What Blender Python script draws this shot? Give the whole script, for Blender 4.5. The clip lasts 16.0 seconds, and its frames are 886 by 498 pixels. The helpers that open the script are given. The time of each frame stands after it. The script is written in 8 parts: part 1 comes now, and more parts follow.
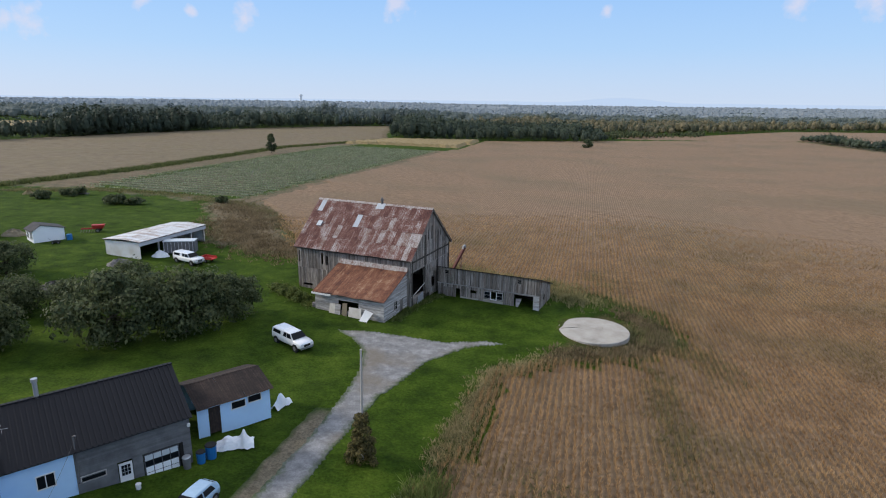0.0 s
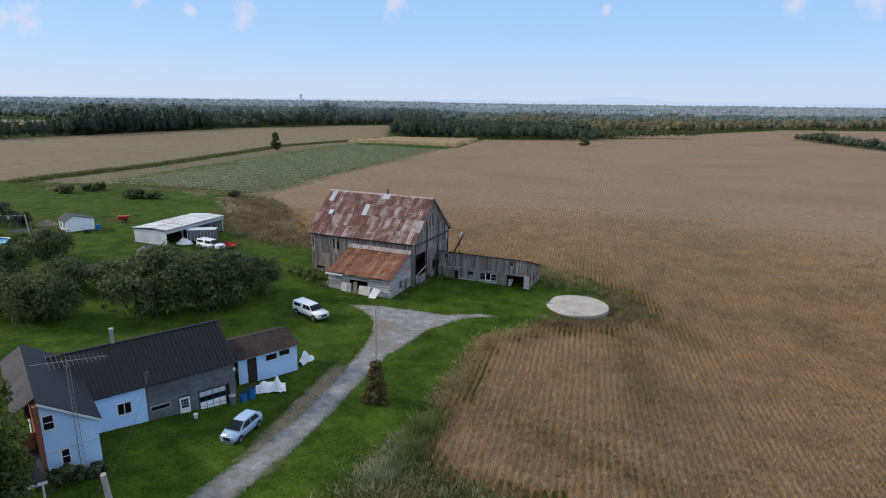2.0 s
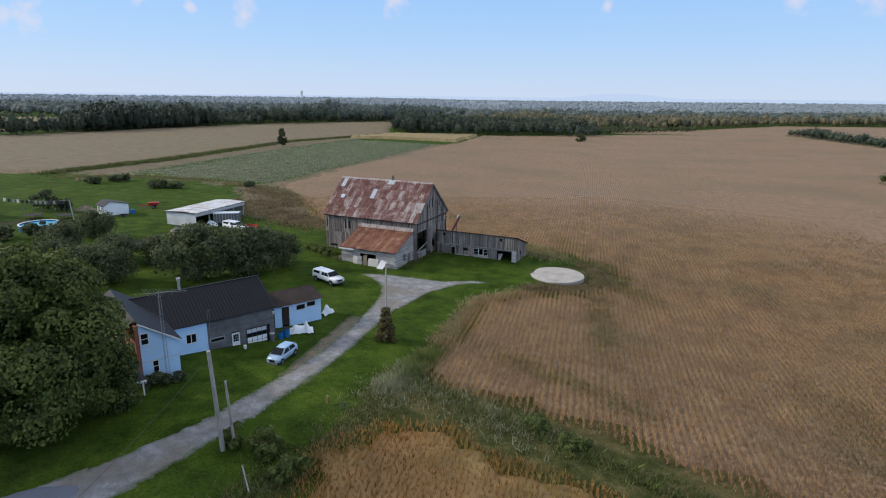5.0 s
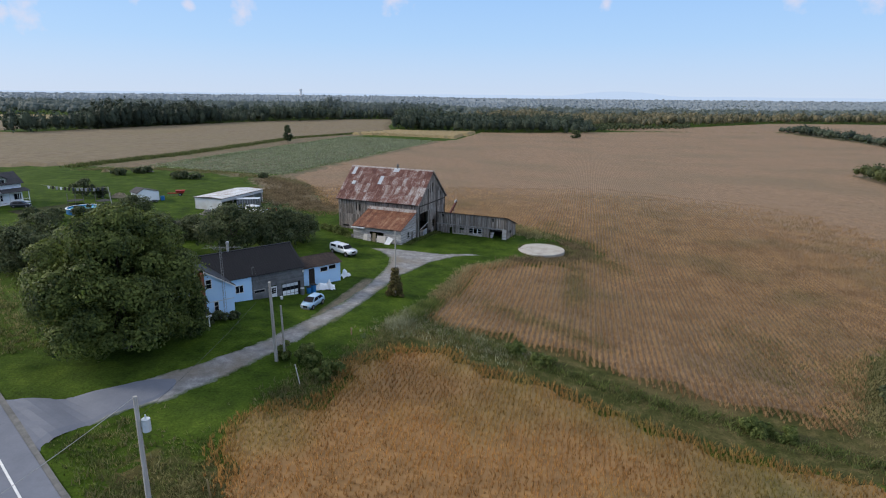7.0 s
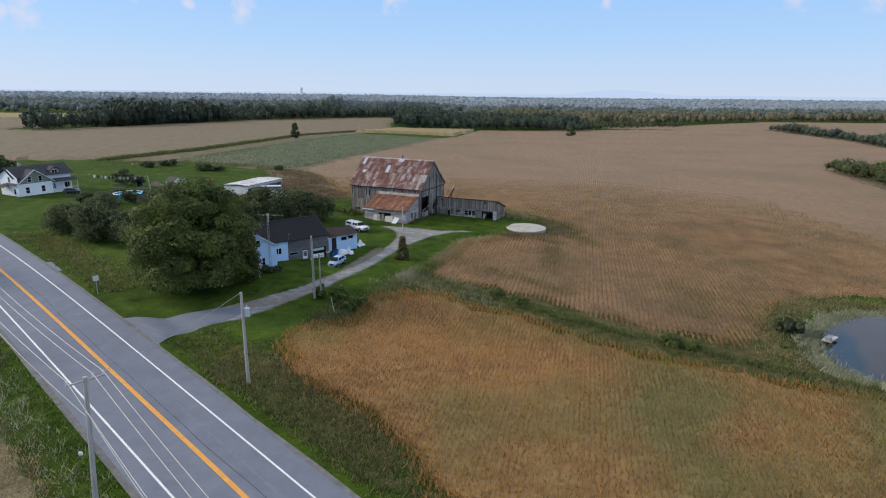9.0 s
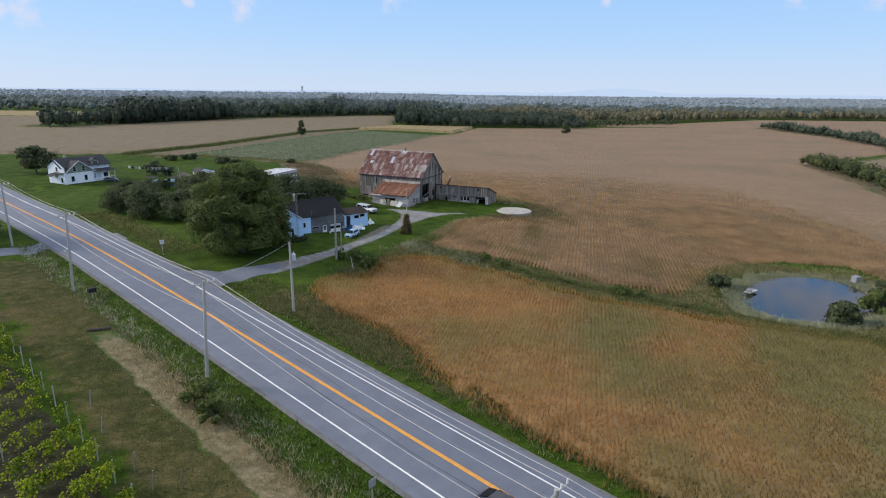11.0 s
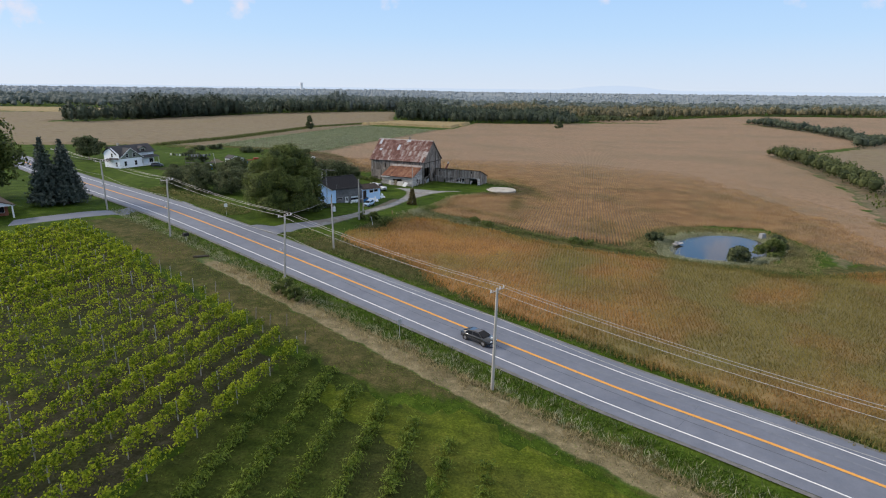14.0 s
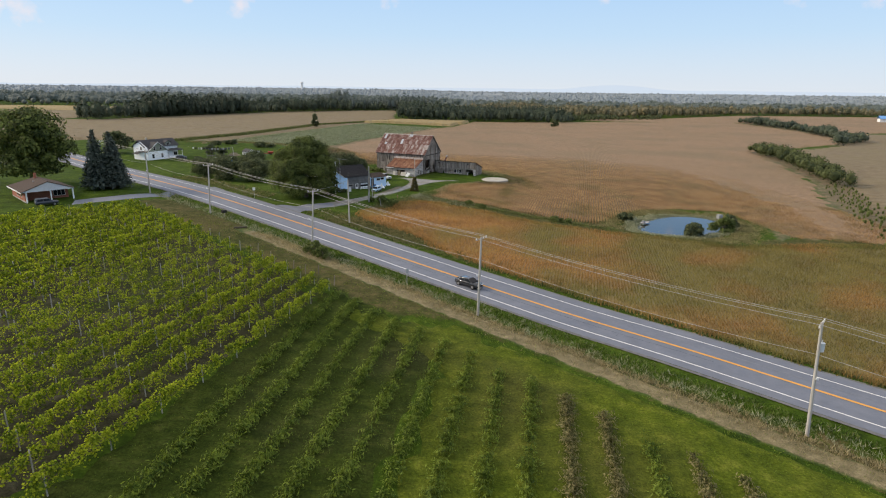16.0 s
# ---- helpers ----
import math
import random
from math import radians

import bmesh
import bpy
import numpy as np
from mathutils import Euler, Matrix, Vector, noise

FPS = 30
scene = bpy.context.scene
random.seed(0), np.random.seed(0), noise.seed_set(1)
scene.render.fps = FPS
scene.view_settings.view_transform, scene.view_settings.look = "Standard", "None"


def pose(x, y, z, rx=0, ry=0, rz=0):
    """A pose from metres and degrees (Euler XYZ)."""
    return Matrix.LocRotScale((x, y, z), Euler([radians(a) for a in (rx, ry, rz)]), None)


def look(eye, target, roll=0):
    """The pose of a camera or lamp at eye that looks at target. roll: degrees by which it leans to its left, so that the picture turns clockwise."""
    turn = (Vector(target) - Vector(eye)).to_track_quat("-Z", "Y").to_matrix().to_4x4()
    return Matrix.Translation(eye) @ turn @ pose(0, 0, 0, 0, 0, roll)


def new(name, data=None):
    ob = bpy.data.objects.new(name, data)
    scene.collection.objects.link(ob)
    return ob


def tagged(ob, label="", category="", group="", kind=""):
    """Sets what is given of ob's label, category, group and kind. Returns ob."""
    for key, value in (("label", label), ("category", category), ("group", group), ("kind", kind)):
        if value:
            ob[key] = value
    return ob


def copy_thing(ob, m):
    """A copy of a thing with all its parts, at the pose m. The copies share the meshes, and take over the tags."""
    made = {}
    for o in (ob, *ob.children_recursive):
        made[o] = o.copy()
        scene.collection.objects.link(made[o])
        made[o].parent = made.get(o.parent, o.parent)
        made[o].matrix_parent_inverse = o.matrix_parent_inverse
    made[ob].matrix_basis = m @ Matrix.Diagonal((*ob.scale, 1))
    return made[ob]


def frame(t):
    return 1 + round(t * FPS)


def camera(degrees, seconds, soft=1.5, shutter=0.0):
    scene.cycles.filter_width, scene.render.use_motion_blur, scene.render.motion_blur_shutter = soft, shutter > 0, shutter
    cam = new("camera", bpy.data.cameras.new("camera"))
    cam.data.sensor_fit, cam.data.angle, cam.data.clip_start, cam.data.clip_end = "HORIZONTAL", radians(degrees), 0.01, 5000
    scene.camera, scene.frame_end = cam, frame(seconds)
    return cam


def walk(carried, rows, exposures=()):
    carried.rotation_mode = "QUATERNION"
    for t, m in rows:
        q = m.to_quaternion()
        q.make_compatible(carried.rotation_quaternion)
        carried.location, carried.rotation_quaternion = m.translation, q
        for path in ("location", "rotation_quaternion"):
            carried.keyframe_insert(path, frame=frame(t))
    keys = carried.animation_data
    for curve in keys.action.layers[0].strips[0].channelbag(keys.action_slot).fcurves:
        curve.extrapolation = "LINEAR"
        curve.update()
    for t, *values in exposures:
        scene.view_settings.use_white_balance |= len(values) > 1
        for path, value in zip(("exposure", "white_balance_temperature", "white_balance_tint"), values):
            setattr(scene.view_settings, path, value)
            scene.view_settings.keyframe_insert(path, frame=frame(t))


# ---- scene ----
cam = camera(74.0, 16.0, soft=1.1)
PATH = [
    (0.0, (-0.229, 3.874, 30.692), (-0.216, 5.812, 30.199), 0.73),
    (0.5, (-0.248, 0.820, 30.730), (-0.236, 2.759, 30.237), 0.71),
    (1.0, (-0.259, -1.900, 30.808), (-0.245, 0.038, 30.314), 0.69),
    (1.5, (-0.251, -4.209, 30.895), (-0.238, -2.271, 30.400), 0.68),
    (2.0, (-0.290, -6.295, 30.933), (-0.276, -4.358, 30.437), 0.66),
    (2.5, (-0.347, -8.319, 30.954), (-0.332, -6.381, 30.456), 0.65),
    (3.0, (-0.320, -10.284, 30.964), (-0.305, -8.348, 30.464), 0.64),
    (3.5, (-0.173, -12.367, 30.998), (-0.159, -10.431, 30.497), 0.62),
    (4.0, (-0.008, -14.831, 31.066), (0.004, -12.896, 30.564), 0.61),
    (6.5, (0.133, -32.489, 31.050), (0.145, -30.556, 30.539), 0.58),
    (7.0, (0.047, -37.028, 31.062), (0.062, -35.095, 30.550), 0.57),
    (7.5, (0.013, -41.946, 31.117), (0.029, -40.013, 30.603), 0.57),
    (8.0, (0.064, -47.124, 31.222), (0.078, -45.192, 30.707), 0.57),
    (8.5, (0.146, -52.394, 31.350), (0.161, -50.462, 30.834), 0.57),
    (9.0, (0.206, -57.654, 31.455), (0.221, -55.722, 30.939), 0.57),
    (11.5, (0.642, -83.074, 31.996), (0.657, -81.144, 31.472), 0.59),
    (12.0, (0.586, -88.077, 32.130), (0.602, -86.148, 31.603), 0.60),
    (12.5, (0.533, -93.269, 32.189), (0.549, -91.340, 31.660), 0.61),
    (13.0, (0.536, -98.625, 32.207), (0.555, -96.696, 31.678), 0.62),
    (13.5, (0.546, -104.003, 32.216), (0.563, -102.075, 31.686), 0.63),
    (14.0, (0.501, -109.406, 32.232), (0.520, -107.478, 31.701), 0.64),
    (14.5, (0.444, -114.794, 32.251), (0.464, -112.866, 31.720), 0.65),
    (15.0, (0.397, -120.164, 32.285), (0.418, -118.235, 31.754), 0.67),
    (15.5, (0.463, -125.430, 32.305), (0.483, -123.502, 31.774), 0.68),
    (16.0, (0.623, -130.556, 32.336), (0.643, -128.628, 31.803), 0.70),
]
walk(cam, [(t, look(eye, target, roll)) for t, eye, target, roll in PATH],
     [(0.0, 0.0, 6200, 10), (9.5, 0.0, 6200, 10), (12.0, 0.08, 6250, 10), (13.5, 0.12, 6450, 10), (14.5, 0.15, 6850, 10), (15.2, 0.16, 7050, 10), (16.0, 0.18, 7200, 10)])

# ---- light: low hazy evening sun from the side, pale blue sky ----
SUN_EL, SUN_AZ = 27.0, 170.0      # azimuth of the sun, degrees from +x anticlockwise
world = bpy.data.worlds.new("sky")
scene.world = world
world.use_nodes = True
wt = world.node_tree
sky = wt.nodes.new("ShaderNodeTexSky")
sky.sky_type, sky.sun_disc = "NISHITA", False
sky.sun_elevation, sky.sun_rotation = radians(SUN_EL), radians(90 - SUN_AZ)
sky.air_density, sky.dust_density, sky.ozone_density = 1.0, 1.2, 2.0
tint = wt.nodes.new("ShaderNodeMix")
tint.data_type = "RGBA"
tint.inputs[0].default_value = 0.92
tg = wt.nodes.new("ShaderNodeTexCoord")
tz = wt.nodes.new("ShaderNodeSeparateXYZ")
tr_ = wt.nodes.new("ShaderNodeValToRGB")
SKY = ((0.0, (0.66, 0.765, 0.92)), (0.08, (0.475, 0.69, 0.97)), (0.26, (0.25, 0.52, 0.98)), (0.6, (0.82, 0.9, 1.04)))
tr_.color_ramp.elements.new(0.2)
tr_.color_ramp.elements.new(0.5)
for e, (q, col) in zip(tr_.color_ramp.elements, SKY):
    e.position, e.color = q, (*col, 1)
wt.links.new(tg.outputs["Generated"], tz.inputs[0])
wt.links.new(tz.outputs[2], tr_.inputs[0])
tsc = wt.nodes.new("ShaderNodeVectorMath")
tsc.operation = "SCALE"
tsc.inputs[3].default_value = 8.0
wt.links.new(tr_.outputs[0], tsc.inputs[0])
wt.links.new(tsc.outputs[0], tint.inputs[7])
wt.links.new(sky.outputs[0], tint.inputs[6])
# a few small evening clouds high up, faintly pink
tco = wt.nodes.new("ShaderNodeTexCoord")
cn = wt.nodes.new("ShaderNodeTexNoise")
cn.inputs["Scale"].default_value, cn.inputs["Detail"].default_value = 55.0, 6.0
wt.links.new(tco.outputs["Generated"], cn.inputs["Vector"])
cover = None
for cx, cz, cr in ((-0.071, 0.145, 0.026), (-0.315, 0.127, 0.024), (-0.66, 0.117, 0.024), (-0.70, 0.118, 0.016), (0.687, 0.15, 0.02), (-0.399, 0.132, 0.010), (0.567, 0.154, 0.02), (0.264, 0.138, 0.010), (-0.476, 0.15, 0.016), (0.6, 0.31, 0.07), (0.5, 0.275, 0.04), (0.88, 0.47, 0.05), (0.4, 0.27, 0.03)):
    d = Vector((cx, 1.0, cz)).normalized()
    ds = wt.nodes.new("ShaderNodeVectorMath")
    ds.operation = "DISTANCE"
    ds.inputs[1].default_value = d
    wt.links.new(tco.outputs["Generated"], ds.inputs[0])
    mr = wt.nodes.new("ShaderNodeMapRange")
    mr.inputs[1].default_value, mr.inputs[2].default_value, mr.inputs[3].default_value, mr.inputs[4].default_value = 0.0, cr * 1.5, 0.62, 0.0
    wt.links.new(ds.outputs["Value"], mr.inputs[0])
    if cover is None:
        cover = mr.outputs[0]
    else:
        mx = wt.nodes.new("ShaderNodeMath")
        mx.operation = "MAXIMUM"
        wt.links.new(cover, mx.inputs[0])
        wt.links.new(mr.outputs[0], mx.inputs[1])
        cover = mx.outputs[0]
hi = wt.nodes.new("ShaderNodeMapRange")
hi.inputs[1].default_value, hi.inputs[2].default_value, hi.inputs[4].default_value = 0.2, 0.25, 0.8
wt.links.new(tz.outputs[2], hi.inputs[0])
big = wt.nodes.new("ShaderNodeTexNoise")
big.inputs["Scale"].default_value, big.inputs["Detail"].default_value = 5.0, 5.0
wt.links.new(tco.outputs["Generated"], big.inputs["Vector"])
bm_ = wt.nodes.new("ShaderNodeMapRange")
bm_.inputs[1].default_value, bm_.inputs[2].default_value = 0.5, 0.6
wt.links.new(big.outputs["Fac"], bm_.inputs[0])
bank = wt.nodes.new("ShaderNodeMath")
bank.operation = "MULTIPLY"
wt.links.new(hi.outputs[0], bank.inputs[0])
wt.links.new(bm_.outputs[0], bank.inputs[1])
mx = wt.nodes.new("ShaderNodeMath")
mx.operation = "MAXIMUM"
wt.links.new(cover, mx.inputs[0])
wt.links.new(bank.outputs[0], mx.inputs[1])
cover = mx.outputs[0]
th = wt.nodes.new("ShaderNodeMath")
th.operation = "ADD"
wt.links.new(cover, th.inputs[0])
wt.links.new(cn.outputs["Fac"], th.inputs[1])
cm = wt.nodes.new("ShaderNodeMapRange")
cm.inputs[1].default_value, cm.inputs[2].default_value, cm.inputs[4].default_value = 0.72, 1.1, 0.5
wt.links.new(th.outputs[0], cm.inputs[0])
gate = wt.nodes.new("ShaderNodeMath")
gate.operation = "MULTIPLY"
st = wt.nodes.new("ShaderNodeMapRange")
st.inputs[1].default_value, st.inputs[2].default_value = 0.0, 0.15
wt.links.new(cover, st.inputs[0])
wt.links.new(cm.outputs[0], gate.inputs[0])
wt.links.new(st.outputs[0], gate.inputs[1])
cl_ = wt.nodes.new("ShaderNodeMix")
cl_.data_type = "RGBA"
wt.links.new(gate.outputs[0], cl_.inputs[0])
wt.links.new(tint.outputs[2], cl_.inputs[6])
cl_.inputs[7].default_value = (7.4, 6.3, 6.4, 1)
wt.links.new(cl_.outputs[2], wt.nodes["Background"].inputs[0])
wt.nodes["Background"].inputs[1].default_value = 0.122
sun = new("sun", bpy.data.lights.new("sun", "SUN"))
sun.data.energy, sun.data.angle, sun.data.color = 3.15, radians(8.0), (1.0, 0.88, 0.72)
sun.matrix_world = look((0, 0, 60), (-60 * math.cos(radians(SUN_AZ)) * math.cos(radians(SUN_EL)), -60 * math.sin(radians(SUN_AZ)) * math.cos(radians(SUN_EL)), 60 - 60 * math.sin(radians(SUN_EL))))
scene.view_settings.exposure = 0.0

# ---- materials ----
def speckle(N, L, col, vec, scale, amount):
    n = N.new("ShaderNodeTexNoise")
    n.inputs["Scale"].default_value, n.inputs["Detail"].default_value, n.inputs["Roughness"].default_value = scale, 4, 0.7
    L.new(vec, n.inputs["Vector"])
    r = N.new("ShaderNodeMapRange")
    r.inputs[1].default_value, r.inputs[2].default_value = 0.3, 0.7
    r.inputs[3].default_value, r.inputs[4].default_value = 1 - amount, 1 + amount
    L.new(n.outputs["Fac"], r.inputs[0])
    m = N.new("ShaderNodeMix")
    m.data_type, m.blend_type = "RGBA", "MULTIPLY"
    m.inputs[0].default_value = 1
    L.new(col, m.inputs[6])
    L.new(r.outputs[0], m.inputs[7])
    return m.outputs[2]


LAWN = [(0.3, (0.016, 0.031, 0.004)), (0.5, (0.036, 0.065, 0.006)), (0.72, (0.075, 0.112, 0.013))]


def lawn_colour(N, L, vec):
    n = N.new("ShaderNodeTexNoise")
    n.inputs["Scale"].default_value, n.inputs["Detail"].default_value, n.inputs["Roughness"].default_value = 0.3, 10, 0.68
    L.new(vec, n.inputs["Vector"])
    r = N.new("ShaderNodeValToRGB")
    r.color_ramp.elements.new(0.5)
    for e, (p, c) in zip(r.color_ramp.elements, LAWN):
        e.position, e.color = p, (*c, 1)
    L.new(n.outputs["Fac"], r.inputs[0])
    n2 = N.new("ShaderNodeTexNoise")
    n2.inputs["Scale"].default_value, n2.inputs["Detail"].default_value = 0.045, 5
    L.new(vec, n2.inputs["Vector"])
    q = N.new("ShaderNodeMapRange")
    q.inputs[1].default_value, q.inputs[2].default_value, q.inputs[4].default_value = 0.5, 0.72, 0.35
    L.new(n2.outputs["Fac"], q.inputs[0])
    m = N.new("ShaderNodeMix")
    m.data_type = "RGBA"
    L.new(q.outputs[0], m.inputs[0])
    L.new(r.outputs[0], m.inputs[6])
    m.inputs[7].default_value = (0.08, 0.115, 0.022, 1)
    return speckle(N, L, m.outputs[2], vec, 4.0, 0.4)


def fade(N, L, col, vec, scale, soft=(0.9, 1.22)):
    a = N.new("ShaderNodeAttribute")
    a.attribute_name = "inner"
    n = N.new("ShaderNodeTexNoise")
    n.inputs["Scale"].default_value, n.inputs["Detail"].default_value, n.inputs["Roughness"].default_value = scale, 8, 0.7
    L.new(vec, n.inputs["Vector"])
    s = N.new("ShaderNodeMath")
    s.operation = "MULTIPLY_ADD"
    s.inputs[1].default_value = 1.5
    L.new(n.outputs["Fac"], s.inputs[0])
    L.new(a.outputs["Fac"], s.inputs[2])
    r = N.new("ShaderNodeMapRange")
    r.inputs[1].default_value, r.inputs[2].default_value = soft
    L.new(s.outputs[0], r.inputs[0])
    m = N.new("ShaderNodeMix")
    m.data_type = "RGBA"
    L.new(r.outputs[0], m.inputs[0])
    L.new(lawn_colour(N, L, vec), m.inputs[6])
    L.new(col, m.inputs[7])
    return m.outputs[2]


def rusty(name, stops, metal=0.1, rough=0.75, along=1.1, pale=(0.5, 0.48, 0.46), lip=(0.06, 0.035, 0.03)):
    """A worn roof sheet: streaks down the slope, blotches from sheet to sheet, a darker lip where it laps the next one.
    """
    m = bpy.data.materials.new(name)
    m.use_nodes = True
    N, L = m.node_tree.nodes, m.node_tree.links
    b = N["Principled BSDF"]
    b.inputs["Roughness"].default_value, b.inputs["Metallic"].default_value, b.inputs["Specular IOR Level"].default_value = rough, metal, 0.3
    tc, oi, ge = N.new("ShaderNodeTexCoord"), N.new("ShaderNodeObjectInfo"), N.new("ShaderNodeNewGeometry")
    mp, mu = N.new("ShaderNodeMapping"), N.new("ShaderNodeMath")
    mp.inputs["Scale"].default_value = (13.0, along, 1)
    mu.operation = "MULTIPLY"
    mu.inputs[1].default_value = 91.0
    L.new(oi.outputs["Random"], mu.inputs[0])
    L.new(tc.outputs["Object"], mp.inputs[0])
    L.new(mu.outputs[0], mp.inputs["Location"])

    def nz(vec, scale, detail, weight, into=None):
        n = N.new("ShaderNodeTexNoise")
        n.inputs["Scale"].default_value, n.inputs["Detail"].default_value, n.inputs["Roughness"].default_value = scale, detail, 0.65
        L.new(vec, n.inputs["Vector"])
        k = N.new("ShaderNodeMath")
        k.operation = "MULTIPLY_ADD"
        k.inputs[1].default_value, k.inputs[2].default_value = weight, 0.0
        L.new(n.outputs["Fac"], k.inputs[0])
        if into:
            L.new(into, k.inputs[2])
        return k.outputs[0]
    f = nz(mp.outputs[0], 1.0, 6, 0.5)
    f = nz(ge.outputs["Position"], 0.7, 5, 0.34, f)
    f = nz(ge.outputs["Position"], 5.0, 5, 0.32, f)
    r = N.new("ShaderNodeMath")
    r.operation = "MULTIPLY_ADD"
    r.inputs[1].default_value = 0.09
    L.new(oi.outputs["Random"], r.inputs[0])
    L.new(f, r.inputs[2])
    rp = N.new("ShaderNodeValToRGB")
    while len(rp.color_ramp.elements) < len(stops):
        rp.color_ramp.elements.new(0.5)
    for e, (p, c) in zip(rp.color_ramp.elements, stops):
        e.position, e.color = p, (*c, 1)
    L.new(r.outputs[0], rp.inputs[0])
    sx = N.new("ShaderNodeSeparateXYZ")
    L.new(tc.outputs["Object"], sx.inputs[0])
    lo = N.new("ShaderNodeMapRange")
    lo.inputs[1].default_value, lo.inputs[2].default_value, lo.inputs[3].default_value, lo.inputs[4].default_value = -0.485, -0.455, 0.35, 0.0
    L.new(sx.outputs[1], lo.inputs[0])
    mx = N.new("ShaderNodeMix")
    mx.data_type = "RGBA"
    L.new(lo.outputs[0], mx.inputs[0])
    L.new(rp.outputs[0], mx.inputs[6])
    mx.inputs[7].default_value = (*lip, 1)
    L.new(mx.outputs[2], b.inputs["Base Color"])
    return m


def mat(name, stops, scale=1.0, detail=6.0, rough=0.9, metal=0.0, bump=0.0, bump_scale=None, second=None, rand=0.0, stretch=(1, 1, 1), spec=0.3, coat=0.0, turn=0.0, rows=None, fine=None, edge=None, world=False, sheen=0.0):
    """Noise-coloured surface. stops: (position, colour) pairs over the noise; second: (scale, amount, colour) stains at a larger scale; rand: variation from object to object."""
    m = bpy.data.materials.new(name)
    m.use_nodes = True
    nt = m.node_tree
    N, L = nt.nodes, nt.links
    b = N["Principled BSDF"]
    b.inputs["Roughness"].default_value, b.inputs["Metallic"].default_value = rough, metal
    b.inputs["Specular IOR Level"].default_value = spec
    b.inputs["Coat Weight"].default_value = coat
    if sheen:                                    # the fuzz of a standing crop, seen edge on
        b.inputs["Sheen Weight"].default_value, b.inputs["Sheen Roughness"].default_value = sheen, 0.5
        b.inputs["Sheen Tint"].default_value = (*stops[-1][1], 1)
    world = world or stretch == (1, 1, 1)
    tc = N.new("ShaderNodeNewGeometry") if world else N.new("ShaderNodeTexCoord")
    mp = N.new("ShaderNodeMapping")
    mp.inputs["Scale"].default_value = stretch
    mp.inputs["Rotation"].default_value = (0, 0, radians(turn))
    L.new(tc.outputs["Position" if world else "Object"], mp.inputs[0])
    if rand and stretch != (1, 1, 1):
        sh = N.new("ShaderNodeObjectInfo")
        mu = N.new("ShaderNodeMath")
        mu.operation = "MULTIPLY"
        mu.inputs[1].default_value = 83.0
        L.new(sh.outputs["Random"], mu.inputs[0])
        L.new(mu.outputs[0], mp.inputs["Location"])
    nz = N.new("ShaderNodeTexNoise")
    nz.inputs["Scale"].default_value, nz.inputs["Detail"].default_value, nz.inputs["Roughness"].default_value = scale, detail, 0.65
    L.new(mp.outputs[0], nz.inputs["Vector"])
    rp = N.new("ShaderNodeValToRGB")
    el = rp.color_ramp.elements
    while len(el) < len(stops):
        el.new(0.5)
    for e, (p, c) in zip(el, stops):
        e.position, e.color = p, (*c, 1)
    L.new(nz.outputs["Fac"], rp.inputs[0])
    col = rp.outputs[0]
    if second:
        n2 = N.new("ShaderNodeTexNoise")
        n2.inputs["Scale"].default_value, n2.inputs["Detail"].default_value = second[0], 4
        L.new(mp.outputs[0], n2.inputs["Vector"])
        mr = N.new("ShaderNodeMapRange")
        mr.inputs[1].default_value, mr.inputs[2].default_value = 0.45, 0.68
        mr.inputs[4].default_value = second[1]
        L.new(n2.outputs["Fac"], mr.inputs[0])
        mx = N.new("ShaderNodeMix")
        mx.data_type = "RGBA"
        L.new(mr.outputs[0], mx.inputs[0])
        L.new(col, mx.inputs[6])
        mx.inputs[7].default_value = (*second[2], 1)
        col = mx.outputs[2]
    if rows:                                     # (angle, spacing, depth): the drilled rows of a crop
        rm_ = N.new("ShaderNodeMapping")
        rm_.inputs["Rotation"].default_value = (0, 0, radians(-rows[0]))
        L.new(tc.outputs[0], rm_.inputs[0])
        wv = N.new("ShaderNodeTexWave")
        wv.bands_direction = "Y"
        wv.inputs["Scale"].default_value, wv.inputs["Distortion"].default_value, wv.inputs["Detail"].default_value, wv.inputs["Detail Scale"].default_value = 2 * math.pi / 20 / rows[1], 2.5, 4, 1.5
        L.new(rm_.outputs[0], wv.inputs["Vector"])
        wr = N.new("ShaderNodeMapRange")
        wr.inputs[3].default_value, wr.inputs[4].default_value = 1 - rows[2], 1 + rows[2] * 0.5
        L.new(wv.outputs["Fac"], wr.inputs[0])
        mx = N.new("ShaderNodeMix")
        mx.data_type, mx.blend_type = "RGBA", "MULTIPLY"
        mx.inputs[0].default_value = 1
        L.new(col, mx.inputs[6])
        L.new(wr.outputs[0], mx.inputs[7])
        col = mx.outputs[2]
    if fine:                                     # (scale, amount): blades, stones and crumbs
        col = speckle(N, L, col, mp.outputs[0], *fine)
    if edge:                                     # thins out into grass at the ragged edge of its sheet
        col = fade(N, L, col, tc.outputs["Position"], edge) if edge < 2 else fade(N, L, col, tc.outputs["Position"], edge - 2, (0.8, 1.5))
    if rand:
        oi = N.new("ShaderNodeObjectInfo")
        mr = N.new("ShaderNodeMapRange")
        mr.inputs[3].default_value, mr.inputs[4].default_value = 1 - rand, 1 + rand
        L.new(oi.outputs["Random"], mr.inputs[0])
        mx = N.new("ShaderNodeMix")
        mx.data_type, mx.blend_type = "RGBA", "MULTIPLY"
        mx.inputs[0].default_value = 1
        L.new(col, mx.inputs[6])
        L.new(mr.outputs[0], mx.inputs[7])
        col = mx.outputs[2]
    L.new(col, b.inputs["Base Color"])
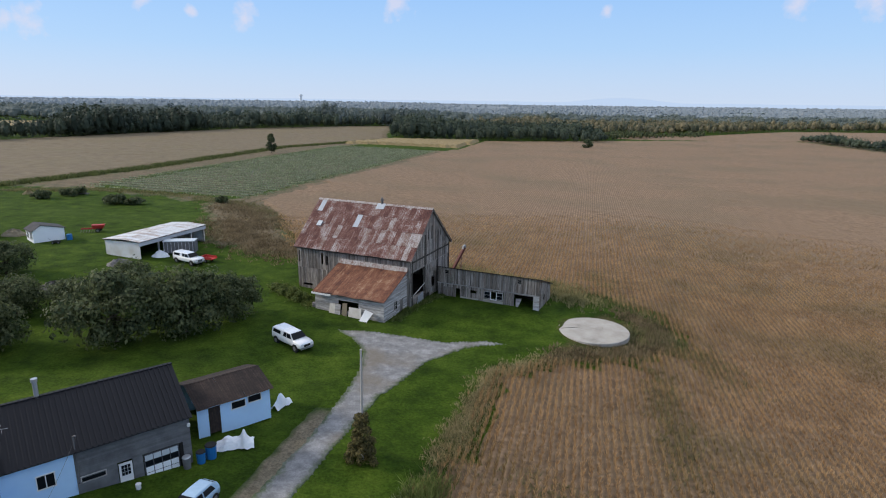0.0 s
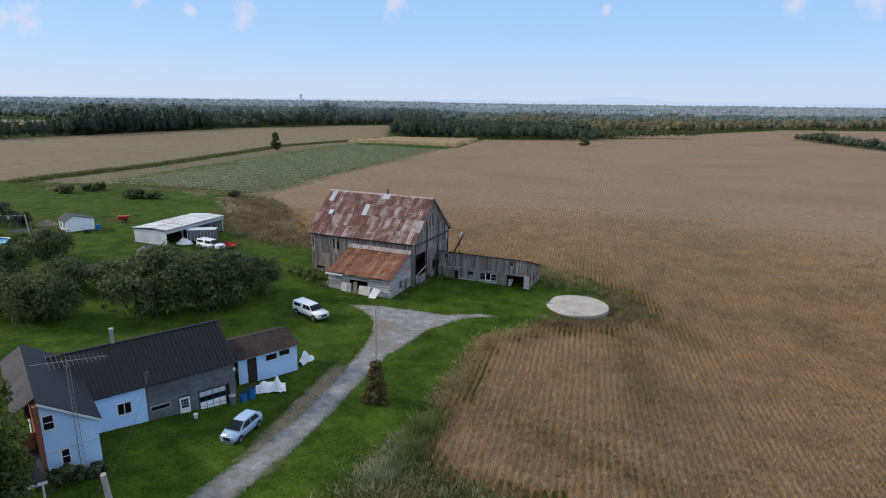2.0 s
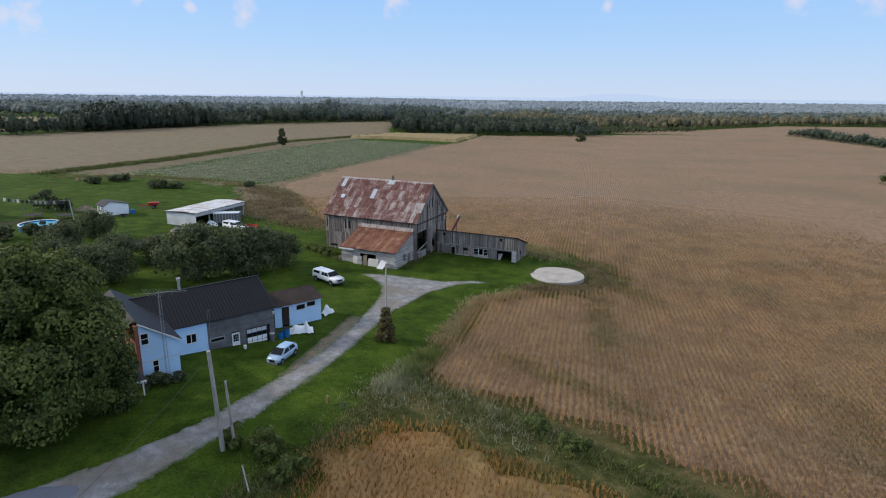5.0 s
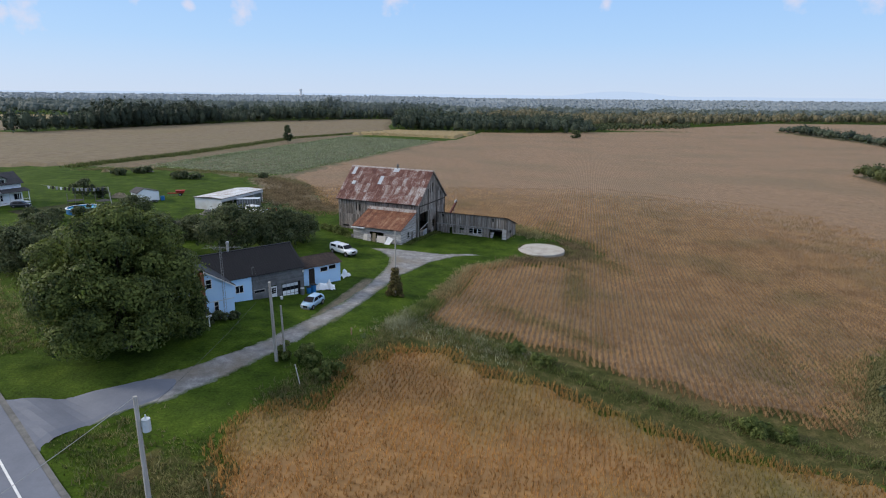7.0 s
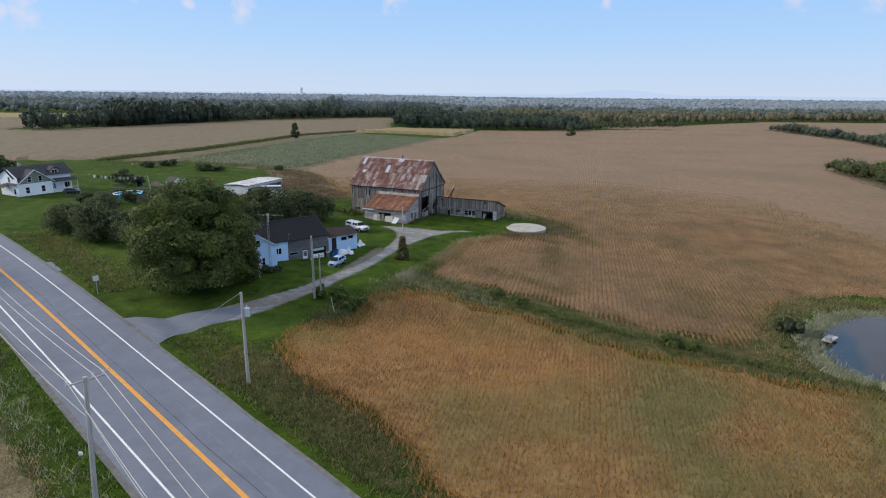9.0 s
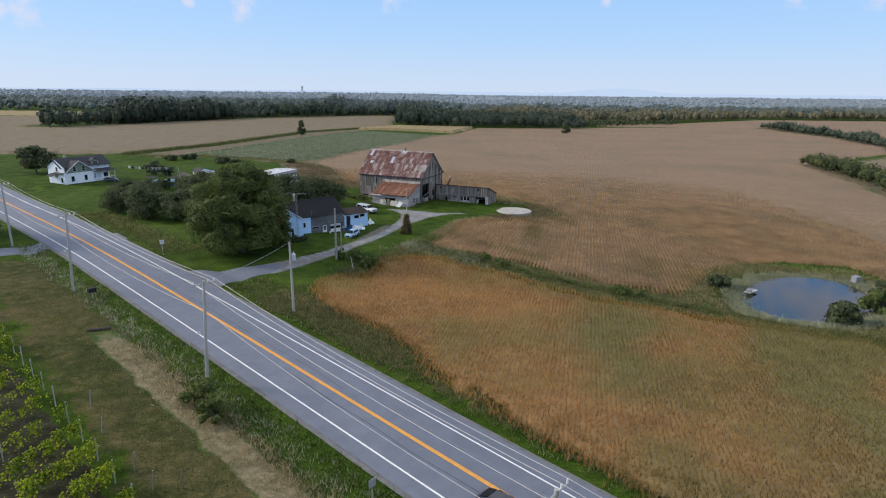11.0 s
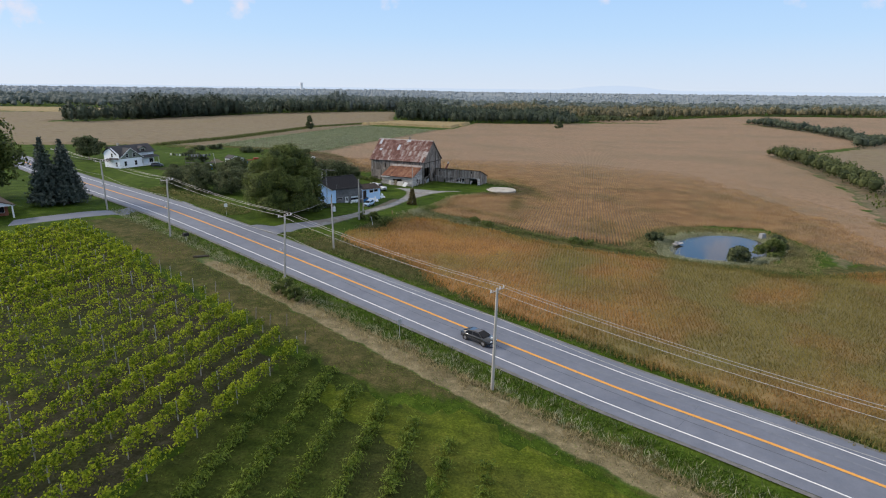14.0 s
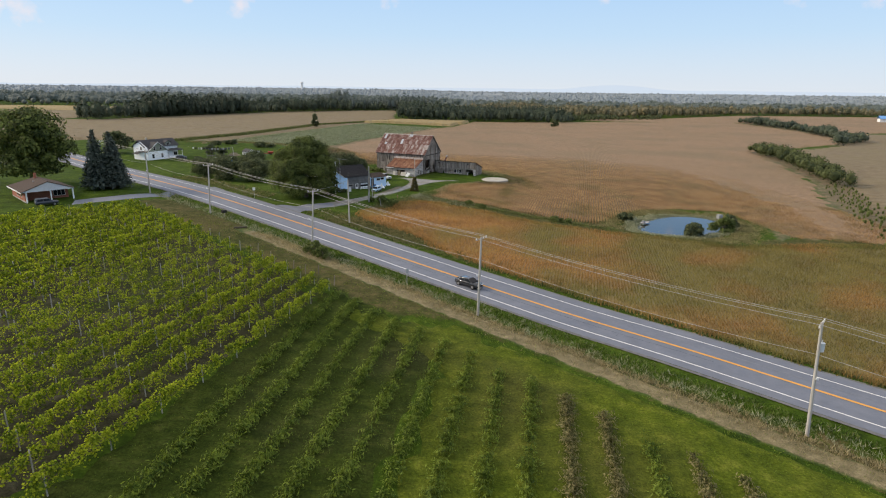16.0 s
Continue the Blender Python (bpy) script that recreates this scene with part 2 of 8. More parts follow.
    if bump:
        n3 = N.new("ShaderNodeTexNoise")
        n3.inputs["Scale"].default_value, n3.inputs["Detail"].default_value = bump_scale or scale * 3, 5
        L.new(mp.outputs[0], n3.inputs["Vector"])
        bp = N.new("ShaderNodeBump")
        bp.inputs["Strength"].default_value, bp.inputs["Distance"].default_value = min(1, bump * 4), bump
        L.new(n3.outputs["Fac"], bp.inputs["Height"])
        L.new(bp.outputs[0], b.inputs["Normal"])
    return m


def leafy(name, dark, light, scale=0.5, rand=0.2, trans=0.25, ripen=None):
    """Foliage: colour varies from clump to clump and from leaf to leaf, and light passes through. ripen: (dark, light, x0, x1), other colours that the crop takes on towards x1."""
    m = bpy.data.materials.new(name)
    m.use_nodes = True
    nt = m.node_tree
    N, L = nt.nodes, nt.links
    b = N["Principled BSDF"]
    b.inputs["Roughness"].default_value, b.inputs["Specular IOR Level"].default_value = 0.7, 0.25
    ge = N.new("ShaderNodeNewGeometry")
    nz = N.new("ShaderNodeTexNoise")
    nz.inputs["Scale"].default_value, nz.inputs["Detail"].default_value = scale, 5
    L.new(ge.outputs["Position"], nz.inputs["Vector"])
    ad = N.new("ShaderNodeMath")
    ad.operation = "MULTIPLY_ADD"
    ad.inputs[1].default_value, ad.inputs[2].default_value = rand * 2, -rand
    L.new(ge.outputs["Random Per Island"], ad.inputs[0])
    su = N.new("ShaderNodeMath")
    L.new(nz.outputs["Fac"], su.inputs[0])
    L.new(ad.outputs[0], su.inputs[1])
    rp = N.new("ShaderNodeValToRGB")
    rp.color_ramp.elements[0].position, rp.color_ramp.elements[1].position = 0.25, 0.75
    rp.color_ramp.elements[0].color, rp.color_ramp.elements[1].color = (*dark, 1), (*light, 1)
    L.new(su.outputs[0], rp.inputs[0])
    col = rp.outputs[0]
    if ripen:
        r2 = N.new("ShaderNodeValToRGB")
        r2.color_ramp.elements[0].position, r2.color_ramp.elements[1].position = 0.25, 0.75
        r2.color_ramp.elements[0].color, r2.color_ramp.elements[1].color = (*ripen[0], 1), (*ripen[1], 1)
        L.new(su.outputs[0], r2.inputs[0])
        sx = N.new("ShaderNodeSeparateXYZ")
        L.new(ge.outputs["Position"], sx.inputs[0])
        mr = N.new("ShaderNodeMapRange")
        mr.inputs[1].default_value, mr.inputs[2].default_value = ripen[2], ripen[3]
        L.new(sx.outputs[0], mr.inputs[0])
        n4 = N.new("ShaderNodeTexNoise")
        n4.inputs["Scale"].default_value, n4.inputs["Detail"].default_value = 0.06, 5
        L.new(ge.outputs["Position"], n4.inputs["Vector"])
        ma = N.new("ShaderNodeMath")
        ma.operation, ma.use_clamp = "MULTIPLY_ADD", True
        ma.inputs[1].default_value, ma.inputs[2].default_value = (ripen + (2.4,))[4], -0.5 * (ripen + (2.4,))[4]
        L.new(n4.outputs["Fac"], ma.inputs[0])
        ma.use_clamp = False
        m2 = N.new("ShaderNodeMath")
        m2.use_clamp = True
        L.new(ma.outputs[0], m2.inputs[0])
        L.new(mr.outputs[0], m2.inputs[1])
        mx = N.new("ShaderNodeMix")
        mx.data_type = "RGBA"
        L.new(m2.outputs[0], mx.inputs[0])
        L.new(col, mx.inputs[6])
        L.new(r2.outputs[0], mx.inputs[7])
        col = mx.outputs[2]
    L.new(col, b.inputs["Base Color"])
    if trans:
        tr = N.new("ShaderNodeBsdfTranslucent")
        L.new(col, tr.inputs[0])
        mx = N.new("ShaderNodeMixShader")
        mx.inputs[0].default_value = trans
        L.new(b.outputs[0], mx.inputs[1])
        L.new(tr.outputs[0], mx.inputs[2])
        L.new(mx.outputs[0], N["Material Output"].inputs[0])
    return m


def plain(name, col, rough=0.6, metal=0.0, spec=0.4, coat=0.0, rand=0.0):
    c2 = tuple(v * 0.86 for v in col)
    return mat(name, [(0.3, c2), (0.7, col)], 2.3, 5, rough, metal, 0.0, None, None, rand, (1, 1, 1), spec, coat)


M_grass = bpy.data.materials.new("mown_grass")
M_grass.use_nodes = True
gN, gL = M_grass.node_tree.nodes, M_grass.node_tree.links
gN["Principled BSDF"].inputs["Roughness"].default_value, gN["Principled BSDF"].inputs["Specular IOR Level"].default_value = 0.95, 0.06
gp = gN.new("ShaderNodeNewGeometry")
gL.new(lawn_colour(gN, gL, gp.outputs["Position"]), gN["Principled BSDF"].inputs["Base Color"])
gz, gb = gN.new("ShaderNodeTexNoise"), gN.new("ShaderNodeBump")
gz.inputs["Scale"].default_value, gz.inputs["Detail"].default_value = 3.5, 6
gb.inputs["Strength"].default_value, gb.inputs["Distance"].default_value = 0.6, 0.15
gL.new(gp.outputs["Position"], gz.inputs["Vector"])
gL.new(gz.outputs["Fac"], gb.inputs["Height"])
gL.new(gb.outputs[0], gN["Principled BSDF"].inputs["Normal"])
M_verge = leafy("rough_verge_grass", (0.14, 0.14, 0.052), (0.36, 0.31, 0.15), 0.4, 0.3, 0.5)
M_weed = leafy("ditch_weeds", (0.065, 0.095, 0.022), (0.2, 0.235, 0.07), 0.4, 0.3, 0.5)
M_fresh = leafy("fresh_green_grass", (0.05, 0.10, 0.012), (0.15, 0.24, 0.035), 0.4, 0.3, 0.5)
M_streak = leafy("olive_field_weeds", (0.10, 0.105, 0.04), (0.25, 0.225, 0.10), 0.4, 0.3, 0.4)
M_rank = leafy("rank_ditch_weeds", (0.045, 0.062, 0.017), (0.15, 0.17, 0.055), 0.4, 0.3, 0.4)
M_straw = leafy("dry_grass", (0.2, 0.165, 0.085), (0.46, 0.38, 0.21), 0.5, 0.3, 0.5)
M_soy = leafy("ripe_soybean", (0.235, 0.142, 0.068), (0.58, 0.388, 0.196), 0.2, 0.28, 0.5, ((0.115, 0.105, 0.044), (0.28, 0.23, 0.11), 1e4, 2e4, 4.0))
M_soyfar = mat("ripe_soybean_far", [(0.3, (0.112, 0.071, 0.040)), (0.48, (0.19, 0.124, 0.072)), (0.66, (0.28, 0.19, 0.114))], 0.9, 12, 0.95, bump=0.25, bump_scale=1.6, second=(0.022, 0.7, (0.135, 0.104, 0.058)), rows=(76, 0.7, 0.35), sheen=0.24)
M_orange = leafy("turning_soybean", (0.235, 0.13, 0.048), (0.58, 0.325, 0.11), 0.12, 0.3, 0.5, ((0.13, 0.112, 0.036), (0.33, 0.27, 0.085), 6, 60, 5.0))
# turning soybean colours made darker for the floor below the rows
M_orangefloor = leafy("turning_soybean_darker", (0.16, 0.092, 0.036), (0.31, 0.18, 0.07), 0.5, 0.1, 0.0, ((0.095, 0.08, 0.028), (0.18, 0.15, 0.058), -4, 60, 3.5))
M_board = mat("bare_sheet_board", [(0.3, (0.5, 0.46, 0.4)), (0.7, (0.66, 0.63, 0.58))], 1.2, 8, 0.8)
M_soil = mat("field_soil", [(0.3, (0.05, 0.058, 0.026)), (0.7, (0.10, 0.105, 0.055))], 0.6, 8, 0.95, bump=0.08, second=(0.03, 0.6, (0.13, 0.11, 0.065)))
M_stub = mat("ripe_field_far", [(0.3, (0.10, 0.075, 0.042)), (0.5, (0.142, 0.108, 0.062)), (0.7, (0.185, 0.145, 0.088))], 0.25, 10, 0.95, bump=0.25, bump_scale=1.0, second=(0.02, 0.5, (0.14, 0.115, 0.055)), sheen=0.2)
M_corn = mat("ripe_corn", [(0.3, (0.18, 0.135, 0.06)), (0.7, (0.33, 0.255, 0.125))], 0.6, 8, 0.95, bump=0.3, bump_scale=2)
M_asphalt = mat("worn_asphalt", [(0.3, (0.112, 0.125, 0.158)), (0.7, (0.156, 0.17, 0.206))], 0.5, 9, 0.72, bump=0.006, bump_scale=30, second=(0.06, 0.4, (0.104, 0.116, 0.148)), spec=0.55, fine=(5.0, 0.06))
M_seal = mat("pale_crack_seal", [(0.3, (0.135, 0.15, 0.18)), (0.7, (0.19, 0.205, 0.235))], 2.0, 8, 0.8)
M_crack = plain("dark_crack", (0.05, 0.052, 0.06), 0.9)
M_gravel = mat("gravel", [(0.25, (0.115, 0.115, 0.117)), (0.5, (0.2, 0.2, 0.2)), (0.75, (0.335, 0.333, 0.332))], 0.9, 11, 0.95, bump=0.06, bump_scale=9, second=(0.2, 0.75, (0.165, 0.14, 0.105)), fine=(7.0, 0.18), edge=2.5)
M_dirt = mat("bare_earth", [(0.3, (0.16, 0.135, 0.09)), (0.7, (0.26, 0.22, 0.155))], 1.5, 9, 0.95, bump=0.05)
M_barepatch = mat("worn_earth_in_grass", [(0.3, (0.10, 0.085, 0.055)), (0.7, (0.19, 0.16, 0.11))], 1.5, 9, 0.95, bump=0.05, fine=(5.0, 0.4), edge=2.6)
M_strawtrack = mat("dry_straw_track", [(0.3, (0.10, 0.085, 0.04)), (0.5, (0.165, 0.135, 0.07)), (0.72, (0.27, 0.22, 0.125))], 0.8, 10, 0.95, bump=0.1, bump_scale=5, fine=(5.0, 0.4), edge=0.5)
M_line = mat("white_road_paint", [(0.3, (0.62, 0.62, 0.6)), (0.7, (0.8, 0.8, 0.78))], 3, 8, 0.7)
M_yline = mat("yellow_road_paint", [(0.3, (0.6, 0.27, 0.05)), (0.7, (0.72, 0.36, 0.08))], 3, 8, 0.7)
M_water = mat("pond_water", [(0.3, (0.012, 0.016, 0.014)), (0.7, (0.02, 0.026, 0.022))], 0.3, 3, 0.04, spec=0.35, bump=0.006, bump_scale=0.9)
M_wood = mat("weathered_boards", [(0.3, (0.11, 0.097, 0.085)), (0.5, (0.245, 0.222, 0.2)), (0.68, (0.42, 0.39, 0.36))], 1.2, 9, 0.9, bump=0.012, second=(0.35, 0.6, (0.17, 0.125, 0.095)), rand=0.42, stretch=(5, 5, 0.45), spec=0.15, fine=(3.0, 0.35), world=True)
M_woodlight = mat("bleached_boards", [(0.3, (0.25, 0.24, 0.23)), (0.5, (0.43, 0.415, 0.405)), (0.68, (0.57, 0.555, 0.54))], 1.2, 9, 0.9, bump=0.012, second=(0.35, 0.6, (0.2, 0.165, 0.135)), rand=0.28, stretch=(0.6, 0.6, 6), spec=0.15, fine=(2.0, 0.35), world=True)
M_dark = plain("dark_opening", (0.012, 0.011, 0.01), 1.0)
M_innerwood = mat("old_barn_interior", [(0.3, (0.03, 0.026, 0.022)), (0.7, (0.075, 0.066, 0.056))], 1, 6, 0.95)
M_white = mat("white_paint", [(0.3, (0.68, 0.69, 0.69)), (0.7, (0.8, 0.8, 0.79))], 0.8, 8, 0.6, second=(0.35, 0.3, (0.56, 0.57, 0.56)))
M_whitepanel = mat("chalky_white_panels", [(0.3, (0.7, 0.71, 0.7)), (0.6, (0.84, 0.84, 0.83))], 0.9, 8, 0.8, second=(0.45, 0.6, (0.5, 0.46, 0.39)))
M_blackroof = plain("black_metal_roof", (0.013, 0.013, 0.017), 0.6, 0.0, 0.3)
M_darkshingle = mat("dark_shingles", [(0.3, (0.03, 0.03, 0.033)), (0.7, (0.07, 0.07, 0.075))], 5, 6, 0.9, second=(0.6, 0.4, (0.09, 0.08, 0.08)))
M_greyboard = mat("grey_clapboard", [(0.3, (0.09, 0.092, 0.098)), (0.7, (0.17, 0.172, 0.18))], 1.0, 9, 0.85, second=(0.6, 0.5, (0.21, 0.21, 0.21)), rand=0.12)
M_brownroof = rusty("worn_brown_roof", [(0.46, (0.013, 0.011, 0.011)), (0.6, (0.026, 0.02, 0.018)), (0.7, (0.05, 0.034, 0.028)), (0.8, (0.10, 0.08, 0.07))], 0.0, 0.9)
M_doorframe = plain("dark_door_frame", (0.07, 0.072, 0.08), 0.7)
M_glass = plain("window_glass", (0.010, 0.012, 0.015), 0.08, 0, 0.15)
M_brick = mat("red_brick", [(0.3, (0.24, 0.085, 0.055)), (0.7, (0.36, 0.14, 0.09))], 4, 6, 0.9, rand=0.15)
M_concrete = mat("pale_concrete", [(0.28, (0.27, 0.25, 0.215)), (0.5, (0.375, 0.35, 0.31)), (0.75, (0.45, 0.43, 0.385))], 0.5, 10, 0.9, bump=0.01, second=(0.28, 0.45, (0.36, 0.33, 0.28)))
M_pole = mat("grey_pole_wood", [(0.3, (0.3, 0.285, 0.265)), (0.7, (0.5, 0.48, 0.45))], 1, 8, 0.9, second=(0.4, 0.4, (0.2, 0.17, 0.13)), stretch=(8, 8, 0.4))
M_galv = plain("galvanised_steel", (0.52, 0.54, 0.56), 0.45, 0.6)
M_bark = mat("bark", [(0.3, (0.05, 0.04, 0.03)), (0.7, (0.12, 0.10, 0.08))], 3, 8, 0.95, bump=0.03)
M_maple = leafy("maple_leaves", (0.018, 0.034, 0.010), (0.175, 0.21, 0.05), 0.45, 0.16, 0.25)
M_orchard = leafy("orchard_leaves", (0.038, 0.056, 0.026), (0.145, 0.165, 0.075), 0.5, 0.3, 0.4)
M_hedge = leafy("hedge_leaves", (0.04, 0.056, 0.022), (0.13, 0.15, 0.055), 0.12, 0.25, 0.4)
M_pines = leafy("dark_pines", (0.022, 0.034, 0.026), (0.062, 0.08, 0.05), 0.06, 0.16, 0.2)
M_spruce = leafy("blue_spruce_needles", (0.03, 0.043, 0.036), (0.09, 0.115, 0.094), 0.6, 0.25, 0.1)
M_woods = leafy("mixed_woods", (0.036, 0.052, 0.038), (0.09, 0.112, 0.068), 0.06, 0.16, 0.25)
M_autumn = leafy("turning_woods", (0.085, 0.095, 0.055), (0.235, 0.2, 0.115), 0.05, 0.35, 0.25)
M_vine = leafy("vine_leaves", (0.07, 0.118, 0.007), (0.36, 0.42, 0.028), 0.3, 0.3, 0.5)
M_young = leafy("young_vines", (0.04, 0.072, 0.008), (0.19, 0.255, 0.036), 0.4, 0.3, 0.4)
M_youngdry = leafy("half_dead_young_vines", (0.06, 0.065, 0.02), (0.25, 0.22, 0.10), 0.6, 0.35, 0.35)
M_veg = leafy("market_rows", (0.17, 0.21, 0.11), (0.40, 0.44, 0.28), 0.2, 0.3, 0.5)
M_rust = rusty("rusted_roof_sheet", [(0.46, (0.045, 0.024, 0.022)), (0.57, (0.115, 0.045, 0.036)), (0.64, (0.185, 0.088, 0.068)), (0.69, (0.27, 0.21, 0.19)), (0.75, (0.48, 0.455, 0.44))])
M_rustpale = rusty("half_rusted_roof_sheet", [(0.46, (0.12, 0.055, 0.042)), (0.58, (0.2, 0.12, 0.095)), (0.66, (0.36, 0.32, 0.30)), (0.78, (0.52, 0.51, 0.50))], 0.2, 0.7)
M_rustorange = rusty("orange_rusted_sheet", [(0.46, (0.055, 0.028, 0.022)), (0.56, (0.125, 0.05, 0.032)), (0.64, (0.215, 0.09, 0.048)), (0.71, (0.33, 0.19, 0.11)), (0.78, (0.46, 0.36, 0.27))])
M_zinc = mat("bare_zinc_sheet", [(0.3, (0.36, 0.39, 0.42)), (0.7, (0.5, 0.53, 0.56))], 2, 8, 0.5, 0.5, 0.0, None, None, 0.1, (2, 0.5, 1))
M_shedroof = rusty("streaked_shed_roof", [(0.48, (0.23, 0.125, 0.08)), (0.56, (0.38, 0.33, 0.30)), (0.64, (0.56, 0.58, 0.60)), (0.8, (0.68, 0.72, 0.76))], 0.1, 0.6, 0.7)
M_carwhite = plain("white_car_paint", (0.88, 0.89, 0.9), 0.25, 0, 0.5, 0.6)
M_carsilver = plain("silver_blue_car_paint", (0.36, 0.52, 0.68), 0.3, 0.2, 0.5, 0.6)
M_cardark = plain("dark_blue_car_paint", (0.03, 0.035, 0.05), 0.3, 0.2, 0.5, 0.6)
M_carblack = plain("black_car_paint", (0.012, 0.013, 0.016), 0.2, 0.0, 0.5, 0.8)
M_tyre = plain("tyre_rubber", (0.02, 0.02, 0.02), 0.9)
M_rim = plain("wheel_rim", (0.3, 0.3, 0.31), 0.4, 0.6)
M_lamp = plain("headlight_glass", (0.6, 0.62, 0.65), 0.15)
M_red = plain("red_paint", (0.42, 0.035, 0.03), 0.6)
M_blue = plain("blue_plastic", (0.02, 0.16, 0.42), 0.5)
M_tarp = mat("white_tarpaulin", [(0.3, (0.7, 0.74, 0.78)), (0.7, (0.85, 0.87, 0.88))], 2, 6, 0.5, bump=0.05)
M_fascia = plain("grey_white_trim", (0.55, 0.57, 0.6), 0.6)
M_greengable = mat("green_shakes", [(0.3, (0.17, 0.2, 0.16)), (0.7, (0.26, 0.29, 0.24))], 3, 6, 0.9)
M_brownshingle = mat("brown_shingles", [(0.3, (0.042, 0.029, 0.025)), (0.7, (0.075, 0.054, 0.046))], 4, 6, 0.95)
M_pool = plain("pool_water", (0.12, 0.42, 0.55), 0.1)
M_junk = mat("scrap_heap", [(0.3, (0.06, 0.055, 0.05)), (0.6, (0.2, 0.19, 0.18)), (0.8, (0.4, 0.4, 0.42))], 2.5, 8, 0.8)
M_wire = plain("aluminium_cable", (0.40, 0.395, 0.38), 0.6, 0.1)
M_cable = plain("dark_service_cable", (0.06, 0.06, 0.06), 0.7)
M_ivy = leafy("browning_ivy", (0.055, 0.05, 0.018), (0.17, 0.14, 0.05), 0.8, 0.35, 0.3)
M_dullsteel = plain("dull_steel", (0.3, 0.31, 0.33), 0.6, 0.3)
M_reed = leafy("pale_reeds", (0.16, 0.18, 0.095), (0.42, 0.42, 0.28), 0.5, 0.3, 0.25)
# distance haze is mixed into this pale blue-grey canopy colour
M_hazefar = mat("hazed_far_canopy", [(0.3, (0.165, 0.2, 0.22)), (0.48, (0.205, 0.24, 0.26)), (0.58, (0.24, 0.27, 0.28)), (0.68, (0.29, 0.30, 0.29))], 0.012, 11, 0.95, bump=2.0, bump_scale=0.08, second=(0.004, 0.5, (0.21, 0.24, 0.26)))
M_olive = mat("rough_olive_grass", [(0.3, (0.024, 0.033, 0.008)), (0.5, (0.052, 0.056, 0.017)), (0.72, (0.12, 0.1, 0.043))], 0.7, 11, 0.95, bump=0.15, bump_scale=5.0, second=(0.08, 0.6, (0.145, 0.105, 0.052)), fine=(5.0, 0.5), edge=0.5, spec=0.06)
M_alley = mat("vineyard_floor", [(0.3, (0.022, 0.023, 0.011)), (0.55, (0.045, 0.042, 0.025)), (0.75, (0.088, 0.08, 0.054))], 0.6, 9, 0.95, spec=0.06, bump=0.1, bump_scale=5, second=(0.06, 0.6, (0.04, 0.056, 0.014)), fine=(4.0, 0.5))
M_younggrass = mat("alley_grass", [(0.3, (0.034, 0.054, 0.005)), (0.55, (0.078, 0.102, 0.010)), (0.75, (0.145, 0.157, 0.024))], 0.5, 9, 0.95, bump=0.15, bump_scale=5, second=(0.05, 0.5, (0.065, 0.058, 0.02)), fine=(4.5, 0.5), spec=0.06)
# alley ground at about half brightness, with shade put into the colour
M_alleyshade = mat("weedy_earth_shaded", [(0.3, (0.018, 0.03, 0.004)), (0.55, (0.036, 0.052, 0.008)), (0.75, (0.075, 0.084, 0.02))], 0.5, 9, 0.95, bump=0.15, bump_scale=5, second=(0.05, 0.5, (0.045, 0.04, 0.02)), fine=(4.5, 0.5), spec=0.06)
M_drymat = mat("dry_brown_weeds", [(0.3, (0.075, 0.056, 0.029)), (0.5, (0.135, 0.1, 0.055)), (0.72, (0.22, 0.165, 0.098))], 0.5, 11, 0.95, bump=0.2, bump_scale=3, second=(0.07, 0.6, (0.075, 0.075, 0.03)), fine=(3.0, 0.5), edge=0.5)
M_drystalk = leafy("dry_brown_stalks", (0.10, 0.075, 0.04), (0.30, 0.23, 0.13), 0.3, 0.3, 0.25)
M_galvlight = plain("pale_grey_enamel", (0.55, 0.6, 0.64), 0.5)
M_brush = mat("cut_brush", [(0.3, (0.05, 0.046, 0.04)), (0.6, (0.15, 0.14, 0.125)), (0.8, (0.26, 0.25, 0.235))], 3, 8, 0.95, bump=0.2)
M_blueroof = plain("blue_roof", (0.12, 0.3, 0.6), 0.5)
# far hills emit their own haze blue instead of being lit
M_hill = bpy.data.materials.new("glowing_hazy_hill")
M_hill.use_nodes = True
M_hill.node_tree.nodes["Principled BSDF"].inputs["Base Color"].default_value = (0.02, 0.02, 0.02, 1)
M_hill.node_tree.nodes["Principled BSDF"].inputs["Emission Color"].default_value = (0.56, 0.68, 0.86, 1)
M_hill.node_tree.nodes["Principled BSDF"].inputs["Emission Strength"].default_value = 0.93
# white siding whose base colour carries the blue skylight of its shaded side
M_shadeblue = mat("white_siding_blue_shade", [(0.3, (0.45, 0.67, 0.94)), (0.7, (0.51, 0.73, 0.98))], 0.8, 8, 0.6, second=(0.35, 0.3, (0.46, 0.62, 0.78)))
M_shoulder = mat("dusty_shoulder", [(0.3, (0.10, 0.10, 0.095)), (0.7, (0.19, 0.187, 0.178))], 1.2, 9, 0.95, bump=0.05)
# leaf colours lightened and greyed to stand in for haze over distant woods
M_hazewoods = leafy("hazed_woods", (0.085, 0.108, 0.10), (0.165, 0.19, 0.165), 0.02, 0.05, 0.25)
M_palewhite = mat("cool_white_siding", [(0.3, (0.84, 0.88, 0.92)), (0.7, (0.88, 0.91, 0.94))], 0.8, 8, 0.6)

# ---- geometry helpers ----
def step(a, b, v):
    u = min(1.0, max(0.0, (v - a) / (b - a)))
    return u * u * (3 - 2 * u)


RC, RS = math.cos(radians(-43)), math.sin(radians(-43))
ROAD_MID = -23.8


def road_so(x, y):
    return x * RC + y * RS, -x * RS + y * RC


def road_xy(s, o):
    return s * RC - o * RS, s * RS + o * RC


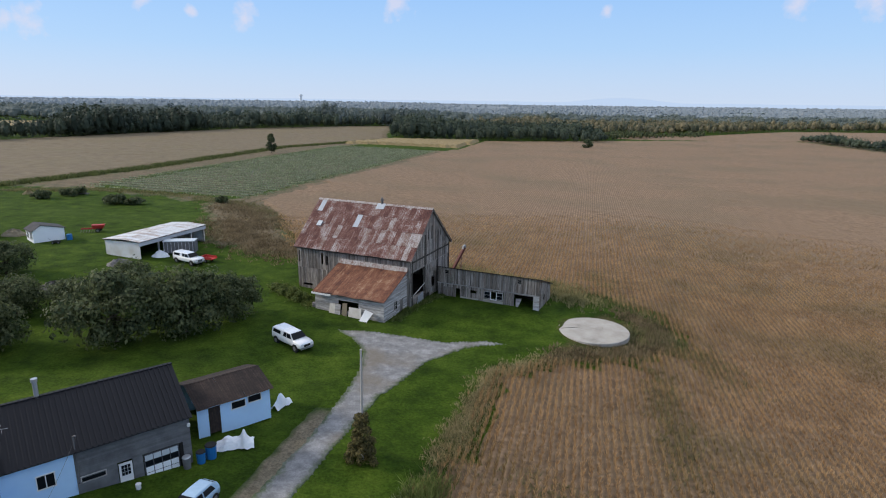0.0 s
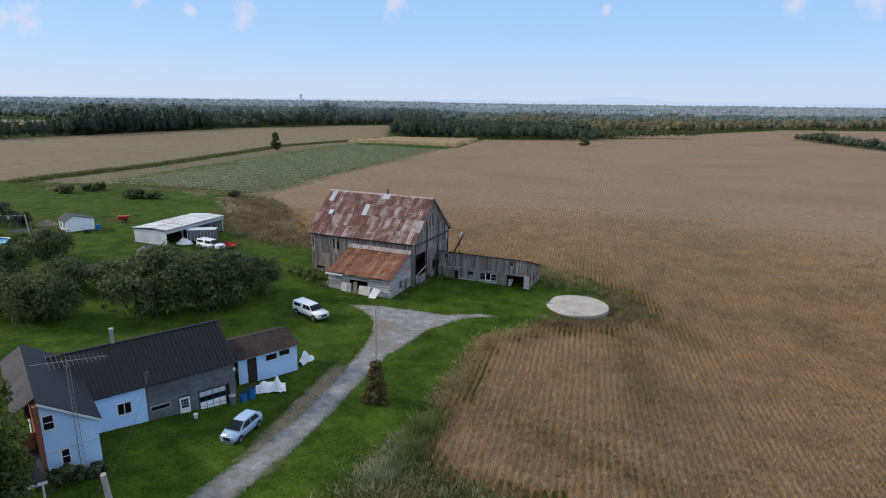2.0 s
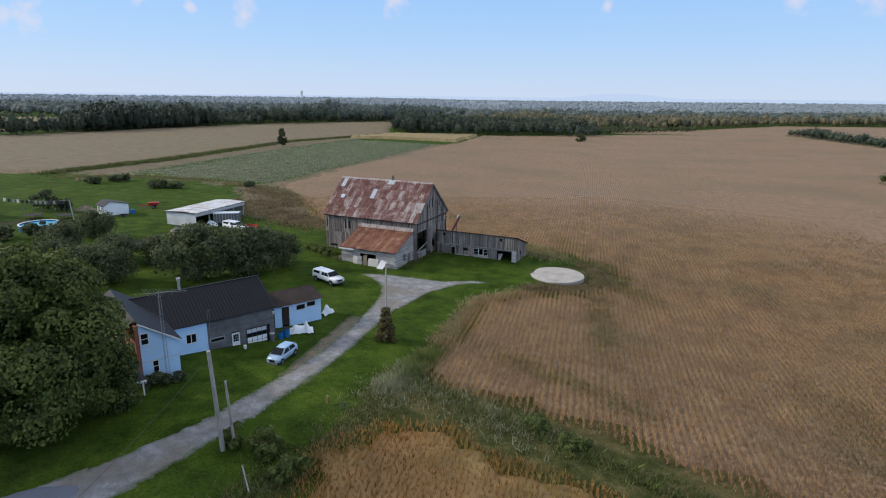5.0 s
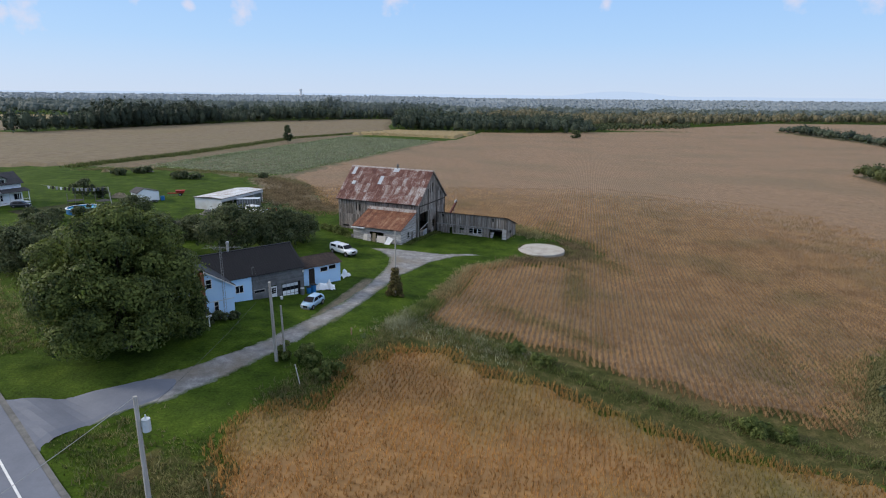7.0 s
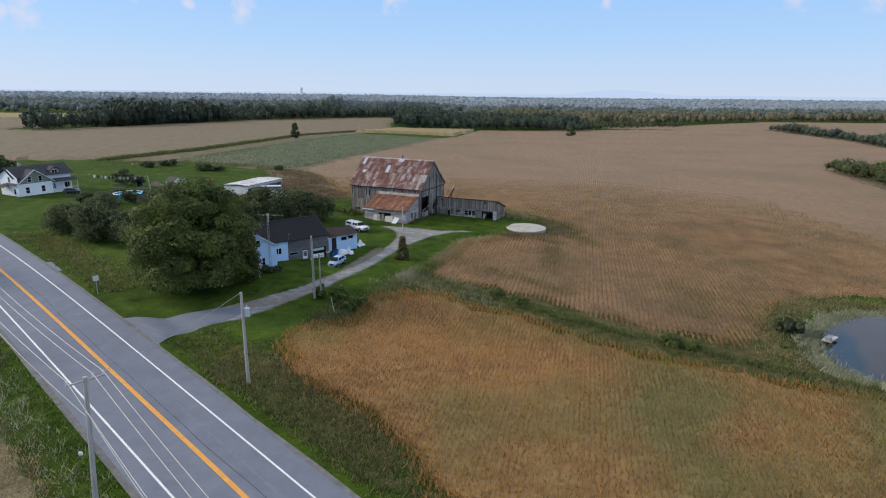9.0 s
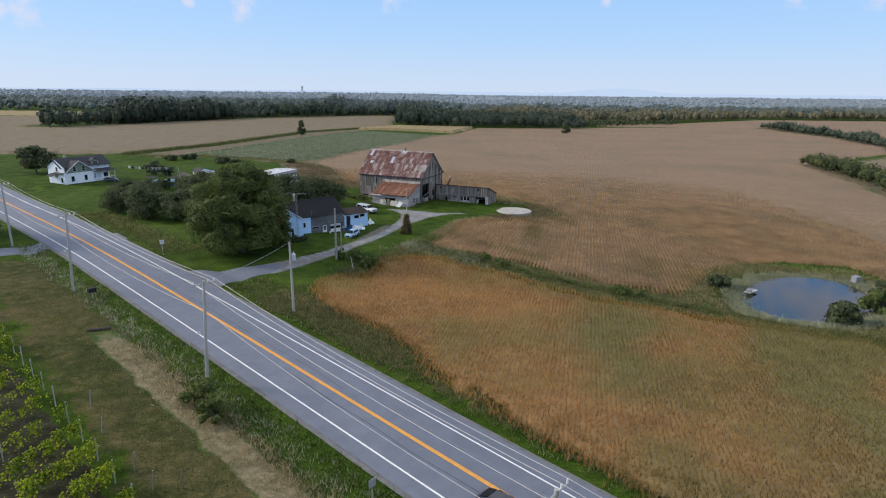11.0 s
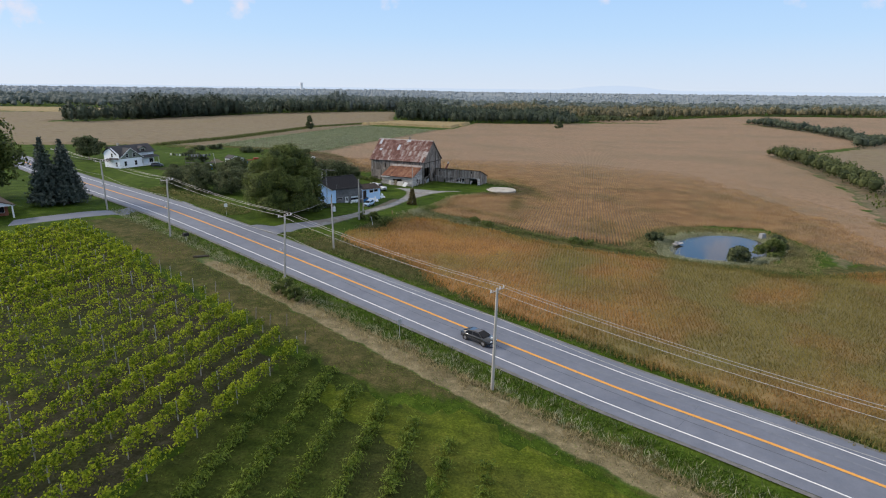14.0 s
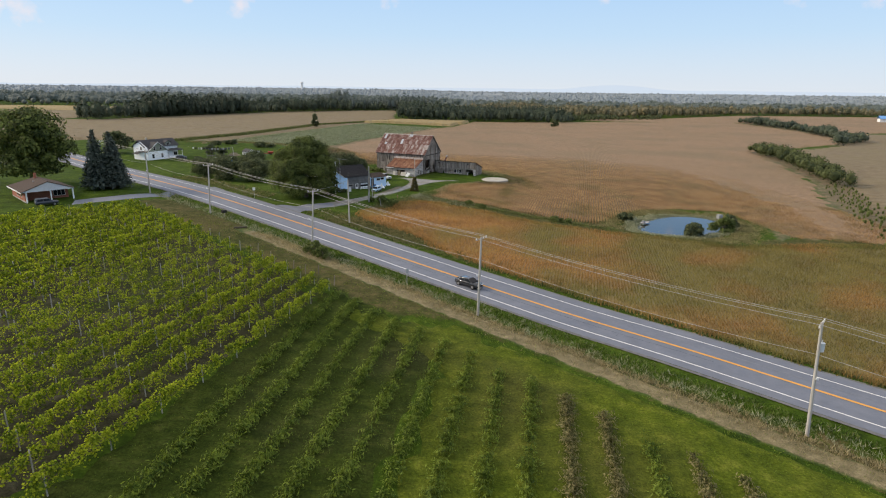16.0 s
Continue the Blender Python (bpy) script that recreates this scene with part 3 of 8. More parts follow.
def lie(x, y):
    """The lie of the land, without road, ditch and pond."""
    return (2.33 - 2.12 * math.tanh((x + 10) / 50) - 1.57 * step(15, 80, y) - 5.35 * step(90, 480, y) - 2.88 * math.tanh(x / 300)
            - 0.86 * math.exp(-((x - 54) ** 2 + (y - 18) ** 2) / 800) + 1.1 * math.exp(-((x - 15) ** 2 + (y - 87) ** 2) / 400) + 0.6 * math.exp(-((x + 24) ** 2 + (y - 31) ** 2) / 200) - 6.0 * step(700, 1600, y))


POND = (62.5, 14.5, radians(43), 14.0, 9.0)


def pond_r(x, y):
    dx, dy = x - POND[0], y - POND[1]
    c, s = math.cos(POND[2]), math.sin(POND[2])
    a = math.atan2(dy, dx)
    return math.hypot((dx * c + dy * s) / POND[3], (-dx * s + dy * c) / POND[4]) * (1 + 0.07 * math.sin(3 * a + 1) + 0.05 * math.sin(5 * a))


def ground(x, y):
    z = lie(x, y)
    if -260 < x < 260 and -200 < y < 260:
        s, o = road_so(x, y)
        d = abs(o - ROAD_MID)
        if d < 18:
            cx, cy = road_xy(s, ROAD_MID)
            zc = lie(cx, cy)
            k = step(6.0, 18, d)
            z = zc * (1 - k) + z * k - 0.12 * (1 - step(5.8, 6.4, d)) - 0.45 * math.exp(-((d - 9.3) / 1.6) ** 2)
    r = pond_r(x, y) if abs(x - 62) < 30 and abs(y - 14) < 30 else 9
    if r < 1.6:
        z -= 0.9 * (1 - step(0.9, 1.5, r))
    return z


def sheet(name, verts, faces, m, parent=None, smooth=False):
    me = bpy.data.meshes.new(name)
    me.from_pydata(verts, [], faces)
    if m:
        me.materials.append(m)
    if smooth:
        me.polygons.foreach_set("use_smooth", [True] * len(me.polygons))
    me.update()
    ob = new(name, me)
    if parent:
        ob.parent = parent
    return ob


def inner(ob, values):
    """How far inside its sheet each point lies, 0 at the rim."""
    at = ob.data.attributes.new("inner", "FLOAT", "POINT")
    at.data.foreach_set("value", values)


def inside(poly, x, y):
    hit = False
    j = len(poly) - 1
    for i in range(len(poly)):
        (xi, yi), (xj, yj) = poly[i], poly[j]
        if (yi > y) != (yj > y) and x < (xj - xi) * (y - yi) / (yj - yi) + xi:
            hit = not hit
        j = i
    return hit


# ---- the ground, one sheet to the horizon ----
def graded(lo, hi, fine_lo, fine_hi, d):
    a = list(np.arange(fine_lo, fine_hi + d / 2, d))
    v, k = fine_hi, d
    while v < hi:
        k *= 1.22
        v += k
        a.append(min(v, hi))
    v, k, b = fine_lo, d, []
    while v > lo:
        k *= 1.22
        v -= k
        b.append(max(v, lo))
    return b[::-1] + a


gx, gy = graded(-4800, 4800, -130, 110, 1.6), graded(-900, 4800, -120, 150, 1.6)
gv = [(x, y, ground(x, y)) for y in gy for x in gx]
nx = len(gx)
gf = [(j * nx + i, j * nx + i + 1, (j + 1) * nx + i + 1, (j + 1) * nx + i) for j in range(len(gy) - 1) for i in range(nx - 1)]
tagged(sheet("ground", gv, gf, M_grass, smooth=True), "short green grass over gently falling farmland", "ground", kind="structure")


# ---- road ----
def bend(q):
    return 1.0 * step(48, 70, q)


def strip(name, o0, o1, lift, m, s0=-420, s1=330, ds=5.0, parent=None, wobble=0.0):
    v, f = [], []
    n = int((s1 - s0) / ds)
    for i in range(n + 1):
        s = s0 + i * ds
        z = lie(*road_xy(s, ROAD_MID)) + lift
        w = wobble * noise.noise((s * 0.11, o0 * 7, 4)) + bend(s)
        for o in (o0, (o0 + o1) / 2, o1):
            x, y = road_xy(s, ROAD_MID + o + w)
            v.append((x, y, z + 0.05 * (1 - abs(o + 0.7) / 6)))
    for i in range(n):
        a = i * 3
        f += [(a, a + 3, a + 4, a + 1), (a + 1, a + 4, a + 5, a + 2)]
    return sheet(name, v, f, m, parent)


road = tagged(strip("road", -6.05, 4.75, 0.06, M_asphalt), "grey two-lane asphalt road with painted lines", "road", kind="structure")
strip("white_line", 2.69, 2.86, 0.085, M_line, parent=road)
strip("white_line", -4.54, -4.36, 0.085, M_line, parent=road)
strip("yellow_line", -0.98, -0.58, 0.085, M_yline, parent=road)
strip("sealed_seam", 1.1, 1.32, 0.078, M_seal, s0=-12, s1=160, parent=road, wobble=0.15)
strip("crack", -2.12, -2.07, 0.079, M_crack, s0=4, s1=70, ds=1.0, parent=road, wobble=0.35)
strip("crack", 0.1, 0.14, 0.079, M_crack, s0=-60, s1=10, ds=1.0, parent=road, wobble=0.3)
for q in (-31.5, -12.0, 9.0, 33.0, 58.0):
    g_ = []
    for k in range(9):
        o = -5.9 + k * 1.28
        x, y = road_xy(q + 0.35 * noise.noise((q, k, 2)) + bend(q) * 0, ROAD_MID + o + bend(q))
        z = lie(*road_xy(q, ROAD_MID)) + 0.0795 + 0.05 * (1 - abs(o + 0.7) / 6)
        g_.append((x, y, z))
    sheet("crack", [(x - 0.02, y - 0.015, z) for x, y, z in g_] + [(x + 0.02, y + 0.015, z) for x, y, z in g_], [(k, k + 9, k + 10, k + 1) for k in range(8)], M_crack, road)
strip("gravel_shoulder", 4.7, 5.25, 0.02, M_shoulder, parent=road, wobble=0.15)
strip("gravel_shoulder", -6.55, -6.0, 0.02, M_shoulder, parent=road, wobble=0.15)


# ---- crops ----
def canopy(name, poly, h, cell, m, ang=76.0, rough=0.5, ragged=1.0):
    """A closed stand of crop: a lifted, lumpy sheet with skirts at its ragged edge."""
    c, s = math.cos(radians(ang)), math.sin(radians(ang))
    P = [(x * c + y * s, -x * s + y * c) for x, y in poly]
    u0, u1 = min(p[0] for p in P), max(p[0] for p in P)
    w0, w1 = min(p[1] for p in P), max(p[1] for p in P)
    nu, nw = int((u1 - u0) / cell) + 1, int((w1 - w0) / cell) + 1
    ins = {}
    for i in range(nu):
        for j in range(nw):
            u, w = u0 + (i + 0.5) * cell, w0 + (j + 0.5) * cell
            q = noise.noise((u * 0.3, w * 0.3, 3)) * ragged
            if inside(P, u + q, w + q):
                ins[i, j] = 1
    v, f, idx = [], [], {}

    def vert(i, j, low=0):
        k = (i, j, low)
        if k not in idx:
            edge = not all((a, b) in ins for a in (i - 1, i) for b in (j - 1, j))
            u, w = u0 + i * cell, w0 + j * cell
            u += random.uniform(-0.3, 0.3) * cell
            w += random.uniform(-0.3, 0.3) * cell
            x, y = u * c - w * s, u * s + w * c
            hh = -0.1 if low or edge else h * (1 + rough * (noise.noise((u / 3, w / 3, 0)) + 0.6 * random.uniform(-1, 1)))
            idx[k] = len(v)
            v.append((x, y, ground(x, y) + hh))
        return idx[k]

    for i, j in ins:
        f.append((vert(i, j), vert(i + 1, j), vert(i + 1, j + 1), vert(i, j + 1)))
    ob = sheet(name, v, f, m, smooth=False)
    depth = [0.0] * len(v)
    for (i, j, low), q in idx.items():
        d = 0
        while d < 3 and all((a, b) in ins for a in range(i - d - 1, i + d + 1) for b in range(j - d - 1, j + d + 1)):
            d += 1
        depth[q] = d / 3
    inner(ob, depth)
    return ob


NEAR = [(-42, 150), (0, 175), (60, 190), (120, 150), (120, 60), (112, -9), (83, 1), (81, 32), (70, 36), (55, 32), (45.5, 19), (39.4, 12.2), (34.9, 14.4), (28, 17.6), (20.6, 22.2), (15.4, 27.5), (5.5, 32.5), (-0.3, 35.0), (-2.8, 41.5), (0, 46), (3, 52), (4, 59), (6.5, 65.5), (13.5, 69), (25, 71), (33, 76), (32, 87), (25, 95), (17, 93), (3, 105), (-22, 112), (-30, 117)]
FARSOY = [(-38, 141), (-54, 168), (0, 422), (15, 456), (40, 561), (163, 606), (290, 640), (390, 640), (380, 492), (350, 356), (192, 232), (178, 180), (160, 128), (148, 95), (121, 44), (99, -4), (92, -10), (104, 60), (104, 138), (58, 172), (0, 158)]
FRONT = [(-18.2, 4.6), (-15.8, -0.9), (-12.1, -4.9), (-6.8, -9.2), (-2.8, -13.8), (-0.6, -19.5), (9, -31), (19, -41), (27, -49), (60, -79), (150, -163), (230, -120), (200, -20), (112, -5), (84, -5), (66, -8), (50, 0), (37, 4.2), (26.5, 8.8), (18, 14.1), (13.4, 18.7), (3.6, 23.8), (2, 27.3), (-4.6, 27.2), (-8, 24.5), (-10.7, 22), (-10.4, 17.5), (-11.5, 14), (-16, 12.4), (-18.5, 9.2)]


def inside_np(poly, X, Y):
    hit = np.zeros(len(X), bool)
    j = len(poly) - 1
    for i in range(len(poly)):
        (xi, yi), (xj, yj) = poly[i], poly[j]
        if yi != yj:
            hit ^= ((yi > Y) != (yj > Y)) & (X < (xj - xi) * (Y - yi) / (yj - yi) + xi)
        j = i
    return hit


def rows_crop(name, poly, ang, gap, h, wide, along, m, keep=0.95, thin=None, blades=4, seed=1, width=0.1, patchy=0.0, lean_=0.45):
    """Crop in drilled rows: every plant a few upright leaning blades. thin: (near, far, x, y), the distances between which the stand is left to the sheet below."""
    rs = np.random.RandomState(seed)
    c, s = math.cos(radians(ang)), math.sin(radians(ang))
    P = np.array([(x * c + y * s, -x * s + y * c) for x, y in poly])
    (u0, w0), (u1, w1) = P.min(0), P.max(0)
    U, W = np.meshgrid(np.arange(u0, u1, along), np.arange(w0, w1, gap))
    U, W = U.ravel() + rs.uniform(-0.5, 0.5, U.size) * along, W.ravel() + rs.normal(0, wide * 0.3, U.size)
    X, Y = U * c - W * s, U * s + W * c
    ok = inside_np(poly, X + rs.normal(0, 0.5, X.size), Y + rs.normal(0, 0.5, X.size)) & (rs.uniform(0, 1, X.size) < keep)
    if thin:
        d = np.hypot(X - thin[2], Y - thin[3])
        ok &= rs.uniform(0, 1, X.size) > np.clip((d - thin[0]) / (thin[1] - thin[0]), 0, 1)
    if patchy:
        ok &= (np.sin(X * 0.21 + 1.3 * np.sin(Y * 0.13)) * np.sin(Y * 0.17 + 1.1 * np.sin(X * 0.11)) > -1 + patchy * rs.uniform(0.4, 1.2, X.size))
    X, Y = X[ok], Y[ok]
    Zg = np.array([ground(x, y) for x, y in zip(X.tolist(), Y.tolist())])
    base = np.repeat(np.stack([X, Y, Zg], 1), blades, 0)
    k = len(base)
    base[:, :2] += rs.normal(0, wide * 0.2, (k, 2))
    a = rs.uniform(0, 2 * math.pi, k)
    side = np.stack([np.cos(a), np.sin(a), np.zeros(k)], 1) * (width * rs.uniform(0.6, 1.6, k))[:, None]
    lean = np.stack([rs.normal(0, lean_, k), rs.normal(0, lean_, k), np.ones(k)], 1) * (h * rs.uniform(0.6, 1.25, k))[:, None]
    v = np.stack([base + side, base + lean, base - side], 1).reshape(-1, 3)
    me = bpy.data.meshes.new(name)
    me.from_pydata(v.tolist(), [], np.arange(k * 3).reshape(k, 3).tolist())
    me.materials.append(m)
    return new(name, me)


tagged(canopy("soybean_field", FARSOY, 0.42, 3.5, M_soyfar, rough=0.35), "dry brown soybean field ready for harvest", "field", kind="stuff")
tagged(canopy("soybean_floor", NEAR, 0.16, 2.5, M_soyfar, rough=0.3), "brown dry litter under soybean rows", "field", kind="stuff")
tagged(rows_crop("soybean_rows", NEAR, 76, 0.7, 0.6, 0.2, 0.22, M_soy, 0.96, (55, 140, 15, 40), 7, 1, 0.034, lean_=0.26), "ripe brown soybean plants standing in rows", "crop", kind="stuff")
tagged(canopy("turning_soybean_floor", FRONT, 0.2, 2.0, M_orangefloor, rough=0.25), "soybean field turning from green to rust orange", "field", kind="stuff")
tagged(rows_crop("turning_soybean_rows", FRONT, 76, 0.5, 0.62, 0.24, 0.26, M_orange, 0.95, (70, 145, 15, -20), 6, 2, 0.04, lean_=0.22), "soybean plants turning from green to rust orange", "crop", kind="stuff")
LEFTF = [(-134, 184), (-119, 241), (-102, 389), (-76, 443), (-44, 508), (-50, 560), (-60, 752), (-188, 634), (-270, 490), (-302, 398), (-330, 390), (-345, 480), (-420, 575), (-620, 560), (-700, 330), (-600, 160), (-300, 150)]
tagged(canopy("ripe_field", LEFTF, 0.9, 5.0, M_stub, 78, 0.3), "tan ripe crop field beyond a hedge strip", "field", kind="stuff")
CORN = [(-74, 444), (-43, 506), (38, 560), (14, 460)]
tagged(canopy("corn_field", CORN, 2.0, 3.0, M_corn, 78, 0.2), "small stand of yellow ripe corn", "field", kind="stuff")
VEG = [(-113, 188), (-72, 424), (-2, 420), (-55, 172)]
tagged(canopy("market_soil", VEG, 0.1, 6.0, M_soil, 78, 0.3), "bare soil of the market garden rows", "field", kind="stuff")
tagged(rows_crop("market_rows", VEG, -15.4, 4.6, 0.6, 0.1, 0.36, M_veg, 0.9, None, 4, 3, 0.17), "long green rows of a market garden crop", "crop", kind="stuff")

# ---- rough grass south of the road and the vineyard floors ----
def rough(name, poly, m, label, cell=2.0, h=0.06):
    return tagged(canopy(name, poly, h, cell, m, 47, 0.6, 1.6), label, "grass", kind="stuff")


rough("rough_grass", [road_xy(s, o) for s, o in ((-60, -31.8), (60, -31.8), (190, -31.8), (190, -40), (48, -40), (28, -47), (0, -46), (-62, -44))], M_olive, "rough olive-brown grass along the road", 1.6)
rough("headland_grass", [road_xy(s, o) for s, o in ((26, -47), (46, -39.4), (190, -39.4), (190, -62), (60, -52), (30, -50))], M_younggrass, "green mown headland beside the young vines", 1.6, 0.16)
rough("vineyard_floor", [(-14.5, -48.5), (-70, 5.5), (-78, 3), (-96, -30), (-96, -125), (-30, -125), (-33, -112)], M_alley, "bare earth and weeds between vine rows", 2.0)
rough("alley_grass", [(1.6, -62), (46, -100), (110, -160), (60, -160), (-10, -130), (-7.5, -112)], M_younggrass, "green mown grass between young vines", 2.0, 0.13)
rough("shaded_alley", [(-17.5, -47), (-12.5, -47.5), (2.5, -61.5), (-6.5, -112), (-9, -130), (-38, -130), (-33, -112)], M_alleyshade, "thin weeds over earth between young vines, shade in the colour", 2.0, 0.1)
rough("lane_edge_grass", [(-12, 5), (-19, 1), (-16, 14), (-13.5, 20), (-8, 31), (-4, 43), (7, 36), (18, 31), (25, 25), (45, 17), (44, -2), (25, 7), (16, 12), (2, 22), (-4, 25), (-8.5, 21), (-9, 16)], M_olive, "rough grass at the corner of the crop", 1.4)
rough("verge_mat", [road_xy(-20, -17.6), road_xy(60, -17.6), road_xy(150, -17.6), road_xy(150, -12), road_xy(12, -11.5), road_xy(-12, -5.5), road_xy(-22, -11)], M_olive, "rough weedy verge between road and crop", 1.4)
rough("pond_bank", [(38, 8), (46, 30), (58, 34), (74, 33), (82, 24), (80, 8), (70, -4), (52, -3)], M_olive, "rough grass banks round the pond", 1.6, 0.02)
rough("pond_margin", [(76, -4), (80, 8), (82, 24), (80, 34), (92, 30), (100, 12), (112, -4), (84, -2)], M_drymat, "dry weedy ground between pond and crop", 2.0, 0.1)
rough("ditch_mat", [(60, -10), (70, -2), (84, 3), (100, 0), (114, -6), (160, -4), (160, -14), (112, -14), (84, -12)], M_olive, "pale rough grass along the field ditch", 1.6, 0.05)
rough("slab_rough", [(10, 67), (15, 75), (16, 84), (24, 86), (31, 84), (33, 76), (26, 70)], M_olive, "rough weedy grass round the concrete pad", 1.2, 0.04)
rough("hedgerow_floor", [(200, 250), (206, 234), (188, 168), (172, 108), (160, 78), (142, 84), (155, 128), (171, 180), (183, 246)], M_drymat, "dry weeds under the ditch hedgerow", 3.0, 0.1)
rough("hedgerow_floor", [(388, 672), (420, 662), (402, 488), (358, 348), (302, 292), (285, 306), (331, 366), (373, 498)], M_drymat, "dry weeds under the dividing hedgerow", 6.0, 0.1)
rough("shrub_floor", [(96, -8), (118, 44), (142, 92), (150, 102), (170, 100), (148, 44), (120, -10)], M_drymat, "dry weeds under the low ditch shrubs", 2.4, 0.1)
rough("hedge_floor", [(-137, 182), (-122, 241), (-105, 389), (-79, 445), (-44, 510), (-40, 506), (-62, 428), (-76, 388), (-102, 240), (-104, 184), (-50, 170), (-44, 152), (-30, 140), (-34, 130), (-48, 148), (-60, 160), (-104, 178)], M_drymat, "weedy strip between field and garden rows", 3.0, 0.1)
tagged(canopy("side_field", [(198, 232), (296, 304), (344, 356), (420, 470), (900, 470), (900, -50), (112, -60), (112, -6), (132, 42), (160, 98), (186, 165)], 0.5, 6.0, M_stub, 60, 0.3), "tan harvested fields beyond the ditch", "field", kind="stuff")
tagged(canopy("back_field", [(185, 640), (385, 640), (400, 660), (420, 480), (900, 480), (1000, 900), (520, 900), (400, 805), (330, 745), (215, 700)], 0.5, 8.0, M_soyfar, 60, 0.3), "brown field below the far woods", "field", kind="stuff")

rough("garden_margin", [(-66, 163), (-52, 150), (-40, 140), (-20, 250), (8, 425), (-8, 428), (-34, 290), (-58, 178)], M_drymat, "brown weedy margin between garden rows and crop", 2.6, 0.12)
rough("dry_margin", [(-53, 136), (-47, 118.5), (-39, 113.5), (-27, 110), (-20, 111), (-28, 120), (-38, 142), (-46, 156), (-64, 165), (-66, 160)], M_drymat, "brown dry weeds between lawn and crop", 1.6, 0.12)

# ---- gravel drive ----
def ribbon(name, left, right, lift, m, label, parent=None, sub=6, ragged=0.25, soft=0.7, taper=False):
    def smooth(p):
        out = []
        for k in range(len(p) - 1):
            a, b, c, d = (Vector(p[max(0, min(len(p) - 1, k + q))]) for q in (-1, 0, 1, 2))
            for s in range(sub):
                t = s / sub
                out.append(0.5 * (2 * b + (c - a) * t + (2 * a - 5 * b + 4 * c - d) * t * t + (3 * b - a - 3 * c + d) * t ** 3))
        return out + [Vector(p[-1])]
    L_, R_ = smooth(left), smooth(right)
    v, f, n, w_ = [], [], 11, []
    for k, (a, b) in enumerate(zip(L_, R_)):
        j0, j1 = noise.noise((k * 0.7, 1, 0)) * ragged, noise.noise((k * 0.7, 9, 0)) * ragged
        d = (b - a).normalized()
        a2, b2 = a + d * (j0 - soft), b + d * (j1 + soft)
        end = min(1.0, min(k, len(L_) - 1 - k) / 4) if taper else 1.0
        for i in range(n):
            p = a2.lerp(b2, i / (n - 1))
            v.append((p.x, p.y, ground(p.x, p.y) + lift + (0.02 if 0 < i < n - 1 else -0.08)))
            w_.append(end * min(1.0, min(i, n - 1 - i) / 3))
    for k in range(len(L_) - 1):
        f += [(k * n + i, k * n + i + 1, (k + 1) * n + i + 1, (k + 1) * n + i) for i in range(n - 1)]
    ob = sheet(name, v, f, m, parent)
    inner(ob, w_)
    return ob


DRIVE_L = [(-40.5, 11.8), (-38.5, 10.9), (-34.8, 11.6), (-30.8, 13.8), (-27.0, 17.3), (-23.0, 21.9), (-20.1, 26.0), (-17.9, 31.4), (-15.8, 36.0), (-13.7, 42.2), (-11.8, 50.3), (-10.0, 58.9), (-9.2, 65.5), (-9.5, 69.5), (-11.2, 73.2), (-14.0, 76.6)]
DRIVE_R = [(-31.6, 3.0), (-31.3, 5.4), (-28.5, 9.0), (-24.8, 12.0), (-21.1, 17.2), (-17.4, 23.8), (-14.8, 29.4), (-12.0, 37.0), (-10.3, 42.8), (-8.4, 50.5), (-6.0, 58.5), (-4.3, 61.6), (-1.6, 67.0), (1.5, 70.3), (5.5, 72.2), (9.2, 73.4), (6.0, 74.4), (1.0, 73.7), (-3.3, 74.8), (-8.4, 76.4)]
YARD = DRIVE_L + DRIVE_R[::-1]
drive = tagged(canopy("driveway", YARD, 0.06, 0.28, M_gravel, 47, 0.04, 0.35), "pale worn gravel farm drive from road to barn", "driveway", kind="structure")
ribbon("bare_patch", [(-16.2, 33.5), (-15.4, 38.5), (-14.2, 44.0), (-13.0, 50.0), (-11.6, 55.5)], [(-13.6, 33.0), (-12.6, 38.0), (-12.0, 44.0), (-11.0, 50.0), (-10.0, 55.5)], 0.03, M_barepatch, "", drive, 6, 0.5, 0.6, True)

mouth = tagged(ribbon("drive_mouth", [(-44.0, 14.0), (-40.0, 11.2), (-35.2, 11.9), (-31.4, 13.6), (-28.6, 15.6), (-26.0, 16.0)], [(-30.0, -1.0), (-31.2, 4.6), (-29.4, 8.4), (-26.6, 11.0), (-25.4, 13.6), (-25.6, 15.6)], 0.12, M_asphalt, "", None, 6, 0.1, 0.0), "asphalt mouth of the farm drive", "driveway", kind="structure")
tagged(ribbon("side_drive", [(-86, 8.5), (-76, 19.5), (-67, 29), (-62, 33.5)], [(-84, 4), (-73, 15), (-64, 24.5), (-58, 29.5)], 0.05, M_asphalt, ""), "grey drive of the brick bungalow", "driveway", kind="structure")
yard = tagged(ribbon("yard_drive", [(-99.5, 97), (-95, 103), (-91, 109)], [(-95, 94), (-90.5, 99), (-86, 105)], 0.05, M_alley, ""), "dark earth yard beside the white house", "driveway", kind="structure")
tagged(ribbon("field_track", [road_xy(q, -35.6 - 0.012 * q) for q in range(-20, 160, 12)], [road_xy(q, -37.6 - 0.012 * q) for q in range(-20, 160, 12)], 0.09, M_strawtrack, "", None, 6, 0.8, 0.8, True), "dry straw-coloured track beside the road", "track", kind="structure")

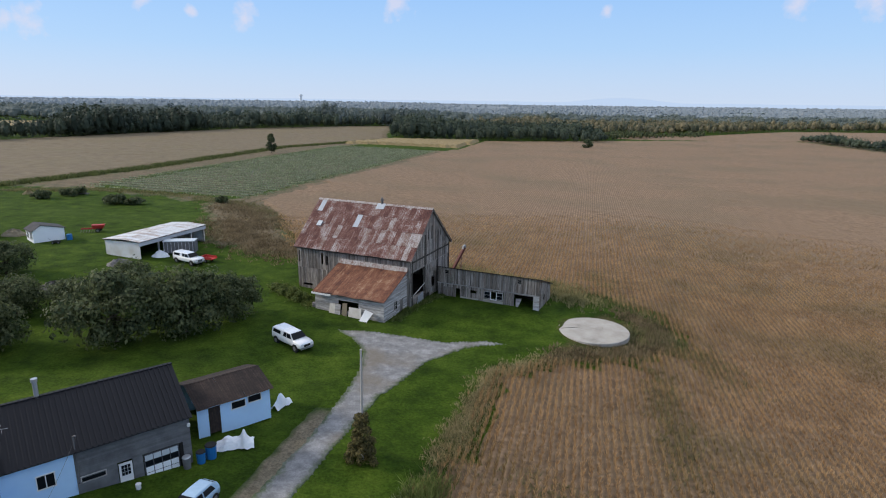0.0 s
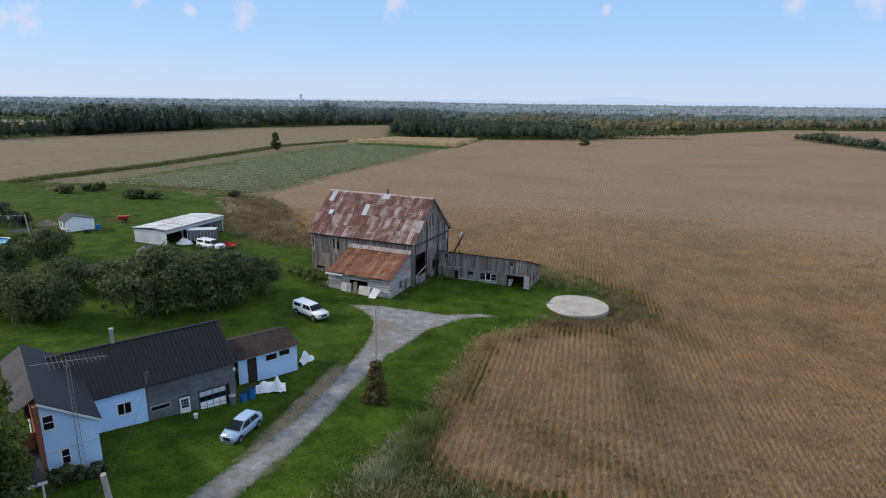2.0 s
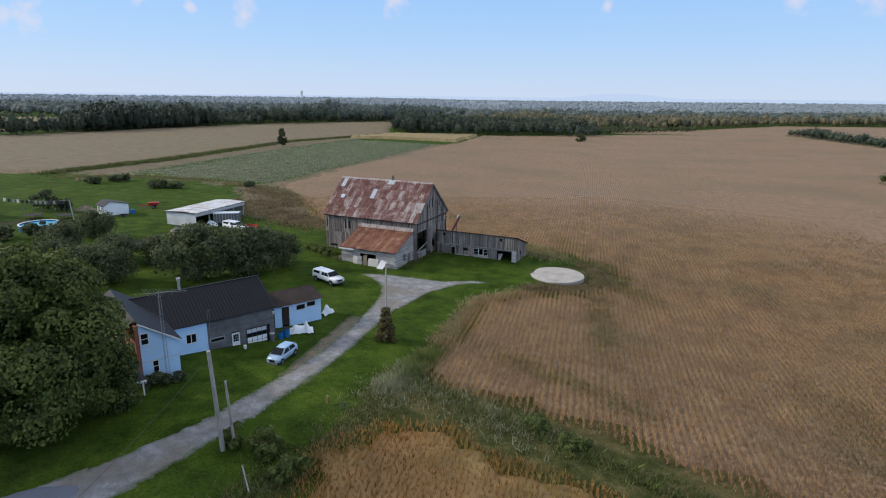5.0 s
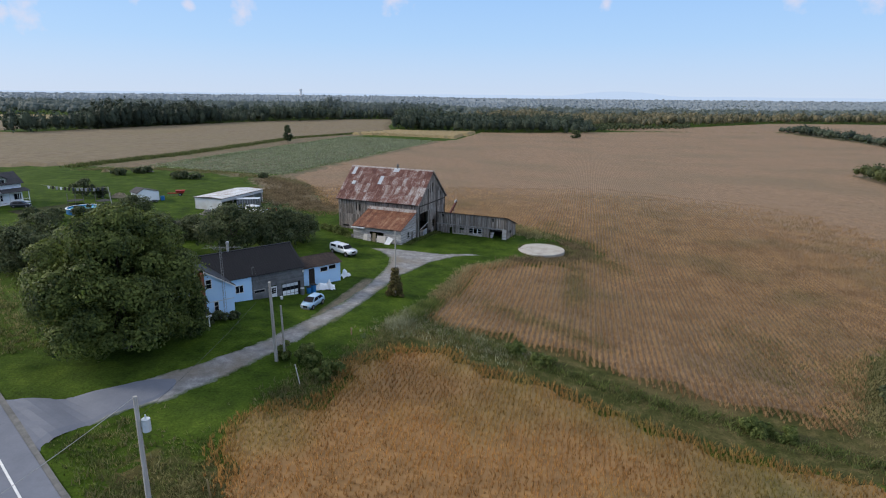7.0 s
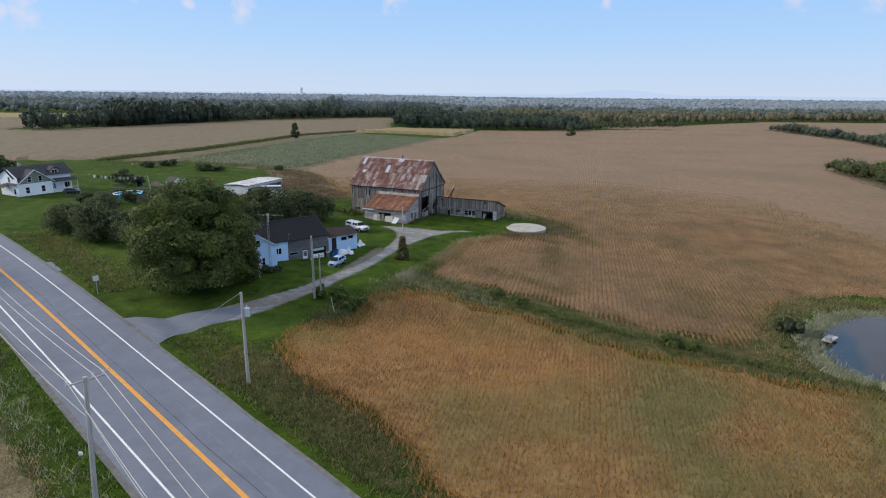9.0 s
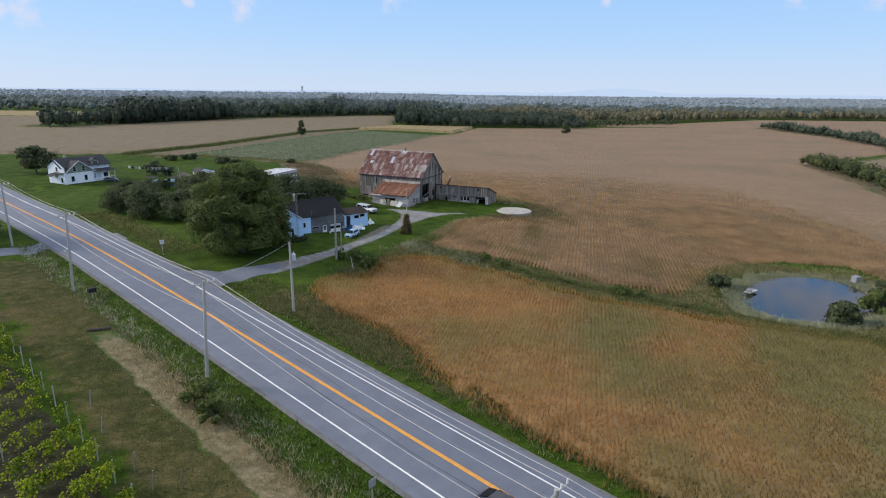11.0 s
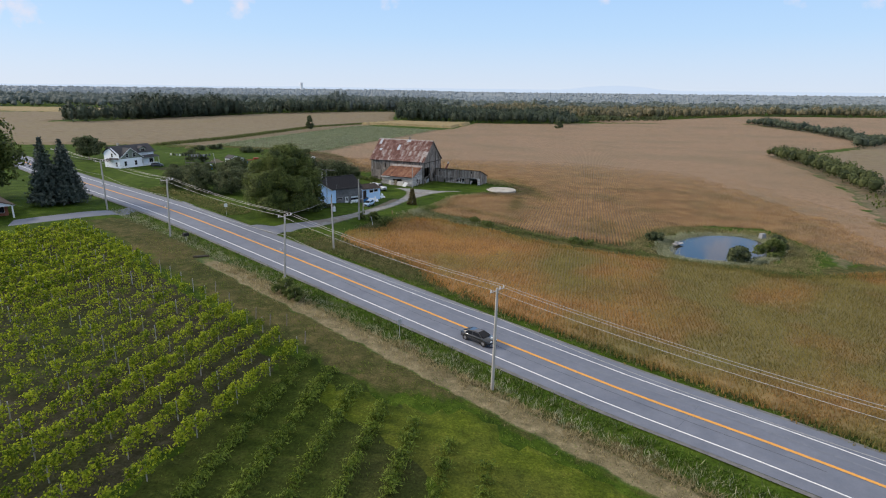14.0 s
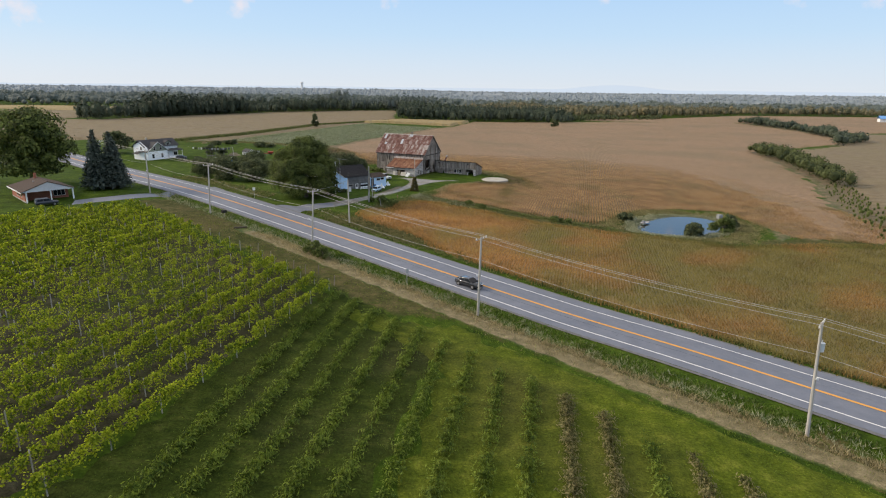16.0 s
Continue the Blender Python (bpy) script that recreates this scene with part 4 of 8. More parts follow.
# ---- mesh and part helpers ----
class Geo:
    def __init__(self):
        self.v, self.f = [], []

    def quad(self, *p):
        b = len(self.v)
        self.v += [tuple(q) for q in p]
        self.f.append(tuple(range(b, b + len(p))))
        return self

    def box(self, x0, x1, y0, y1, z0, z1):
        b = len(self.v)
        self.v += [(x, y, z) for z in (z0, z1) for x, y in ((x0, y0), (x1, y0), (x1, y1), (x0, y1))]
        self.f += [tuple(b + i for i in q) for q in ((0, 3, 2, 1), (4, 5, 6, 7), (0, 1, 5, 4), (1, 2, 6, 5), (2, 3, 7, 6), (3, 0, 4, 7))]
        return self

    def slab(self, pts, d):
        """A flat polygon with the thickness vector d."""
        b, n = len(self.v), len(pts)
        self.v += [tuple(p) for p in pts] + [tuple(a + c for a, c in zip(p, d)) for p in pts]
        self.f += [tuple(range(b + n - 1, b - 1, -1)), tuple(range(b + n, b + 2 * n))] + [(b + i, b + (i + 1) % n, b + n + (i + 1) % n, b + n + i) for i in range(n)]
        return self

    def tube(self, p, q, r0, r1=None, n=8, caps=True):
        r1 = r0 if r1 is None else r1
        p, q = Vector(p), Vector(q)
        d = (q - p).normalized()
        a = d.cross((0, 0, 1) if abs(d.z) < 0.9 else (1, 0, 0)).normalized()
        c = d.cross(a)
        b = len(self.v)
        for o, r in ((p, r0), (q, r1)):
            self.v += [tuple(o + (a * math.cos(t) + c * math.sin(t)) * r) for t in (2 * math.pi * i / n for i in range(n))]
        self.f += [(b + i, b + (i + 1) % n, b + n + (i + 1) % n, b + n + i) for i in range(n)]
        if caps:
            self.f += [tuple(range(b + n - 1, b - 1, -1)), tuple(range(b + n, b + 2 * n))]
        return self

    def loft(self, rings, close=True):
        b, n = len(self.v), len(rings[0])
        for r in rings:
            self.v += [tuple(p) for p in r]
        for k in range(len(rings) - 1):
            self.f += [(b + k * n + i, b + k * n + (i + 1) % n, b + (k + 1) * n + (i + 1) % n, b + (k + 1) * n + i) for i in range(n)]
        if close:
            self.f += [tuple(range(b + n - 1, b - 1, -1)), tuple(range(b + (len(rings) - 1) * n, b + len(rings) * n))]
        return self


def part(name, g, m, parent, label="", smooth=False):
    me = bpy.data.meshes.new(name)
    me.from_pydata(g.v, [], g.f)
    me.materials.append(m)
    if smooth:
        me.polygons.foreach_set("use_smooth", [True] * len(me.polygons))
    me.update()
    ob = new(name, me)
    ob.parent = parent
    if label:
        ob["label"] = label
    return ob


def thing(name, x, y, z, deg, label, category, group=""):
    ob = new(name)
    ob.empty_display_size = 0.3
    ob.matrix_basis = pose(x, y, z, 0, 0, deg)
    return tagged(ob, label, category, group)


PIECES = {}


def piece(name, m, parent, at, size, rot=(0, 0, 0), geo=None, key=""):
    """One of many alike pieces: a shared mesh of unit size, placed and scaled."""
    k = (name, m.name, key)
    if k not in PIECES:
        g = geo or Geo().box(-0.5, 0.5, -0.5, 0.5, -0.5, 0.5)
        me = bpy.data.meshes.new(name)
        me.from_pydata(g.v, [], g.f)
        me.materials.append(m)
        PIECES[k] = me
    ob = new(name, PIECES[k])
    ob.parent = parent
    ob.matrix_basis = Matrix.LocRotScale(at, Euler(rot), size)
    return ob


def planks(parent, axis, at, a0, a1, z0, top, m, holes=(), wide=0.27, thick=0.05, loss=0.0, name="plank", seed=1):
    """Upright boards along a wall. axis 'x': the wall runs along x at y = at; top: height as a function of the place along the wall; holes: (from, to, bottom, top)."""
    rnd = random.Random(seed)
    a = a0
    while a < a1 - 0.05:
        w = min(wide * rnd.uniform(0.75, 1.25), a1 - a)
        mid = a + w / 2
        spans = [(z0 - rnd.uniform(0, 0.08), top(mid))]
        for h0, h1, hb, ht in holes:
            if h0 < mid < h1:
                spans = [s for lo, hi in spans for s in ((lo, min(hi, hb)), (max(lo, ht), hi)) if s[1] - s[0] > 0.08]
        if rnd.random() >= loss:
            for lo, hi in spans:
                off = rnd.uniform(-0.02, 0.02)
                c = (mid, at + off, (lo + hi) / 2) if axis == "x" else (at + off, mid, (lo + hi) / 2)
                gap = rnd.uniform(0.015, 0.045)
                sz = (w - gap, thick, hi - lo) if axis == "x" else (thick, w - gap, hi - lo)
                tilt = rnd.uniform(-0.009, 0.009)
                piece(name, m, parent, c, sz, (0, tilt, 0) if axis == "x" else (tilt, 0, 0))
        a += w


def laps(parent, axis, at, a0, a1, z0, z1, m, holes=(), high=0.2, thick=0.05, name="board", seed=2, cut=None, lengths=(3.0, 5.0)):
    """Lying boards; cut: for each height the (from, to) along the wall."""
    rnd = random.Random(seed)
    z = z0
    while z < z1 - 0.03:
        h = min(high, z1 - z)
        lo, hi = cut(z + h / 2) if cut else (a0, a1)
        a = lo
        while a < hi - 0.02:
            b = min(hi, a + rnd.uniform(*lengths))
            if hi - b < 0.6:
                b = hi
            spans = [(a, b)]
            for h0, h1, hb, ht in holes:
                if hb < z + h / 2 < ht:
                    spans = [s for p, q in spans for s in ((p, min(q, h0)), (max(p, h1), q)) if s[1] - s[0] > 0.05]
            for p, q in spans:
                off = rnd.uniform(-0.01, 0.01)
                c = ((p + q) / 2, at + off, z + h / 2) if axis == "x" else (at + off, (p + q) / 2, z + h / 2)
                sz = (q - p - 0.01, thick, h - 0.012) if axis == "x" else (thick, q - p - 0.01, h - 0.012)
                piece(name, m, parent, c, sz, (rnd.uniform(-0.01, 0.01), 0, 0))
            a = b
        z += high


def rib_geo(ribs, hgt):
    g = Geo()
    prof = []
    for i in range(ribs):
        c = (i + 0.5) / ribs - 0.5
        w = 0.5 / ribs
        prof += [(c - w, 0), (c - w * 0.5, 0), (c - w * 0.25, hgt), (c + w * 0.25, hgt), (c + w * 0.5, 0)]
    prof.append((0.5, 0))
    for (xa, za), (xb, zb) in zip(prof, prof[1:]):
        g.quad((xa, -0.5, za), (xb, -0.5, zb), (xb, 0.5, zb), (xa, 0.5, za))
    return g


RIB = rib_geo(4, 1.0)


def roof_sheets(parent, x0, x1, eave, ridge, courses, wide, pick, rib=0.025, seed=3, name="roof_sheet", sag=0.02):
    """Roof sheets in overlapping courses. eave and ridge: (y, z)."""
    rnd = random.Random(seed)
    dy, dz = ridge[0] - eave[0], ridge[1] - eave[1]
    sl = math.hypot(dy, dz)
    ang = math.atan2(dz, dy)
    n = max(1, round((x1 - x0) / wide))
    w = (x1 - x0) / n
    for k in range(courses):
        for i in range(n):
            f = (k + 0.5) / courses
            lift = 0.03 + 0.012 * rnd.random()
            c = (x0 + (i + 0.5) * w, eave[0] + dy * f - math.sin(ang) * lift * (1 if dy > 0 else -1) * 0, eave[1] + dz * f + lift)
            m = pick(k, i, n, rnd)
            piece(name, m, parent, c, (w * 1.02, sl / courses * rnd.uniform(1.03, 1.075), rib), (ang + rnd.uniform(-sag, sag) * 0.5 - (0.013 if dy > 0 else -0.013), rnd.uniform(-0.008, 0.008), rnd.uniform(-0.012, 0.012)), RIB, "rib")


def window(parent, axis, at, a0, a1, z0, z1, out, frame_m, bars=(1, 1), name="window", label="", depth=0.1):
    """A framed window that sits in the plane at; out: +1 or -1, the side that it shows to."""
    def bx(p0, p1, d0, d1, q0, q1):
        lo, hi = sorted((at + out * d0, at + out * d1))
        return (p0, p1, lo, hi, q0, q1) if axis == "x" else (lo, hi, p0, p1, q0, q1)
    g = Geo()
    t = 0.07
    for b in ((a0 - t, a1 + t, -0.05, 0.05, z1, z1 + t), (a0 - t, a1 + t, -0.05, 0.07, z0 - t, z0), (a0 - t, a0, -0.05, 0.05, z0, z1), (a1, a1 + t, -0.05, 0.05, z0, z1)):
        g.box(*bx(*b))
    for i in range(1, bars[0]):
        c = a0 + (a1 - a0) * i / bars[0]
        g.box(*bx(c - 0.03, c + 0.03, -0.03, 0.035, z0, z1))
    for i in range(1, bars[1]):
        c = z0 + (z1 - z0) * i / bars[1]
        g.box(*bx(a0, a1, -0.03, 0.03, c - 0.025, c + 0.025))
    w = part(name, g, frame_m, parent, label)
    part("pane", Geo().box(*bx(a0, a1, -0.02, 0.012, z0, z1)), M_glass, w)
    return w


# ---- the old barn with its lean-to ----
BARN = thing("barn", -4.17, 84.78, 0.0, -24.3, "weathered grey timber barn with rusted sheet roof and lean-to", "barn")
g = Geo()
for i in range(5):                                   # timber frame inside
    x = -20.1 + i * 4.9
    for y in (0.7, 5, 9.6, 13.9):
        g.box(x, x + 0.25, y, y + 0.25, -0.4, 8.0 if y in (0.7, 13.9) else 11)
    g.box(x, x + 0.22, 0.7, 14, 7.6, 7.85)
part("timber_frame", g, M_innerwood, BARN)
part("barn_floor", Geo().box(-20.2, -0.6, 0.7, 14, 0.6, 1.7), M_innerwood, BARN)
part("back_wall", Geo().box(-20.35, -0.4, 14.15, 14.25, -0.6, 8.1), M_wood, BARN)
part("side_wall", Geo().slab([(-20.35, 0.45, -0.4), (-20.35, 14.2, -0.4), (-20.35, 14.2, 7.9), (-20.35, 7.33, 14.2), (-20.35, 0.45, 7.9)], (0.08, 0, 0)), M_wood, BARN)
part("roof_deck", Geo().slab([(-20.6, 0.05, 8.06), (-0.1, 0.05, 8.06), (-0.1, 7.33, 14.54), (-20.6, 7.33, 14.54)], (0, 0, -0.1)), M_innerwood, BARN)
part("roof_deck", Geo().slab([(-20.6, 14.61, 8.06), (-0.1, 14.61, 8.06), (-0.1, 7.33, 14.54), (-20.6, 7.33, 14.54)], (0, 0, -0.1)), M_innerwood, BARN)
front_holes = [(-20.15, -19.85, 5.7, 7.5), (-15.95, -15.6, 5.7, 7.5), (-15.05, -14.7, 5.7, 7.15), (-19.45, -17.7, 1.95, 2.3)]
planks(BARN, "x", 0.45, -20.35, -0.35, 4.9, lambda a: 8.1, M_wood, front_holes, seed=11)
planks(BARN, "x", 0.49, -20.35, -0.35, 0.5, lambda a: 4.95, M_wood, front_holes, seed=12)
rake = lambda y: 7.95 + 6.45 * (1 - abs(y - 7.33) / 7.33)
gable_holes = [(0.75, 4.9, 2.2, 6.2), (7.45, 8.8, 2.15, 3.8), (5.45, 6.9, 0.9, 1.65), (7.45, 7.68, 9.9, 12.0), (6.25, 6.48, 9.95, 11.6), (11.7, 11.98, 6.4, 9.6), (12.4, 12.7, 6.3, 9.6), (10.75, 10.98, 9.9, 11.0), (6.8, 7.05, 4.6, 6.3)]
planks(BARN, "y", -0.35, 0.45, 14.2, 6.25, lambda y: rake(y), M_wood, gable_holes, seed=13)
planks(BARN, "y", -0.4, 0.45, 14.2, -0.5, lambda y: 6.3, M_wood, gable_holes, seed=14)
part("girt", Geo().box(-0.42, -0.3, 0.45, 14.2, 6.2, 6.34), M_wood, BARN)
part("threshold", Geo().box(-0.75, -0.3, 0.7, 5.0, 2.05, 2.2), M_wood, BARN)
part("loose_rail", Geo().tube((-0.3, 0.6, 2.5), (-0.25, 4.9, 3.6), 0.06), M_woodlight, BARN)
part("hanging_sheet", Geo().slab([(-0.22, 2.2, 0.7), (-0.22, 4.4, 0.7), (-0.22, 4.2, 2.5), (-0.22, 2.6, 2.2)], (0.04, 0, 0)), M_zinc, BARN, "torn sheet metal below the doorway")
part("rake_board", Geo().slab([(-0.3, 0.0, 7.9), (-0.3, 7.33, 14.4), (-0.3, 7.33, 14.62), (-0.3, 0.0, 8.12)], (0.28, 0, 0)), M_wood, BARN)
part("rake_board", Geo().slab([(-0.3, 14.66, 7.9), (-0.3, 7.33, 14.4), (-0.3, 7.33, 14.62), (-0.3, 14.66, 8.12)], (0.28, 0, 0)), M_wood, BARN)


def pick_barn(k, i, n, r):
    if (k, i) in ((3, 1), (2, 10)):
        return M_zinc
    if k == 1 and i >= n - 4:
        return M_rustpale
    return M_rust if r.random() < 0.9 else M_rustpale


roof_sheets(BARN, -20.72, 0, (0, 8.16), (7.33, 14.66), 4, 0.86, pick_barn, seed=21)
roof_sheets(BARN, -20.72, 0, (14.66, 8.16), (7.33, 14.66), 4, 2.6, lambda k, i, n, r: M_rust, seed=22)
part("ridge_cap", Geo().slab([(-20.72, 7.05, 14.5), (0, 7.05, 14.5), (0, 7.33, 14.76), (-20.72, 7.33, 14.76)], (0, 0, 0.03)).slab([(-20.72, 7.61, 14.5), (0, 7.61, 14.5), (0, 7.33, 14.76), (-20.72, 7.33, 14.76)], (0, 0, 0.03)), M_rustpale, BARN)
part("roof_vent", Geo().tube((-8.9, 7.33, 14.6), (-8.9, 7.33, 15.2), 0.2, 0.18, 10).tube((-8.9, 7.33, 15.2), (-8.9, 7.33, 15.5), 0.3, 0.24, 12).tube((-8.9, 7.33, 15.5), (-8.9, 7.33, 15.75), 0.2, 0.05, 10), M_junk, BARN, "rusty round roof ventilator")
part("flashing", Geo().slab([(-9.6, 6.5, 13.98), (-8.2, 6.5, 13.98), (-8.2, 7.3, 14.72), (-9.6, 7.3, 14.72)], (0, -0.02, 0.05)), M_zinc, BARN)
part("roof_hatch", Geo().slab([(-18.5, 3.2, 11.08), (-17.7, 3.2, 11.08), (-17.7, 3.9, 11.7), (-18.5, 3.9, 11.7)], (0, -0.1, 0.12)), M_zinc, BARN)

# lean-to: x -12.2 to -0.9, out to y = -6.4
for x in (-12.1, -1.2):
    part("leanto_post", Geo().box(x, x + 0.2, -6.2, -6, -0.2, 3.8), M_innerwood, BARN)
part("leanto_back", Geo().box(-12.1, -1, 0.2, 0.35, 0.4, 6), M_innerwood, BARN)
lh = [(-8.25, -4.95, 1.75, 3.2)]
laps(BARN, "x", -6.4, -12.2, -0.95, 0.25, 4.0, M_woodlight, lh, 0.19, seed=31)
part("header", Geo().box(-8.4, -4.8, -6.48, -6.4, 3.2, 3.4), M_woodlight, BARN)
sh = [(-3.6, -2.6, 1.75, 3.1), (-1.85, -0.9, 0.4, 2.85)]
laps(BARN, "y", -0.95, -6.4, 0.4, 0.0, 6.6, M_woodlight, sh, 0.19, seed=32, cut=lambda z: (-6.4 if z < 4.0 else -6.4 + (z - 4.0) / 2.4 * 6.8, 0.42))
window(BARN, "y", -0.95, -3.5, -2.7, 1.85, 3.0, 1, M_woodlight, (2, 2))
part("leanto_door", Geo().box(-1.02, -0.96, -1.8, -0.95, 0.3, 2.8), M_wood, BARN)
laps(BARN, "y", -12.2, -6.4, 0.4, 0.3, 6.4, M_woodlight, (), 0.4, seed=33, cut=lambda z: (-6.4 if z < 4.0 else -6.4 + (z - 4.0) / 2.4 * 6.8, 0.42), lengths=(6.8, 7))
roof_sheets(BARN, -12.45, -0.72, (-6.68, 4.0), (0.35, 6.55), 1, 0.82, lambda k, i, n, r: M_rustorange, seed=34)
part("leanto_deck", Geo().slab([(-12.4, -6.6, 3.93), (-0.8, -6.6, 3.93), (-0.8, 0.35, 6.48), (-12.4, 0.35, 6.48)], (0, 0, -0.08)), M_innerwood, BARN)
part("eave_trim", Geo().box(-12.45, -9.2, -6.99, -6.9, 3.72, 3.97), M_white, BARN, "white painted eave board")
part("flashing", Geo().slab([(-12.4, 0.1, 6.42), (-0.8, 0.1, 6.42), (-0.8, 0.42, 7.05), (-12.4, 0.42, 7.05)], (0, -0.03, 0.03)), M_rustpale, BARN)
for k, (x, w, z1, m) in enumerate(((-9.6, 1.0, 2.6, M_board), (-8.7, 1.0, 2.65, M_woodlight), (-7.45, 0.85, 2.95, M_dirt), (-6.4, 2.1, 2.5, M_board))):
    b = thing("leaning_board", *(BARN.matrix_basis @ Vector((x, -6.62, 0.62))), -24.3, "pale sheet of board leaning on the barn lean-to", "board", "boards at the lean-to")
    part("sheet", Geo().slab([(0, -0.35, 0), (w, -0.35, 0.02), (w - 0.05, 0, z1 - 0.6), (0.04, 0, z1 - 0.65)], (0, -0.04, 0)), m, b)
b = thing("loose_panel", *(BARN.matrix_basis @ Vector((-3.2, -7.0, 0.55))), -24.3, "white panel tipped against a stump by the lean-to", "board", "boards at the lean-to")
part("sheet", Geo().slab([(-1.15, -0.8, 0.1), (-0.1, -0.8, 0.0), (0.75, 0.35, 1.65), (-0.5, 0.35, 1.95)], (0, -0.05, 0.02)), M_whitepanel, b)
d = thing("oil_drum", *(BARN.matrix_basis @ Vector((-12.75, -5.9, 1.05))), 0, "dark steel drum standing by the barn", "drum")
part("body", Geo().tube((0, 0, -0.2), (0, 0, 0.9), 0.34, n=16).tube((0, 0, 0.25), (0, 0, 0.29), 0.36, n=16).tube((0, 0, 0.6), (0, 0, 0.64), 0.36, n=16), M_junk, d)

# ---- low annex ----
ANX = thing("cattle_shed", 14.28, 85.43, 0.0, -24.3, "long low grey board shed joined to the barn", "shed")
ah = [(-14.85, -14.2, 4.5, 5.1), (-3.15, -2.5, 4.45, 5.1), (-12.9, -12.4, 0.9, 2.35), (-10.5, -9.6, 1.95, 2.4), (-8.35, -5.4, 1.35, 2.6), (-3.7, -0.65, 0.6, 2.72)]
planks(ANX, "x", -0.03, -16.1, 0.2, 2.95, lambda a: 5.45, M_wood, ah, 0.24, seed=41)
planks(ANX, "x", 0.02, -16.1, 0.2, 0.3, lambda a: 3.0, M_wood, ah, 0.24, seed=42)
part("ledge", Geo().box(-16.1, 0.25, -0.12, 0.0, 2.9, 3.02), M_woodlight, ANX)
planks(ANX, "y", 0.2, 0.05, 6.6, -0.3, lambda y: 5.4 - 0.36 * y, M_wood, [(2.6, 3.2, 1.6, 2.4)], 0.26, seed=43)
part("back_wall", Geo().box(-16.1, 0.2, 6.5, 6.6, -0.6, 3.0), M_wood, ANX)
part("shed_floor", Geo().box(-16, 0.1, 0.2, 6.5, -0.2, 0.75), M_innerwood, ANX)
part("shed_roof", Geo().slab([(-16.3, -0.3, 5.5), (0.5, -0.3, 5.5), (0.5, 6.9, 3.0), (-16.3, 6.9, 3.0)], (0, 0, 0.1)), M_brownroof, ANX)
window(ANX, "x", -0.03, -14.8, -14.25, 4.55, 5.05, -1, M_wood, (1, 2))
window(ANX, "x", -0.03, -3.1, -2.55, 4.5, 5.05, -1, M_wood, (1, 2))
window(ANX, "x", 0.02, -8.3, -7.4, 1.5, 2.5, -1, M_woodlight, (1, 2))
window(ANX, "x", 0.02, -6.3, -5.45, 1.5, 2.5, -1, M_woodlight, (1, 2))
part("broken_frame", Geo().box(-7.35, -7.25, -0.1, 0.05, 1.4, 2.6).box(-6.42, -6.32, -0.1, 0.05, 1.4, 2.6).box(-7.35, -6.32, -0.12, 0.05, 1.33, 1.42), M_white, ANX, "white broken window frame")
part("stone_footing", Geo().box(-8.4, -5.3, -0.12, 0.02, 0.4, 1.35).box(-12.2, -9.3, -0.1, 0.02, 0.4, 1.15), M_concrete, ANX)
part("door_panel", Geo().box(-15.1, -12.95, -0.08, -0.03, 0.7, 2.4), M_wood, ANX)
part("corner_post", Geo().box(-0.65, 0.25, -0.08, 0.0, 0.2, 3.0), M_woodlight, ANX)
part("fallen_board", Geo().slab([(-3.3, -0.05, 0.6), (-3.0, -0.05, 0.6), (-2.5, 0.3, 2.1), (-3.4, 0.3, 2.0)], (0, 0.04, 0)), M_woodlight, ANX)

M_chute = plain("rusted_red_steel", (0.11, 0.035, 0.028), 0.8)
# ---- grain conveyor behind the annex ----
c = thing("grain_elevator", 2.2, 102.0, 0.4, 25, "rusty red grain elevator propped behind the barn", "farm machine")
part("chute", Geo().slab([(-0.6, -0.3, 1.0), (-0.6, 0.3, 1.0), (2.1, 0.3, 5.6), (2.1, -0.3, 5.6)], (0.2, 0, -0.3)), M_chute, c)
part("hood", Geo().slab([(1.8, -0.25, 5.2), (2.4, -0.25, 5.4), (2.3, -0.25, 5.9), (1.9, -0.25, 5.75)], (0, 0.5, 0)), M_dullsteel, c)
for y in (-0.5, 0.5):
    part("leg", Geo().tube((1.4, y, -0.6), (1.7, 0, 4.7), 0.06), M_rust, c)

# ---- farmhouse: wing with garage, lean shed and old gable part ----
HSE = thing("farmhouse", -19.36, 45.0, 0.0, 38.8, "white and grey farmhouse, siding coloured with blue shade, black ribbed metal roof", "house")
DW, LW = 9.84, 16.2
part("white_wall", Geo().box(-LW, -7.9, 0.3, 0.45, 2.2, 6.5), M_shadeblue, HSE)
part("wall_skirt", Geo().box(-LW, -7.9, 0.24, 0.3, 2.2, 2.95), M_shadeblue, HSE)
gh = [(-5.3, -4.3, 2.2, 4.4), (-3.6, -1.0, 2.3, 4.5), (-7.65, -6.1, 3.9, 4.32)]
part("garage_core", Geo().box(-7.9, -5.3, 0.4, 0.5, 2.0, 6.4).box(-4.3, -3.6, 0.4, 0.5, 2.0, 6.4).box(-1, -0.15, 0.4, 0.5, 2.0, 6.4).box(-5.3, -0.15, 0.4, 0.5, 4.5, 6.4), M_greyboard, HSE)
laps(HSE, "x", 0.34, -7.9, -0.1, 4.5, 6.45, M_greyboard, gh, 0.17, seed=51)
laps(HSE, "x", 0.34, -7.9, -0.1, 2.1, 4.5, M_greyboard, gh, 0.3, seed=52)
part("end_wall", Geo().slab([(-0.2, 0.4, 2.0), (-0.2, DW - 0.4, 2.0), (-0.2, DW - 0.4, 6.4), (-0.2, DW / 2, 8.95), (-0.2, 0.4, 6.4)], (0.1, 0, 0)), M_greyboard, HSE)
part("back_wall", Geo().box(-LW, -0.1, DW - 0.45, DW - 0.35, 2.0, 6.4), M_white, HSE)
